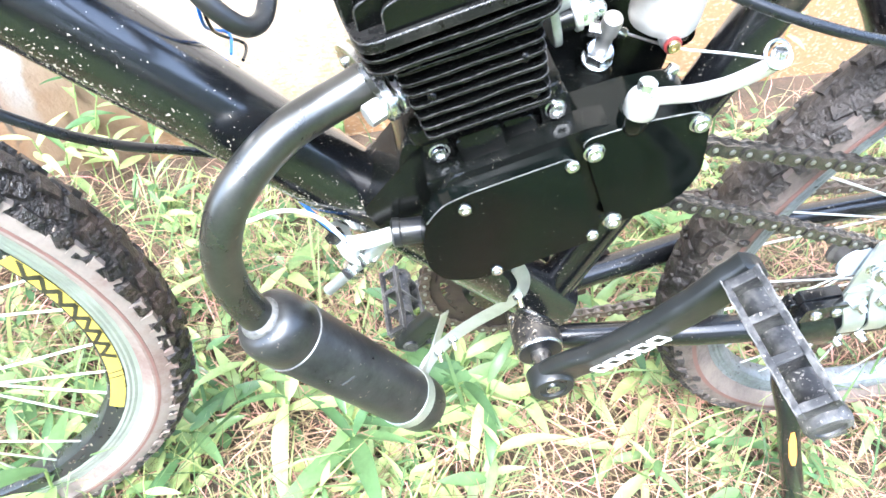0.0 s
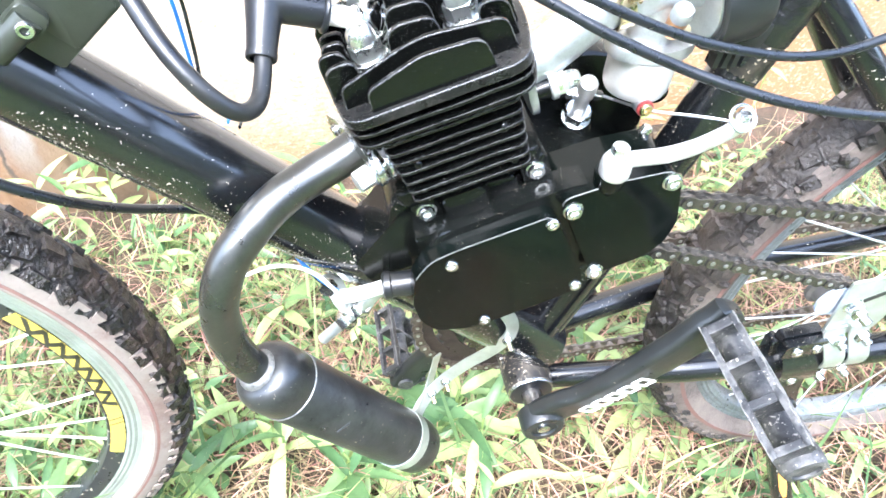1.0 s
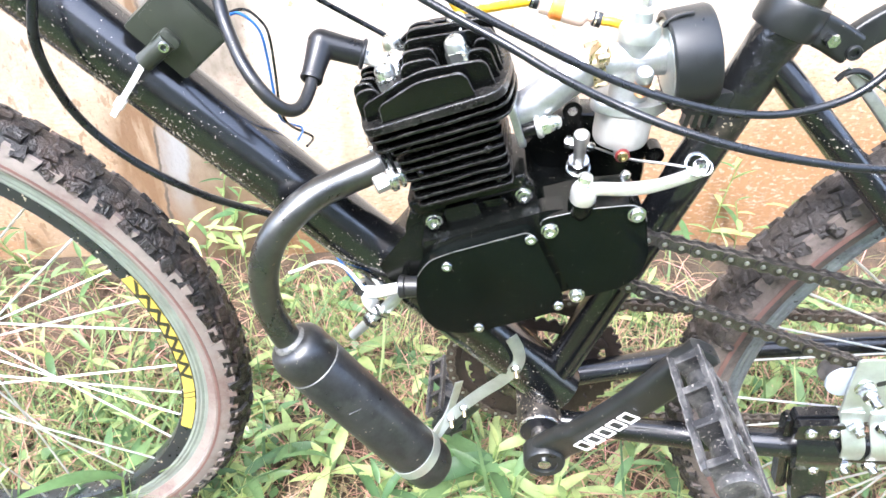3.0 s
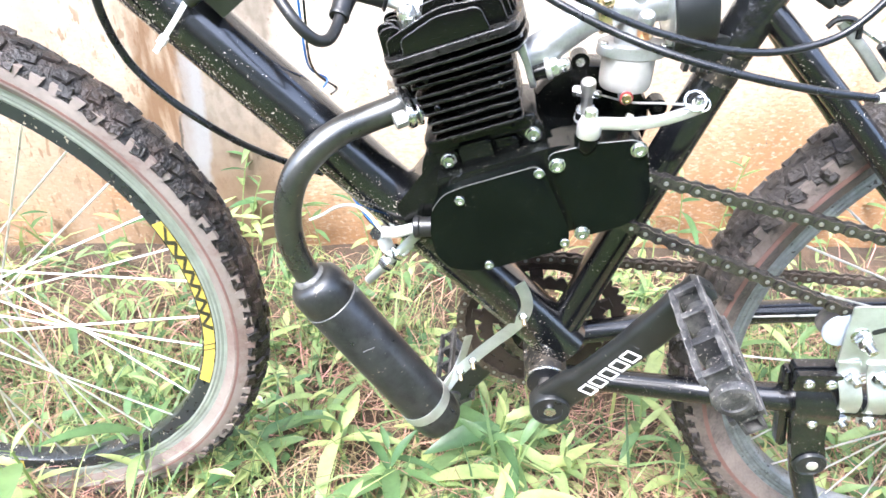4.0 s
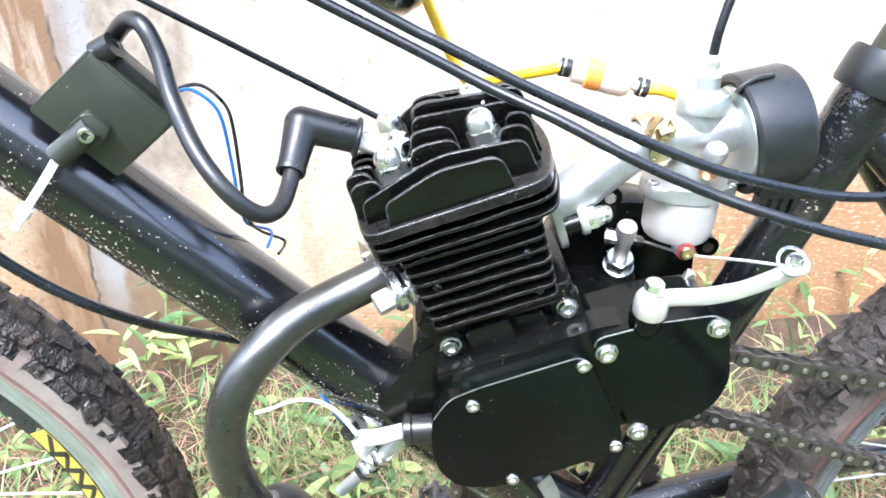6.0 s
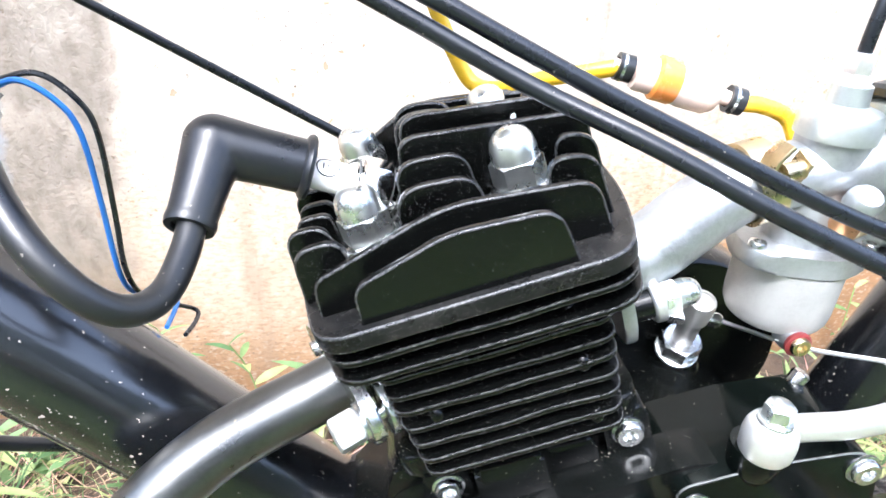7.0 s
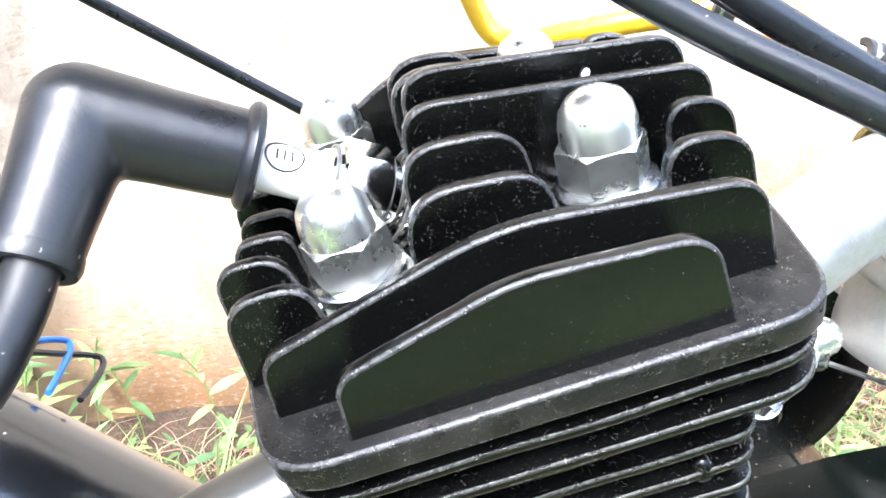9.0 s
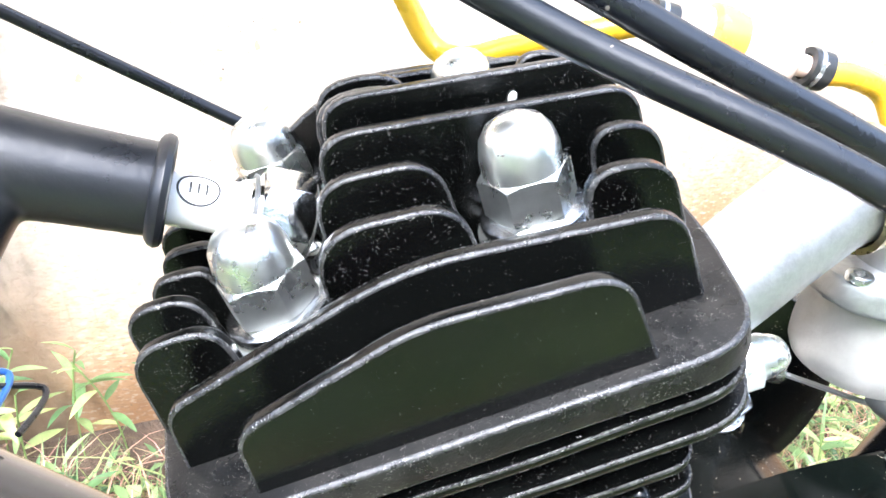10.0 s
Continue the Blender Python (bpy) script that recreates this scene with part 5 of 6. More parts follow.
part("wire_socket", lathe([(0.0034, 0.004), (0.0034, 0.0095), (0.0022, 0.0110), (0, 0.0110)], AT, AX, 14), zinc, adjuster)
part("socket_barrel", chamfered_hex(AT, -AX, 0.0085, 0.0040, 0.0120, 0.3), zinc, adjuster, angle=20)
whole("clutch_cable_wire", tube([AT + AX * 0.010 + Vector((0, -0.009, 0)), (0.036, -0.016, 0.2835), (0.056, -0.036, 0.2915), (0.072, -0.0505, 0.2965)], 0.0009, 6, 4), spoke_steel, "thin bare steel clutch cable wire", "cable")

# ---- exhaust ----
exhaust = thing("exhaust", "black exhaust pipe curving into a cylindrical muffler", "exhaust", (-0.17, -0.03, 0.03))
PIPE = [(-0.130, -0.0170, 0.2800), (-0.147, -0.0220, 0.2715), (-0.166, -0.0295, 0.2655), (-0.184, -0.0395, 0.2600), (-0.200, -0.0500, 0.2505), (-0.2140, -0.0590, 0.2365), (-0.2225, -0.0645, 0.2190), (-0.2275, -0.0665, 0.1950), (-0.2265, -0.0668, 0.1680), (-0.2195, -0.0665, 0.1430), (-0.2120, -0.0660, 0.1280)]
part("exhaust_pipe", tube(PIPE, 0.0112, 22, 6), pipe_steel, exhaust, "polished dark exhaust pipe")
fd = Vector((-0.87, -0.42, -0.26)).normalized()
FL = (Vector((0.441, -0.884, -0.153)) - fd * fd.dot(Vector((0.441, -0.884, -0.153)))).normalized()
FS = FL.cross(fd)
FC = Vector((-0.1385, -0.0235, 0.2780))
FLANGE = Matrix.Translation(FC) @ Matrix((FL, FS, fd)).transposed().to_4x4()
EYE = rounded([(-0.0280, -0.0060), (-0.0130, -0.0150), (0.0130, -0.0150), (0.0280, -0.0060), (0.0280, 0.0060), (0.0130, 0.0150), (-0.0130, 0.0150), (-0.0280, 0.0060)], [0.006, 0.012, 0.012, 0.006, 0.006, 0.012, 0.012, 0.006], 5)
part("exhaust_gasket", prism(EYE, -0.0068, -0.0042, FLANGE, 0.0005), zinc, exhaust)
part("exhaust_flange", prism(EYE, -0.0015, 0.0030, FLANGE, 0.0009), zinc, exhaust, "zinc exhaust flange")
at = FC + FL * 0.0190
flange_nut = part("flange_nut", chamfered_hex(at, fd, 0.0112, 0.0046, 0.0140, 0.2), white_alu, exhaust, angle=20)
part("washer", lathe([(0.0068, 0.0030), (0.0072, 0.0034), (0.0072, 0.0044), (0.0066, 0.0048), (0, 0.0048)], at, fd, 20), zinc, flange_nut)
for u in (-0.0190, 0.0190):
    part("flange_stud", lathe([(0.0030, -0.014), (0.0030, 0.0048), (0, 0.0048)], FC + FL * u, fd, 14), zinc, exhaust)
part("exhaust_port", tube([(-0.106, -0.012, 0.288), (-0.1335, -0.0215, 0.2795)], 0.0150, 20), fin_paint, exhaust)
MU0, MU1 = Vector((-0.2163, -0.0669, 0.1361)), Vector((-0.1032, -0.0474, -0.0531))
md = (MU1 - MU0).normalized()
mlen = (MU1 - MU0).length
muffler = part("muffler", lathe([(0.0, 0.001), (0.0150, 0.001), (0.0198, 0.0030), (0.0230, 0.0070), (0.0247, 0.0130), (0.0250, 0.0190), (0.0250, 0.0305), (0.0246, 0.0312), (0.0252, 0.0322), (0.0254, mlen - 0.012), (0.0246, mlen - 0.0115), (0.0246, mlen - 0.003), (0.0232, mlen), (0.0, mlen)], MU0, md, 48), muffler_steel, exhaust, "satin black cylindrical muffler")
pd = (Vector(PIPE[-1]) - Vector(PIPE[-2])).normalized()
part("weld_ring", lathe([(0.0113, -0.0030), (0.0132, -0.0022), (0.0146, 0.0002), (0.0150, 0.0022), (0.0115, 0.0045)], Vector(PIPE[-1]) - pd * 0.0085, pd, 28), worn_edge, muffler)
MT = md.cross(Vector((0.0, -0.75, 0.66))).normalized()
MS = MT.cross(md)
part("nick", tube([MU0 + md * (0.079 + 0.0012 * k) + MS * 0.0252 + MT * (0.006 - 0.0034 * k) for k in range(4)], 0.0008, 6), plastic, muffler, "dark scratch")
part("seam_line", ring([(0.0248, 0.0309), (0.0256, 0.0315), (0.0252, 0.0323)], MU0, md, 48), worn_edge, muffler, "bare metal seam ring")
band_at = MU0 + md * (mlen - 0.038)
part("muffler_band", ring([(0.0251, 0), (0.0262, 0), (0.0262, 0.0115), (0.0251, 0.0115)], band_at, md, 40), galv, exhaust, "galvanised band round the muffler")
STRAP = [(-0.1010, -0.026, -0.0330), (-0.0910, -0.018, -0.0200), (-0.0745, -0.0135, 0.0000), (-0.0560, -0.0165, 0.0260), (-0.0400, -0.0225, 0.0500), (-0.0300, -0.0265, 0.0690), (-0.0262, -0.0280, 0.0840), (-0.0280, -0.0290, 0.0980), (-0.0350, -0.0290, 0.1130)]
part("hanger_strap", sweep(smooth_path(STRAP, 4), box_section(0.0112, 0.0016, 0.0005), up=(0.10, -0.80, 0.60)), galv, exhaust, "bent galvanised hanger strap")
part("hanger_strap", sweep(smooth_path([(-0.1000, -0.026, -0.030), (-0.0900, -0.014, -0.016), (-0.0830, -0.004, 0.002), (-0.0790, 0.000, 0.020)], 4), box_section(0.0100, 0.0014, 0.0005), up=(0.6, -0.7, 0.2)), galv, exhaust)
for x, y, z in ((-0.0860, -0.0165, -0.0140), (-0.0740, -0.0145, 0.0010), (-0.0290, -0.0280, 0.0755)):
    part("strap_bolt", hexagon(Vector((x, y, z)), (0.3, -0.7, -0.6), 0.0075, -0.001, 0.004), zinc, exhaust)
    part("strap_bolt_end", tube([(x, y, z), (x + 0.002, y - 0.009, z - 0.005)], 0.0021, 10), brass, exhaust)


# ---- carburettor with manifold and air filter ----
carburettor = thing("carburettor", "grey alloy carburettor with round black air filter", "carburettor", (0.027, 0.008, 0.288), shift=(0.004, -0.009, 0))
part("manifold_flange", prism(rounded([(-0.026, 0.293), (0.026, 0.293), (0.026, 0.340), (-0.026, 0.340)], 0.012), 0.0560, 0.0605, Matrix(((0, -0.335, 0.942, 0), (1, 0, 0, 0), (0, 0.942, 0.335, 0), (0, 0, 0, 1))), 0.001), cast_alu, carburettor)
part("intake_manifold", tube([(-0.052, 0.0, 0.3105), (-0.036, 0.001, 0.3210), (-0.018, 0.004, 0.3355), (-0.004, 0.007, 0.3440), (0.010, 0.008, 0.3475)], 0.0130, 24, 6), cast_alu, carburettor, "smooth pale alloy intake manifold")
STUD = Vector((-0.0435, -0.0112, 0.3045))
part("manifold_spacer", lathe([(0.0058, -0.003), (0.0058, 0.009), (0, 0.009)], STUD, EX, 18), engine_paint, carburettor)
part("manifold_washer", lathe([(0.0070, 0.0085), (0.0078, 0.0092), (0.0078, 0.0122), (0.0070, 0.0128), (0, 0.0128)], STUD, EX, 24), white_alu, carburettor)
manifold_nut = part("manifold_nut", chamfered_hex(STUD, EX, 0.0118, 0.0126, 0.0182, 0.2), chrome, carburettor, "bright domed cap nut", angle=20)
part("dome", lathe([(0.0054, 0.0178), (0.0053, 0.0212), (0.0047, 0.0240), (0.0034, 0.0258), (0.0017, 0.0266), (0, 0.0268)], STUD, EX, 22), chrome, manifold_nut)
clamp = part("clamp_ring", ring([(0.0140, -0.0045), (0.0156, -0.0045), (0.0156, 0.0045), (0.0140, 0.0045)], (0.002, 0.0075, 0.3462), (0.95, 0.05, 0.3), 32), brass, carburettor, "brass hose clamp with screw")
part("clamp_screw", tube([(0.0, -0.009, 0.356), (0.007, -0.008, 0.3575)], 0.0036, 12), brass, clamp)
part("clamp_tab", bar([(-0.005, -0.006, 0.352), (-0.004, -0.008, 0.361), (0.0, -0.008, 0.366)], 0.008, 0.0014, 0.0004, up=(1, 0, 0.3)), brass, clamp)
part("clamp_tab", bar([(0.006, -0.006, 0.354), (0.007, -0.009, 0.362)], 0.008, 0.0014, 0.0004, up=(1, 0, 0.3)), brass, clamp)
CB = Vector((0.0275, 0.0085, 0.0))
body = part("carburettor_body", lathe([(0.0130, 0.322), (0.0135, 0.332), (0.0115, 0.336), (0.0115, 0.352), (0.0125, 0.356), (0.0125, 0.364), (0, 0.364)], CB, (0, 0, 1), 28), cast_alu, carburettor)
part("venturi", tube([(0.004, 0.008, 0.3468), (0.030, 0.0085, 0.3520), (0.052, 0.0088, 0.3555)], 0.0128, 22, sizes=[(0.9, 0.9), (1, 1), (1.1, 1.1)]), cast_alu, body)
part("float_bowl", lathe([(0.0, 0.2895), (0.0155, 0.2895), (0.0182, 0.2905), (0.0196, 0.2935), (0.0200, 0.2980), (0.0200, 0.3155), (0, 0.3165)], CB, (0, 0, 1), 32), material("matt_cast_bowl", (0.52, 0.51, 0.48), 0.5, 0.4, 0.12, 120, 0.15, 800), carburettor, "matt grey float bowl")
part("bowl_flange", prism(rounded([(CB.x - 0.026, CB.y - 0.014), (CB.x + 0.006, CB.y - 0.022), (CB.x + 0.029, CB.y - 0.008), (CB.x + 0.027, CB.y + 0.014), (CB.x, CB.y + 0.022), (CB.x - 0.024, CB.y + 0.012)], 0.010), 0.3165, 0.3245, Matrix.Identity(4), 0.0015), cast_alu, carburettor)
for x, y in ((0.050, -0.001), (0.006, 0.0)):
    part("flange_screw", cap_screw((x, y, 0.3245), (0, 0, 1), 0.0034), zinc, carburettor)
part("drain_boss", lathe([(0.0052, 0), (0.0056, 0.004), (0.0050, 0.008), (0, 0.008)], (0.0268, -0.0035, 0.2885), LEFT, 18), cast_alu, carburettor)
part("drain_gasket", lathe([(0.0048, 0), (0.0052, 0.0006), (0.0052, 0.0020), (0.0046, 0.0024), (0, 0.0024)], (0.0268, -0.0108, 0.2885), LEFT, 18), red_paint, carburettor, "red sealing washer")
part("drain_screw", cap_screw((0.0268, -0.0130, 0.2885), LEFT, 0.0039), brass, carburettor)
part("idle_screw", tube([(0.0335, -0.0035, 0.333), (0.0315, -0.0095, 0.3445)], 0.0056, 16), copper, carburettor, "copper idle screw")
part("idle_screw_head", lathe([(0.0060, 0), (0.0060, 0.005), (0.0046, 0.007), (0, 0.0075)], (0.0315, -0.0095, 0.3445), (-0.1, -0.5, 0.85), 14), cast_alu, carburettor)
part("air_screw", tube([(0.036, -0.006, 0.333), (0.037, -0.011, 0.338)], 0.0025, 10), brass, carburettor)
part("throttle_cap", lathe([(0.0138, 0.364), (0.0138, 0.3705), (0.0125, 0.3735), (0.0070, 0.3755), (0.0065, 0.382), (0, 0.382)], CB, (0, 0, 1), 28), galv, carburettor)
part("throttle_nut", hexagon(CB, (0, 0, 1), 0.0098, 0.378, 0.385), white_alu, carburettor)
part("throttle_nut", hexagon(CB, (0, 0, 1), 0.0078, 0.385, 0.3925, phase=0.0), white_alu, carburettor)
FA = Vector((0.975, 0.02, 0.22)).normalized()
F0 = Vector((0.0470, 0.0088, 0.3490))
air_filter = part("air_filter", lathe([(0.0, 0.0050), (0.0275, 0.0050), (0.0280, 0.0025), (0.0292, 0.0012), (0.0318, 0.0012), (0.0330, 0.0026), (0.0330, 0.0275), (0.0318, 0.0302), (0.0290, 0.0310), (0.012, 0.0320), (0, 0.0320)], F0, FA, 48), plastic, carburettor, "black plastic air filter drum")
part("filter_plate", lathe([(0.010, -0.0005), (0.0225, 0.0000), (0.0264, 0.0012), (0.0274, 0.0028), (0.0272, 0.0055), (0, 0.0055)], F0, FA, 40), galv, air_filter, "pale metal filter back plate")
part("filter_hook", bar([F0 + FA * 0.010 + Vector((0.0, -0.006, 0.0322)), F0 + FA * 0.001 + Vector((0.0, -0.0065, 0.0326)), F0 - FA * 0.004 + Vector((0.0, -0.0070, 0.0308)), F0 - FA * 0.0065 + Vector((0.0, -0.0072, 0.0270))], 0.010, 0.0022, 0.0006, up=(0, 0.3, 1), steps=3), plastic, air_filter)
part("filter_foot", prism(rounded([(0.0625, 0.318), (0.0905, 0.318), (0.0945, 0.335), (0.0665, 0.332)], 0.003), -0.006, 0.018, bevel=0.001), rubber, air_filter)
for k in range(4):
    part("foot_rib", prism([(0.0655 + 0.006 * k, 0.308), (0.069 + 0.006 * k, 0.308), (0.070 + 0.006 * k, 0.320), (0.0665 + 0.006 * k, 0.320)], -0.005, 0.004), rubber, air_filter)

# ---- ignition coil ----
coil = thing("ignition_coil", "olive-black ignition coil box strapped to the down tube", "ignition coil", (-0.275, 0, 0.335))
CO_U = Vector((0.61, 0.15, -0.775)).normalized()
CO_V = (Vector((0.75, 0.14, 0.63)) - CO_U * CO_U.dot(Vector((0.75, 0.14, 0.63)))).normalized()
CO_N = CO_V.cross(CO_U) * (-1 if CO_V.cross(CO_U).y < 0 else 1)
CO = Matrix.Translation((-0.2990, -0.0305, 0.3735)) @ Matrix((CO_U, CO_V, CO_N)).transposed().to_4x4()
box = part("coil_box", prism(rounded([(0, 0), (0.0475, 0), (0.0475, 0.0425), (0, 0.0425)], 0.0015), 0.0, 0.018, CO, 0.0010), coil_plastic, coil)
part("coil_lid_step", prism(rounded([(0.0015, 0.012), (0.0460, 0.012), (0.0460, 0.0410), (0.0015, 0.0410)], 0.002), -0.0008, 0.001, CO, 0.0004), coil_plastic, box)
part("coil_core", prism([(0.004, 0.0405), (0.0435, 0.0405), (0.0435, 0.048), (0.004, 0.048)], 0.003, 0.016, CO, 0.0006), plastic, box)
ear = part("coil_ear", tube([CO @ Vector((0.0230, 0.0150, -0.004)), CO @ Vector((0.0222, -0.0085, -0.004))], 0.0062, 18), coil_plastic, coil)
part("coil_screw", cap_screw(CO @ Vector((0.0232, 0.0120, -0.0095)), -CO_N, 0.0038), zinc, ear)
part("ear_web", prism(rounded([(0.0160, 0.004), (0.0300, 0.004), (0.0300, 0.020), (0.0160, 0.020)], 0.004), -0.006, 0.001, CO, 0.001), coil_plastic, coil)
part("lead_socket", tube([CO @ Vector((0.004, 0.040, 0.006)), CO @ Vector((0.006, 0.050, 0.004))], 0.0062, 16), rubber, coil)
part("high_tension_lead", tube([CO @ Vector((0.0055, 0.047, 0.0045)), (-0.2625, -0.0085, 0.4015), (-0.2500, -0.0190, 0.4110), (-0.2400, -0.0275, 0.4110), (-0.2335, -0.0330, 0.3990), (-0.2295, -0.0400, 0.3860), (-0.2255, -0.0460, 0.3780), (-0.2157, -0.0600, 0.3653), (-0.2052, -0.0690, 0.3536), (-0.1955, -0.0710, 0.3430), (-0.1886, -0.0665, 0.3365), (-0.1832, -0.0575, 0.3355), (-0.1805, -0.0450, 0.3405), (-0.1795, -0.0345, 0.3470)], 0.0041, 16, 6), rubber, coil, "thick black spark lead")
E1 = Vector((-0.1765, -0.0150, 0.3608))
SLEEVE = Vector((-0.15, -0.79, -0.595)).normalized()
elbow = tube([E1 - PLUG * d for d in (0.0272, 0.0200, 0.0120, 0.0050, -0.0005)], 0.0088, 26, sizes=[(f, f) for f in (0.98, 0.99, 1.0, 1.04, 1.06)])
tube([E1 + SLEEVE * d for d in (-0.0005, 0.0060, 0.0120, 0.0190, 0.0265)], 0.0088, 26, bm=elbow, sizes=[(f, f) for f in (1.06, 0.99, 0.91, 0.84, 0.80)])
lathe([(0.0094 * math.sin(math.pi * k / 12), -0.0094 * math.cos(math.pi * k / 12)) for k in range(13)], E1, PLUG, 26, bm=elbow)
boot = part("plug_boot", elbow, rubber, coil, "black rubber spark plug boot", 60)
melt = boot.modifiers.new("one_skin", "REMESH")
melt.mode, melt.voxel_size, melt.use_smooth_shade = "VOXEL", 0.0006, True
soft = boot.modifiers.new("soft", "SMOOTH")
soft.factor, soft.iterations = 0.5, 14
part("boot_rim", ring([(0.0080, 0.0002), (0.0092, 0.0), (0.0101, 0.0004), (0.0105, 0.0014), (0.0101, 0.0024), (0.0092, 0.0030), (0.0080, 0.0034)], E1 - PLUG * 0.0292, PLUG, 28), rubber, boot)
part("boot_lip", ring([(0.0052, 0.0), (0.0073, 0.0), (0.0074, 0.0016), (0.0070, 0.0030), (0.0052, 0.0030)], E1 + SLEEVE * 0.0250, SLEEVE, 26), rubber, boot)
TIE0, TIE1 = CO @ Vector((0.0222, -0.0095, -0.004)), Vector((-0.3220, -0.0350, 0.3135))
TD = (TIE1 - TIE0).normalized()
cable_tie = thing("cable_tie", "white plastic cable tie with its tail sticking out from the coil", "cable tie", TIE1)
part("tie_tail", bar([TIE0 - TD * 0.006, TIE0.lerp(TIE1, 0.35) + Vector((0.0012, 0, 0.001)), TIE0.lerp(TIE1, 0.7), TIE1], 0.0042, 0.0012, 0.0004, up=(0, 1, 0), steps=4), white_plastic, cable_tie)
part("tie_head", bar([TIE0.lerp(TIE1, 0.68), TIE0.lerp(TIE1, 0.68) + TD * 0.0062], 0.0064, 0.0052, 0.0010, up=(0, 1, 0)), white_plastic, cable_tie)

# ---- wiring ----
whole("coil_wire", tube([(-0.246, 0.002, 0.3700), (-0.235, 0.0, 0.3745), (-0.2250, 0.0, 0.368), (-0.2212, 0.002, 0.357), (-0.2205, 0.004, 0.3324), (-0.2205, 0.006, 0.3064), (-0.2210, 0.014, 0.2915), (-0.2205, 0.028, 0.2810), (-0.2150, 0.0395, 0.2725), (-0.2125, 0.037, 0.2708), (-0.2115, 0.028, 0.2715), (-0.2110, 0.016, 0.2725)], 0.0010, 8, 5), blue_wire, "thin blue wire from the coil", "wire")
whole("coil_wire", tube([(-0.246, 0.004, 0.3720), (-0.231, 0.003, 0.3760), (-0.2208, 0.003, 0.3685), (-0.2170, 0.004, 0.357), (-0.2168, 0.004, 0.3283), (-0.2180, 0.006, 0.3065), (-0.2180, 0.014, 0.2905), (-0.2160, 0.028, 0.2770), (-0.2085, 0.041, 0.2650), (-0.2055, 0.040, 0.2630), (-0.2050, 0.032, 0.2635), (-0.2060, 0.021, 0.2650)], 0.0010, 8, 5), cable_black, "thin black wire from the coil", "wire")
whole("magneto_wire", tube([(-0.232, 0.004, 0.148), (-0.218, -0.002, 0.158), (-0.203, -0.010, 0.1715), (-0.186, -0.020, 0.1810), (-0.171, -0.028, 0.1790), (-0.158, -0.037, 0.1675)], 0.0014, 8, 6), white_plastic, "white wire looping below the down tube", "wire")
whole("magneto_wire", tube([(-0.215, 0.020, 0.192), (-0.195, 0.006, 0.182), (-0.174, -0.020, 0.172), (-0.156, -0.036, 0.166)], 0.0014, 8, 5), blue_wire, "blue wire below the down tube", "wire")
whole("magneto_wire", tube([(-0.213, 0.018, 0.190), (-0.192, 0.004, 0.179), (-0.172, -0.022, 0.169), (-0.155, -0.037, 0.164)], 0.0012, 8, 5), cable_black, "black wire below the down tube", "wire")
whole("wire_sleeve", tube([(-0.157, -0.0385, 0.1665), (-0.145, -0.0385, 0.1675), (-0.127, -0.0400, 0.1745)], 0.0050, 14, 4, sizes=[(1, 0.8)] * 6 + [(0.95, 0.95)] * 3), white_plastic, "white plastic sleeve over magneto wires", "wire sleeve")

# ---- cables ----
whole("brake_cable", tube([(-0.40, -0.012, 0.540), (-0.28, -0.018, 0.478), (-0.172, -0.024, 0.4260), (-0.125, -0.030, 0.4040), (-0.0883, -0.0390, 0.3874), (-0.0573, -0.0535, 0.3765), (-0.0274, -0.0660, 0.3640), (0.0032, -0.0750, 0.3525), (0.0327, -0.0865, 0.3448), (0.0636, -0.0945, 0.3385), (0.0968, -0.0965, 0.3322), (0.134, -0.0950, 0.3262), (0.150, -0.0925, 0.3238), (0.170, -0.0893, 0.3213)], 0.0026, 12, 6), cable_black, "black brake cable housing across the engine", "cable")
whole("cable_ferrule", tube([(0.1695, -0.0893, 0.3213), (0.1835, -0.0870, 0.3222)], 0.0034, 12), white_plastic, "pale ferrule on the end of the brake cable", "ferrule")
whole("gear_cable", tube([(-0.40, -0.008, 0.556), (-0.28, -0.012, 0.490), (-0.140, -0.026, 0.4190), (-0.107, -0.031, 0.4036), (-0.0719, -0.0365, 0.3877), (-0.0417, -0.0415, 0.3752), (-0.0109, -0.0448, 0.3622), (0.0213, -0.0468, 0.3500), (0.0548, -0.0487, 0.3412), (0.0898, -0.0486, 0.3352), (0.1247, -0.0460, 0.3357), (0.1594, -0.0420, 0.3470), (0.1833, -0.0370, 0.3721), (0.1890, -0.0330, 0.3925), (0.1880, -0.0290, 0.410)], 0.0026, 12, 6), cable_black, "black cable housing looping behind the seat tube", "cable")
whole("throttle_cable", tube([(0.0315, -0.0005, 0.390), (0.0325, 0.000, 0.406), (0.0385, 0.004, 0.428), (0.051, 0.010, 0.460), (0.060, 0.016, 0.50)], 0.0024, 10, 5), cable_black, "black throttle cable into the carburettor cap", "cable")
whole("far_cable", tube([(-0.36, 0.079, 0.4475), (-0.258, 0.081, 0.3925), (-0.198, 0.082, 0.3602), (-0.146, 0.083, 0.3325), (-0.115, 0.0835, 0.3155)], 0.0021, 10, 5), cable_black, "thin black cable behind the cylinder head", "cable")
whole("front_cable", tube([(-0.325, -0.050, 0.420), (-0.338, -0.052, 0.393), (-0.3470, -0.0500, 0.3680), (-0.3527, -0.0380, 0.3344), (-0.3490, -0.0260, 0.3010), (-0.3304, -0.0200, 0.2733), (-0.3073, -0.0105, 0.2475), (-0.2844, 0.0098, 0.2186), (-0.2567, 0.0340, 0.1910), (-0.225, 0.040, 0.178)], 0.0032, 12, 6), cable_black, "black cable sagging below the down tube", "cable")

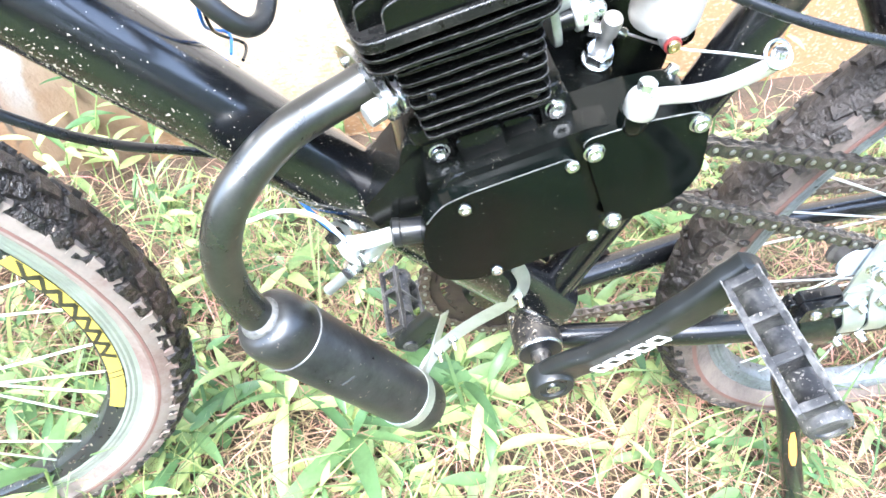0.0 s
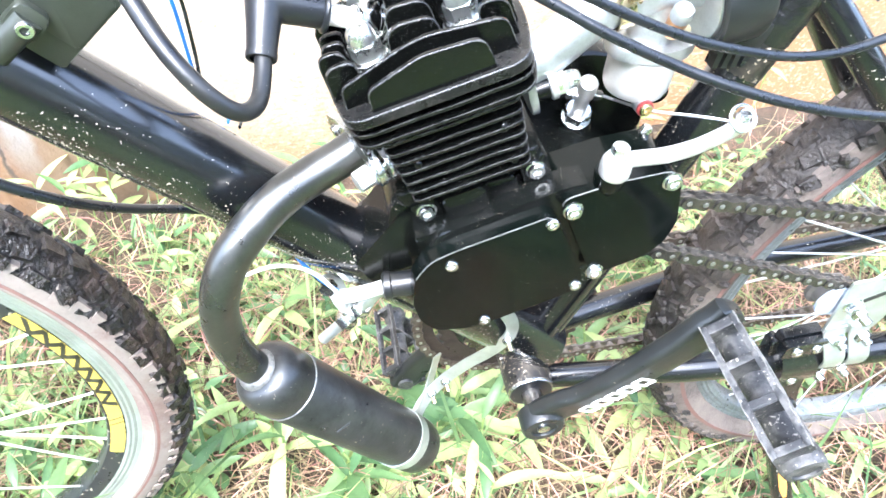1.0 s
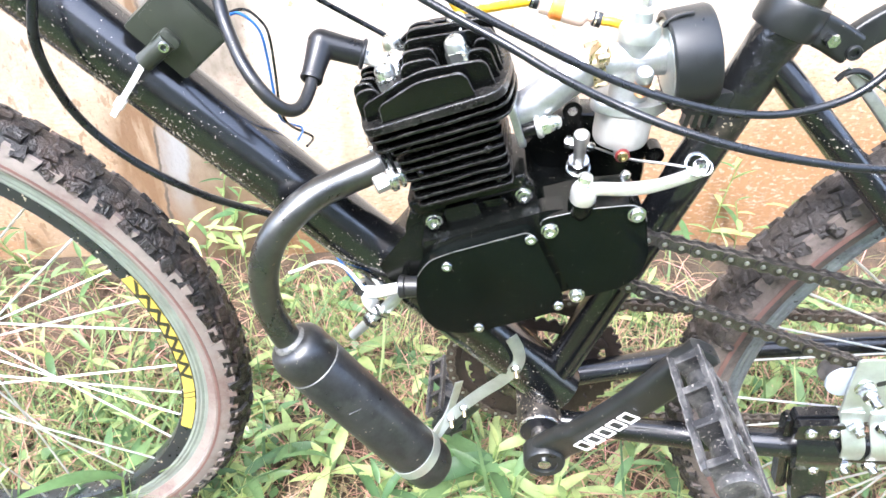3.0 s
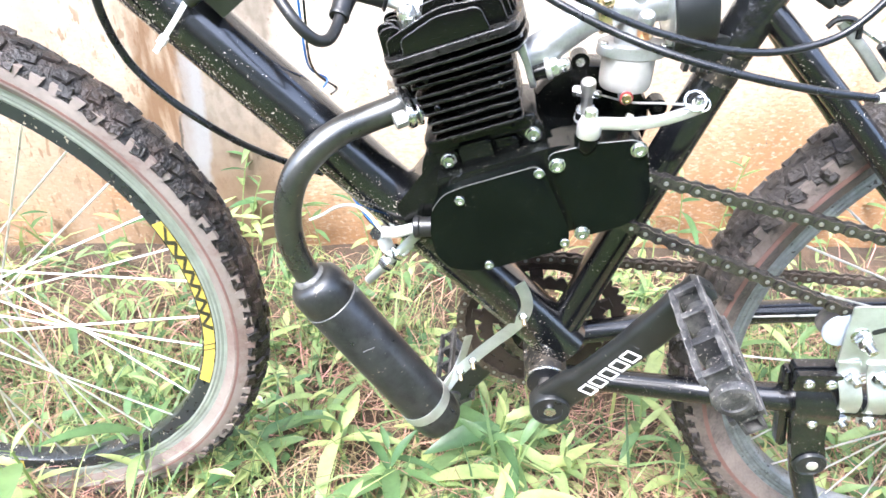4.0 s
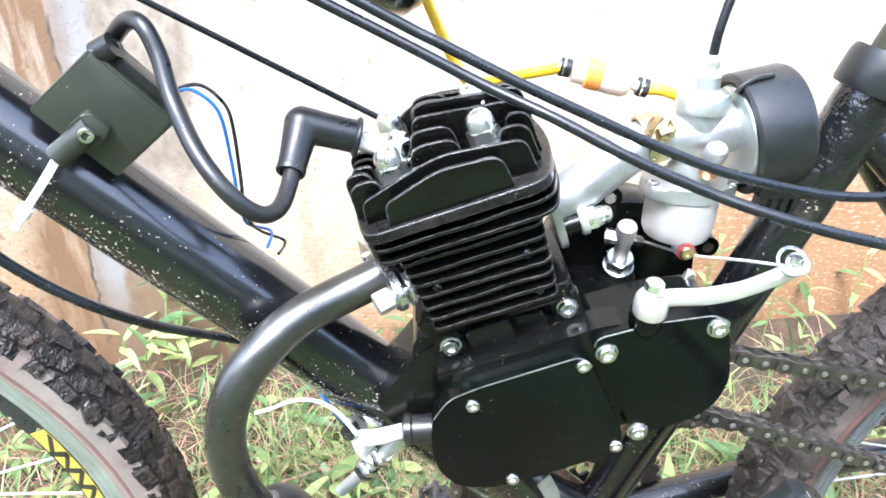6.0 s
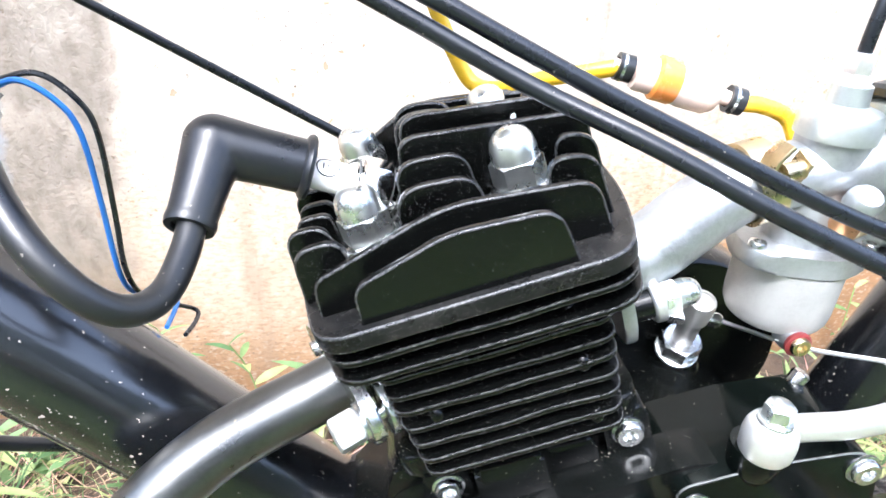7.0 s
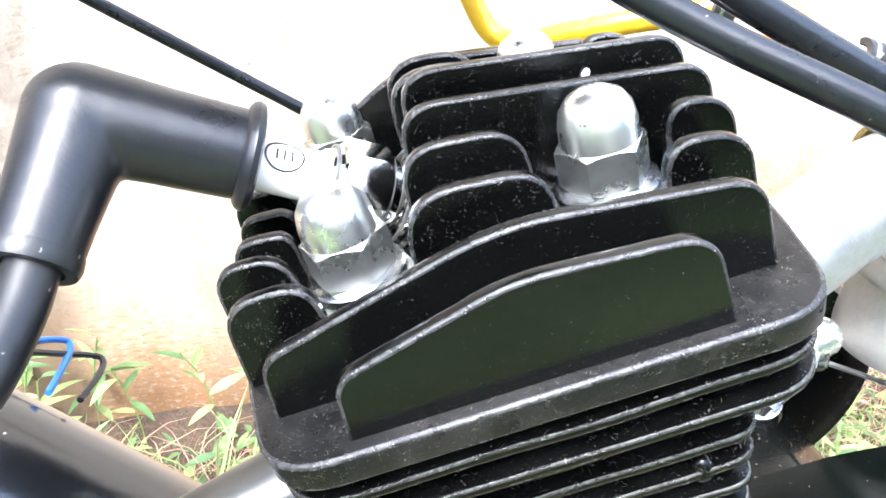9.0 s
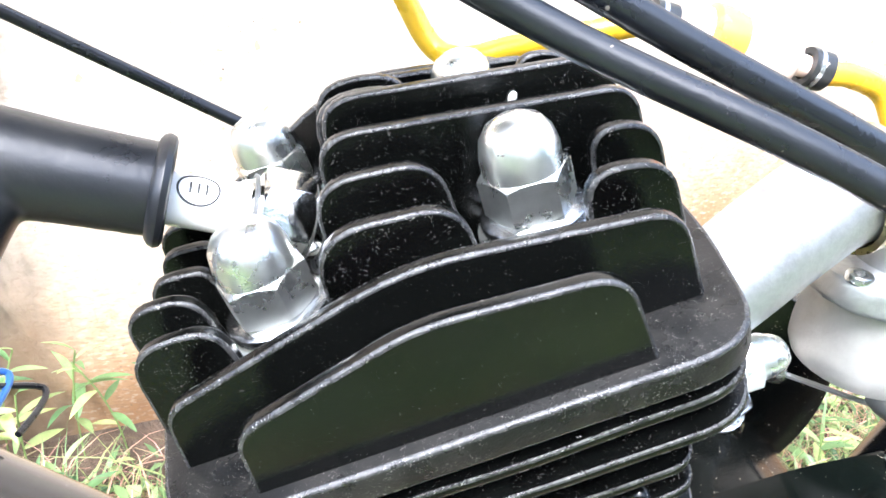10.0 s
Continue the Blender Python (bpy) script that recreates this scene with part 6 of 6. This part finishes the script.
# ---- fuel line ----
tank = thing("fuel_tank", "black fuel tank underside above the engine", "fuel tank", (-0.2, 0.01, 0.405))
part("tank_body", lathe([(0, 0), (0.030, 0.001), (0.037, 0.006), (0.040, 0.016), (0.040, 0.20), (0.036, 0.235), (0.02, 0.25), (0, 0.252)], (-0.1045, 0.014, 0.4390), (-0.90, 0.0, 0.43), 40), frame_paint, tank)
part("tank_tap", tube([(-0.198, 0.035, 0.442), (-0.204, 0.034, 0.424)], 0.0055, 12), cast_alu, tank)
part("tap_cup", tube([(-0.204, 0.034, 0.426), (-0.208, 0.033, 0.413)], 0.0050, 12), copper, tank)
part("tank_clip", bar([(-0.100, 0.012, 0.432), (-0.094, 0.012, 0.416)], 0.007, 0.0015, 0.0004, up=(0, 1, 0)), galv, tank)
whole("fuel_hose", tube([(-0.116, 0.060, 0.415), (-0.1065, 0.060, 0.394), (-0.0975, 0.058, 0.3755), (-0.0900, 0.055, 0.3645), (-0.0815, 0.050, 0.3632), (-0.0709, 0.047, 0.3668), (-0.056, 0.0415, 0.3715), (-0.0375, 0.0345, 0.3770)], 0.0032, 14, 6), hose_yellow, "translucent yellow fuel hose behind the cylinder head", "hose")
fuel_filter = thing("fuel_filter", "small orange and milky inline fuel filter", "fuel filter", (-0.014, 0.04, 0.362))
FD = Vector((0.968, -0.14, -0.21)).normalized()
FF = Vector((-0.0362, 0.0343, 0.3771))
part("filter_inlet", lathe([(0.0026, -0.004), (0.0026, 0.004), (0.0064, 0.0050), (0.0070, 0.0065), (0.0070, 0.013), (0, 0.013)], FF, FD, 20), filter_clear, fuel_filter)
part("filter_element", lathe([(0.0072, 0.0120), (0.0085, 0.0132), (0.0085, 0.0205), (0.0078, 0.0220), (0, 0.0220)], FF, FD, 24), hose_orange, fuel_filter, "orange filter band")
part("filter_shell", lathe([(0.0080, 0.0215), (0.0084, 0.0245), (0.0082, 0.0345), (0.0066, 0.0375), (0.0030, 0.0395), (0.0028, 0.052), (0, 0.052)], FF, FD, 24), filter_clear, fuel_filter)
for h in (-0.002, 0.043):
    part("hose_clip", ring([(0.0034, -0.0004), (0.0052, -0.0004), (0.0052, 0.0056), (0.0034, 0.0056)], FF + FD * h, FD, 20), plastic, fuel_filter)
    part("clip_tab", ring([(0.0050, 0.0010), (0.0055, 0.0010), (0.0055, 0.0022), (0.0050, 0.0022)], FF + FD * h, FD, 20), zinc, fuel_filter)
whole("fuel_hose", tube([FF + FD * 0.044, FF + FD * 0.050, (0.0190, 0.0265, 0.3662), (0.0300, 0.0255, 0.3620), (0.0350, 0.0210, 0.3520)], 0.0032, 14, 6), hose_yellow, "yellow fuel hose into the carburettor", "hose")

# ---- kickstand and chain tensioner on the left chainstay ----
kickstand = thing("kickstand", "black kickstand clamped to the chainstay with an orange sticker", "kickstand", (0.24, -0.06, -0.29), shift=(0.0115, 0.003, -0.0155))
part("clamp_bar", prism(rounded([(0.2060, 0.0500), (0.2490, 0.0515), (0.2440, 0.0708), (0.2425, 0.0722), (0.2068, 0.0690), (0.2052, 0.0670)], 0.0022), -0.0640, -0.0560, bevel=0.0016), frame_paint, kickstand, "black clamp bar with two screws")
part("clamp_back", prism(rounded([(0.2060, 0.0500), (0.2490, 0.0515), (0.2430, 0.0738), (0.2415, 0.0750), (0.2068, 0.0718), (0.2052, 0.0700)], 0.0022), -0.0550, -0.0450, bevel=0.0016), frame_paint, kickstand)
BELLY = [(-0.0625, 0.0520), (-0.0655, 0.0470), (-0.0690, 0.0390), (-0.0700, 0.0310), (-0.0690, 0.0220), (-0.0660, 0.0140), (-0.0645, 0.0080), (-0.0400, 0.0080), (-0.0400, 0.0520)]
belly = bmesh.new()
rows = [[belly.verts.new((x0 + 0.205 * (0.052 - z), y, z)) for y, z in BELLY] for x0 in (0.2085, 0.2098, 0.2470, 0.2482)]
for a, b in zip(rows, rows[1:]):
    for k in range(len(BELLY)):
        belly.faces.new((a[k], a[(k + 1) % len(BELLY)], b[(k + 1) % len(BELLY)], b[k]))
belly.faces.new(rows[0][::-1])
belly.faces.new(rows[-1])
part("clamp_saddle", belly, frame_paint, kickstand, angle=50)
part("side_plate", prism(rounded([(0.2015, 0.0600), (0.2085, 0.0630), (0.2180, 0.0160), (0.2300, -0.0330), (0.2290, -0.0400), (0.2210, -0.0370), (0.2130, 0.0000), (0.2075, 0.0200)], 0.003), -0.0520, -0.0400, bevel=0.0015), frame_paint, kickstand)
for x, z in ((0.2177, 0.0599), (0.2367, 0.0612)):
    part("clamp_screw", cap_screw((x, -0.0635, z), LEFT, 0.0050), zinc, kickstand, "bright cap screw")
part("stand_bracket", prism(rounded([(0.2150, 0.0240), (0.2530, 0.0255), (0.2505, 0.0130), (0.2555, -0.0120), (0.2625, -0.0300), (0.2680, -0.0460), (0.2560, -0.0620), (0.2400, -0.0560), (0.2290, -0.0290)], 0.005), -0.0645, -0.0540, bevel=0.0014), frame_paint, kickstand)
part("clamp_screw", cap_screw((0.2365, -0.0642, 0.0091), LEFT, 0.0048), zinc, kickstand, "bright cap screw")
part("stand_pivot", lathe([(0.0158, 0), (0.0158, 0.0035), (0.0148, 0.0052), (0.0128, 0.0055), (0.0122, 0.0048), (0.0060, 0.0048), (0.0056, 0.0055), (0, 0.0055)], (0.2528, -0.0625, -0.0480), LEFT, 30), plastic, kickstand)
part("pivot_rivet", lathe([(0.0056, 0), (0.0052, 0.0012), (0.003, 0.0018), (0, 0.002)], (0.2540, -0.0678, -0.0470), LEFT, 20), white_alu, kickstand, "pale round rivet")
part("stand_leg", bar([(0.2440, -0.054, -0.036), (0.2530, -0.062, -0.070), (0.264, -0.080, -0.100), (0.280, -0.100, -0.150), (0.303, -0.125, -0.215), (0.318, -0.145, -0.281)], 0.022, 0.016, 0.007, up=(0, 1, 0), steps=4), frame_paint, kickstand)
sticker = part("stand_sticker", bar([(0.2680, -0.0925, -0.1135), (0.2725, -0.0985, -0.1290), (0.2800, -0.1075, -0.1530), (0.2860, -0.1140, -0.1690)], 0.0125, 0.0020, 0.0009, up=(0, 1, 0), sizes=[(0.45, 1), (1, 1), (1, 1), (0.45, 1)]), print_white, kickstand, "white rim of an orange sticker")
part("sticker_print", bar([(0.2695, -0.0955, -0.1175), (0.2735, -0.1005, -0.1310), (0.2800, -0.1087, -0.1520), (0.2845, -0.1137, -0.1645)], 0.0088, 0.0018, 0.0008, up=(0, 1, 0), sizes=[(0.45, 1), (1, 1), (1, 1), (0.45, 1)]), reflector, sticker, "orange print")
tensioner = thing("chain_tensioner", "galvanised chain tensioner with pale roller on the chainstay", "chain tensioner", (0.27, -0.05, -0.005), shift=(0.004, 0.005, -0.005))
part("tensioner_plate", prism(rounded([(0.2372, 0.1345), (0.2885, 0.1388), (0.2985, 0.0800), (0.2950, 0.0620), (0.2520, 0.0600), (0.2452, 0.0660), (0.2440, 0.0760)], 0.0030), -0.0600, -0.0578, bevel=0.0005), galv, tensioner, "bright galvanised plate with a slot")
# dark strip on the plate's face gives the shade inside the slot
slot = Matrix(((0.90, -0.43, 0, 0.2600), (0, 0, 1, -0.0604), (0.43, 0.90, 0, 0.1080), (0, 0, 0, 1)))
part("plate_slot", prism(rounded([(0.0, -0.0028), (0.030, -0.0028), (0.030, 0.0028), (0.0, 0.0028)], 0.0026), 0.0, 0.0006, slot), plastic, tensioner)
roller = part("roller", lathe([(0.0150, 0.0), (0.0168, 0.0006), (0.0172, 0.003), (0.0150, 0.0046), (0.0128, 0.005), (0, 0.005)], (0.2410, -0.0550, 0.1035), (0, 1, 0), 36), material("pale_nylon_roller", (0.36, 0.41, 0.47), 0.4, 0, 0.15, 60, 0.05, 500), tensioner, "pale nylon chain roller")
part("roller_drum", lathe([(0.0132, 0.005), (0.0128, 0.009), (0.0132, 0.013), (0.0172, 0.0146), (0.0172, 0.0178), (0.0150, 0.0190), (0, 0.019)], (0.2410, -0.0550, 0.1035), (0, 1, 0), 36), material("greasy_roller_drum", (0.13, 0.12, 0.115), 0.45, 0.0, 0.3, 90, 0.1, 500), roller)
part("roller_washer", lathe([(0.0085, 0), (0.0085, 0.0012), (0.0078, 0.0016), (0, 0.0016)], (0.2525, -0.0600, 0.1040), LEFT, 24), zinc, tensioner)
BD = Vector((0.22, -0.96, -0.16)).normalized()
part("roller_nut", hexagon(Vector((0.2525, -0.0605, 0.1040)), BD, 0.0128, 0, 0.0065), zinc, tensioner)
part("roller_nut", hexagon(Vector((0.2545, -0.0665, 0.1020)), BD, 0.0118, 0, 0.0045, phase=0.7), zinc, tensioner)
part("roller_bolt", tube([(0.2525, -0.060, 0.1040), (0.2570, -0.0780, 0.1005)], 0.0042, 12), zinc, tensioner)
for k, dx in enumerate((0.0, 0.0246)):
    strap = part("saddle_strap", sweep(smooth_path([(0.2540 + dx, -0.0612, 0.0745), (0.2560 + dx, -0.0622, 0.0640), (0.2585 + dx, -0.0690, 0.0520), (0.2620 + dx, -0.0735, 0.0390), (0.2655 + dx, -0.0700, 0.0230), (0.2680 + dx, -0.0620, 0.0120), (0.2705 + dx, -0.0610, 0.0000)], 4), box_section(0.0180, 0.0022, 0.0006), up=(-0.10, -1, 0)), galv, tensioner, "galvanised saddle strap")
    for x, y, z in ((0.2578 + dx * 0.95, -0.0640, 0.0615 + 0.002 * k), (0.2665 + dx, -0.0625, 0.0060 + 0.002 * k)):
        part("saddle_nut", hexagon(Vector((x, y, z)), BD, 0.0122, 0, 0.0060, phase=0.3 + 0.5 * k), zinc, strap)
        part("saddle_bolt", tube([Vector((x, y, z)), Vector((x, y, z)) + BD * 0.0115], 0.0038, 12), zinc, strap)


# ---- ground cover ----
def blade_mesh(name, count, place, length, width, lean, mat, label, category, seed, lift=0.0):
    """Many thin blades in one mesh."""
    rnd = random.Random(seed)
    verts, faces = [], []
    for _ in range(count):
        x, y = place(rnd)
        ln, w = rnd.uniform(*length), rnd.uniform(*width)
        a, tip = rnd.uniform(0, 2 * math.pi), rnd.uniform(*lean)
        d, s = Vector((math.cos(a), math.sin(a), 0)), Vector((-math.sin(a), math.cos(a), 0))
        tw = rnd.uniform(-0.6, 0.6)
        side_way, bend = s.copy(), rnd.gauss(0, 0.22)
        s = s * math.cos(tw) + Vector((0, 0, math.sin(tw)))
        z0 = rnd.uniform(0, lift)
        n = len(verts)
        for k, f in enumerate((1.0, 0.85, 0.55)):
            t = k / 3
            c = Vector((x, y, z0)) + side_way * (bend * ln * t * t) + d * (ln * t * math.sin(tip * (0.4 + 0.6 * t))) + Vector((0, 0, ln * t * math.cos(tip * (0.4 + 0.6 * t))))
            verts += [tuple(c - s * w * f), tuple(c + s * w * f)]
        c = Vector((x, y, z0)) + side_way * (bend * ln) + d * ln * math.sin(tip) + Vector((0, 0, ln * math.cos(tip)))
        verts.append(tuple(c))
        faces += [(n, n + 1, n + 3, n + 2), (n + 2, n + 3, n + 5, n + 4), (n + 4, n + 5, n + 6)]
    me = bpy.data.meshes.new(name)
    me.from_pydata(verts, [], faces)
    finish(me, mat, 180)
    return tagged(new(name, me), label, category, kind="stuff")


def near(rnd):
    while True:
        x, y = rnd.uniform(-1.5, 1.3), rnd.uniform(-0.9, 0.72)
        gap = WALL_Y + x * math.tan(radians(WALL_TURN)) - y
        if gap > 0.09 + 0.30 * rnd.random() ** 2 and abs(x + 0.1) < 0.95 + 0.45 * rnd.random() and y > -0.9 + 0.25 * rnd.random():
            return x, y


def wider(rnd):
    x, y = rnd.gauss(0, 1.9), -0.70 + 0.16 * rnd.random() - 3.4 * rnd.random() ** 1.5
    return x, y


def patchy(cut, freq, off):
    def f(rnd):
        while True:
            x, y = near(rnd)
            if noise.noise((x * freq, y * freq, off)) > cut + rnd.uniform(-0.15, 0.15):
                return x, y
    return f


blade_mesh("straw_litter", 14000, patchy(-0.25, 3.5, 5.0), (0.03, 0.15), (0.0006, 0.0014), (1.35, 1.62), straw, "dry brown grass stalks lying on soil", "straw", 11, 0.03)
blade_mesh("straw_litter", 5000, near, (0.04, 0.17), (0.0005, 0.0012), (1.25, 1.60), old_straw, "old reddish brown grass stalks on the soil", "straw", 17, 0.04)
blade_mesh("grass", 8000, patchy(0.05, 4.0, 1.0), (0.04, 0.13), (0.0009, 0.0022), (0.2, 1.3), grass_green, "fresh green grass blades", "grass", 12)
blade_mesh("grass", 1900, near, (0.08, 0.22), (0.0012, 0.0034), (0.15, 1.2), grass_green, "tall thin green grass blades", "grass", 13)
blade_mesh("grass", 24000, wider, (0.05, 0.16), (0.0025, 0.006), (0.2, 1.2), grass_green, "green grass spreading before the bicycle", "grass", 14)


def beside(rnd):
    """The strip along the wall at both ends of the bicycle."""
    while True:
        x, y = rnd.choice((-1, 1)) * (0.95 + 3.6 * rnd.random() ** 1.3), rnd.uniform(-0.9, 1.0)
        if y < WALL_Y - 0.03 + x * math.tan(radians(WALL_TURN)):
            return x, y


blade_mesh("grass", 5000, beside, (0.05, 0.16), (0.002, 0.005), (0.2, 1.2), grass_green, "green grass along the foot of the wall", "grass", 15)
blade_mesh("straw_litter", 5000, beside, (0.06, 0.2), (0.001, 0.002), (1.35, 1.62), straw, "dry brown grass stalks along the wall", "straw", 16, 0.03)


def leaf_carpet(count, place, seed, label, size=(0.5, 1.2), lift=0.05):
    """Low weeds as one mesh: many small pointed leaves at all turns."""
    rnd = random.Random(seed)
    verts, faces = [], []
    for _ in range(count):
        x, y = place(rnd)
        for _ in range(rnd.randint(2, 4)):
            ln, w = 0.05 * rnd.uniform(*size), 0.0085 * rnd.uniform(*size)
            m = Matrix.Translation((x + rnd.gauss(0, 0.01), y + rnd.gauss(0, 0.01), rnd.uniform(0.008, lift))) @ Euler((rnd.uniform(-0.5, 0.5), rnd.uniform(-0.8, 0.35), rnd.uniform(0, 6.28))).to_matrix().to_4x4()
            n = len(verts)
            for t, f in ((0.0, 0.15), (0.18, 0.8), (0.42, 1.0), (0.72, 0.62)):
                z = -0.3 * t * t * ln
                verts += [tuple(m @ Vector((ln * t, -w * f, z + 0.3 * w * f))), tuple(m @ Vector((ln * t, 0, z))), tuple(m @ Vector((ln * t, w * f, z + 0.3 * w * f)))]
            verts.append(tuple(m @ Vector((ln, 0, -0.3 * ln))))
            for k in range(3):
                for j in (0, 1):
                    a = n + 3 * k + j
                    faces.append((a, a + 1, a + 4, a + 3))
            faces += [(n + 9, n + 10, n + 12), (n + 10, n + 11, n + 12)]
    me = bpy.data.meshes.new("ground_weed")
    me.from_pydata(verts, [], faces)
    finish(me, leaf_green, 180)
    return tagged(new("ground_weed", me), label, "weeds", kind="stuff")


leaf_carpet(2600, patchy(0.0, 4.5, 9.0), 31, "low green weeds with small pointed leaves", (0.4, 1.0))
leaf_carpet(9000, wider, 32, "low green weeds in front of the bicycle", (1.0, 2.2), 0.08)


def leaf_mesh(length, width, droop, fold, seed):
    """A pointed leaf along x with a folded midrib."""
    bm = bmesh.new()
    n = 7
    rows = []
    for k in range(n + 1):
        t = k / n
        w = width * math.sin(math.pi * min(1, t * 0.93 + 0.05)) ** 0.85 * (1 - 0.35 * t) if k < n else 0
        z = -droop * t * t * length
        c = Vector((length * t, 0.02 * length * math.sin(3 * t + seed), z))
        if k == n:
            rows.append([bm.verts.new(c)])
        else:
            rows.append([bm.verts.new(c + Vector((0, -w, fold * w))), bm.verts.new(c), bm.verts.new(c + Vector((0, w, fold * w)))])
    for a, b in zip(rows, rows[1:]):
        if len(b) == 1:
            bm.faces.new((a[0], a[1], b[0]))
            bm.faces.new((a[1], a[2], b[0]))
        else:
            bm.faces.new((a[0], a[1], b[1], b[0]))
            bm.faces.new((a[1], a[2], b[2], b[1]))
    return mesh_of("leaf", bm, leaf_green, 180)


LEAVES = [leaf_mesh(0.055, 0.0070, 0.25, 0.45, 0), leaf_mesh(0.070, 0.0082, 0.45, 0.4, 1), leaf_mesh(0.045, 0.0072, 0.15, 0.5, 2), leaf_mesh(0.085, 0.0095, 0.5, 0.35, 3), leaf_mesh(0.060, 0.0095, 0.3, 0.4, 4)]


def build_weed(x, y, height, leaves, rnd, size=1.0, label="leafy green weed with pointed leaves on the soil"):
    """An upright weed: a bent stem with alternate pointed leaves."""
    ob = thing("weed", label, "weed", (x, y, 0), "weeds", leaning=False)
    a = rnd.uniform(0, 6.28)
    lean = rnd.uniform(0.05, 0.35) * height
    top = Vector((lean * math.cos(a), lean * math.sin(a), height))
    path = [Vector((0, 0, -0.01)), Vector((top.x * 0.15, top.y * 0.15, height * 0.35)), Vector((top.x * 0.5, top.y * 0.5, height * 0.72)), top]
    pts = smooth_path([p + Vector((x, y, 0)) for p in path], 3)
    part("stem", tube(pts, 0.0013 * size, 6), stem_green, ob)
    for k in range(leaves):
        t = 0.25 + 0.75 * (k + 1) / leaves
        i = min(len(pts) - 1, int(t * (len(pts) - 1)))
        at = pts[i] - Vector((x, y, 0))
        yaw = a + k * 2.4 + rnd.uniform(-0.5, 0.5)
        pitch = rnd.uniform(-0.75, 0.1) if k < leaves - 1 else rnd.uniform(-1.1, -0.4)
        s = size * rnd.uniform(0.7, 1.25) * (0.75 if k == leaves - 1 else 1.0)
        lf = new("leaf", LEAVES[rnd.randrange(5)])
        lf.parent = ob
        lf.matrix_basis = Matrix.Translation(at) @ Matrix.Rotation(yaw, 4, "Z") @ Matrix.Rotation(pitch, 4, "Y") @ Matrix.Rotation(rnd.uniform(-0.4, 0.4), 4, "X") @ Matrix.Scale(s, 4)
    return ob


def wall_y(x):
    return WALL_Y + x * math.tan(radians(WALL_TURN))


rnd = random.Random(21)
# tall weeds against the wall
for x, d, h, n in ((-0.57, 0.04, 0.26, 9), (-0.55, 0.05, 0.18, 8), (-0.60, 0.06, 0.12, 7), (-0.46, 0.05, 0.20, 8), (-0.40, 0.06, 0.16, 7), (-0.52, 0.07, 0.13, 6), (-0.30, 0.06, 0.17, 7), (-0.22, 0.08, 0.11, 6), (-0.14, 0.05, 0.13, 6), (-0.62, 0.06, 0.12, 6), (-0.80, 0.05, 0.10, 5), (-0.95, 0.07, 0.14, 6), (0.34, 0.05, 0.20, 8), (0.41, 0.07, 0.24, 8), (0.48, 0.06, 0.15, 7), (0.56, 0.08, 0.16, 7), (0.66, 0.06, 0.13, 6), (0.76, 0.05, 0.17, 6), (0.26, 0.07, 0.12, 6), (0.16, 0.06, 0.10, 5), (0.05, 0.07, 0.09, 5)):
    build_weed(x, wall_y(x) - d, h, n, rnd, 0.95, "leafy weed growing at the foot of the wall")
for k in range(125):
    while True:
        x, y = rnd.uniform(-1.05, 0.85), rnd.uniform(-0.42, 0.56)
        if y < wall_y(x) - 0.08 and not (-0.02 < y < 0.07 and (x < -0.45 or x > 0.2)):
            break
    build_weed(x, y, rnd.uniform(0.04, 0.11), rnd.randint(4, 7), rnd, rnd.uniform(0.6, 1.05))
# broad weeds standing singly about the wheels and cranks
for x, y, h, n, s in ((-0.069, 0.19, 0.10, 7, 1.35), (-0.032, 0.10, 0.09, 6, 1.45), (-0.262, 0.115, 0.08, 7, 1.5), (-0.343, 0.07, 0.09, 6, 1.3), (0.058, 0.06, 0.08, 6, 1.2), (0.17, 0.15, 0.10, 7, 1.4), (-0.507, 0.05, 0.09, 6, 1.3), (-0.506, 0.165, 0.08, 6, 1.2), (0.202, 0.065, 0.08, 6, 1.2), (0.431, 0.13, 0.09, 6, 1.2), (-0.158, 0.04, 0.08, 6, 1.3), (-0.236, 0.29, 0.09, 7, 1.3)):
    build_weed(x, y, h, n, rnd, s * 0.8, "broad-leaved green weed below the bicycle")
# larger weeds below the muffler and cranks
for x, y, h, n, s in ((-0.20, -0.10, 0.10, 6, 1.1), (-0.12, -0.16, 0.09, 6, 1.1), (-0.03, -0.05, 0.12, 7, 1.1), (0.02, -0.14, 0.10, 6, 1.1), (0.10, -0.20, 0.11, 6, 1.2), (-0.30, -0.16, 0.12, 6, 1.2), (-0.44, -0.12, 0.14, 6, 1.2), (-0.52, -0.16, 0.13, 5, 1.2), (0.16, -0.06, 0.09, 6, 1.1), (0.20, -0.24, 0.10, 6, 1.1), (-0.06, 0.08, 0.10, 6, 1.2), (0.05, 0.06, 0.09, 6, 1.1)):
    build_weed(x, y, h, n, rnd, s * 0.8, "broad-leaved green weed below the bicycle")
# broad clumps that show between the wheel, the muffler and the cranks
for x, y, h, n, s in ((-0.249, 0.08, 0.09, 8, 1.2), (-0.300, 0.10, 0.08, 6, 1.0), (-0.485, 0.00, 0.12, 5, 1.35), (-0.610, -0.03, 0.12, 5, 1.4), (-0.040, 0.08, 0.11, 7, 1.4), (-0.012, 0.04, 0.10, 6, 1.3), (0.025, 0.06, 0.08, 6, 1.1), (-0.175, 0.03, 0.08, 7, 1.15)):
    build_weed(x, y, h, n, rnd, s, "broad-leaved green weed below the bicycle")
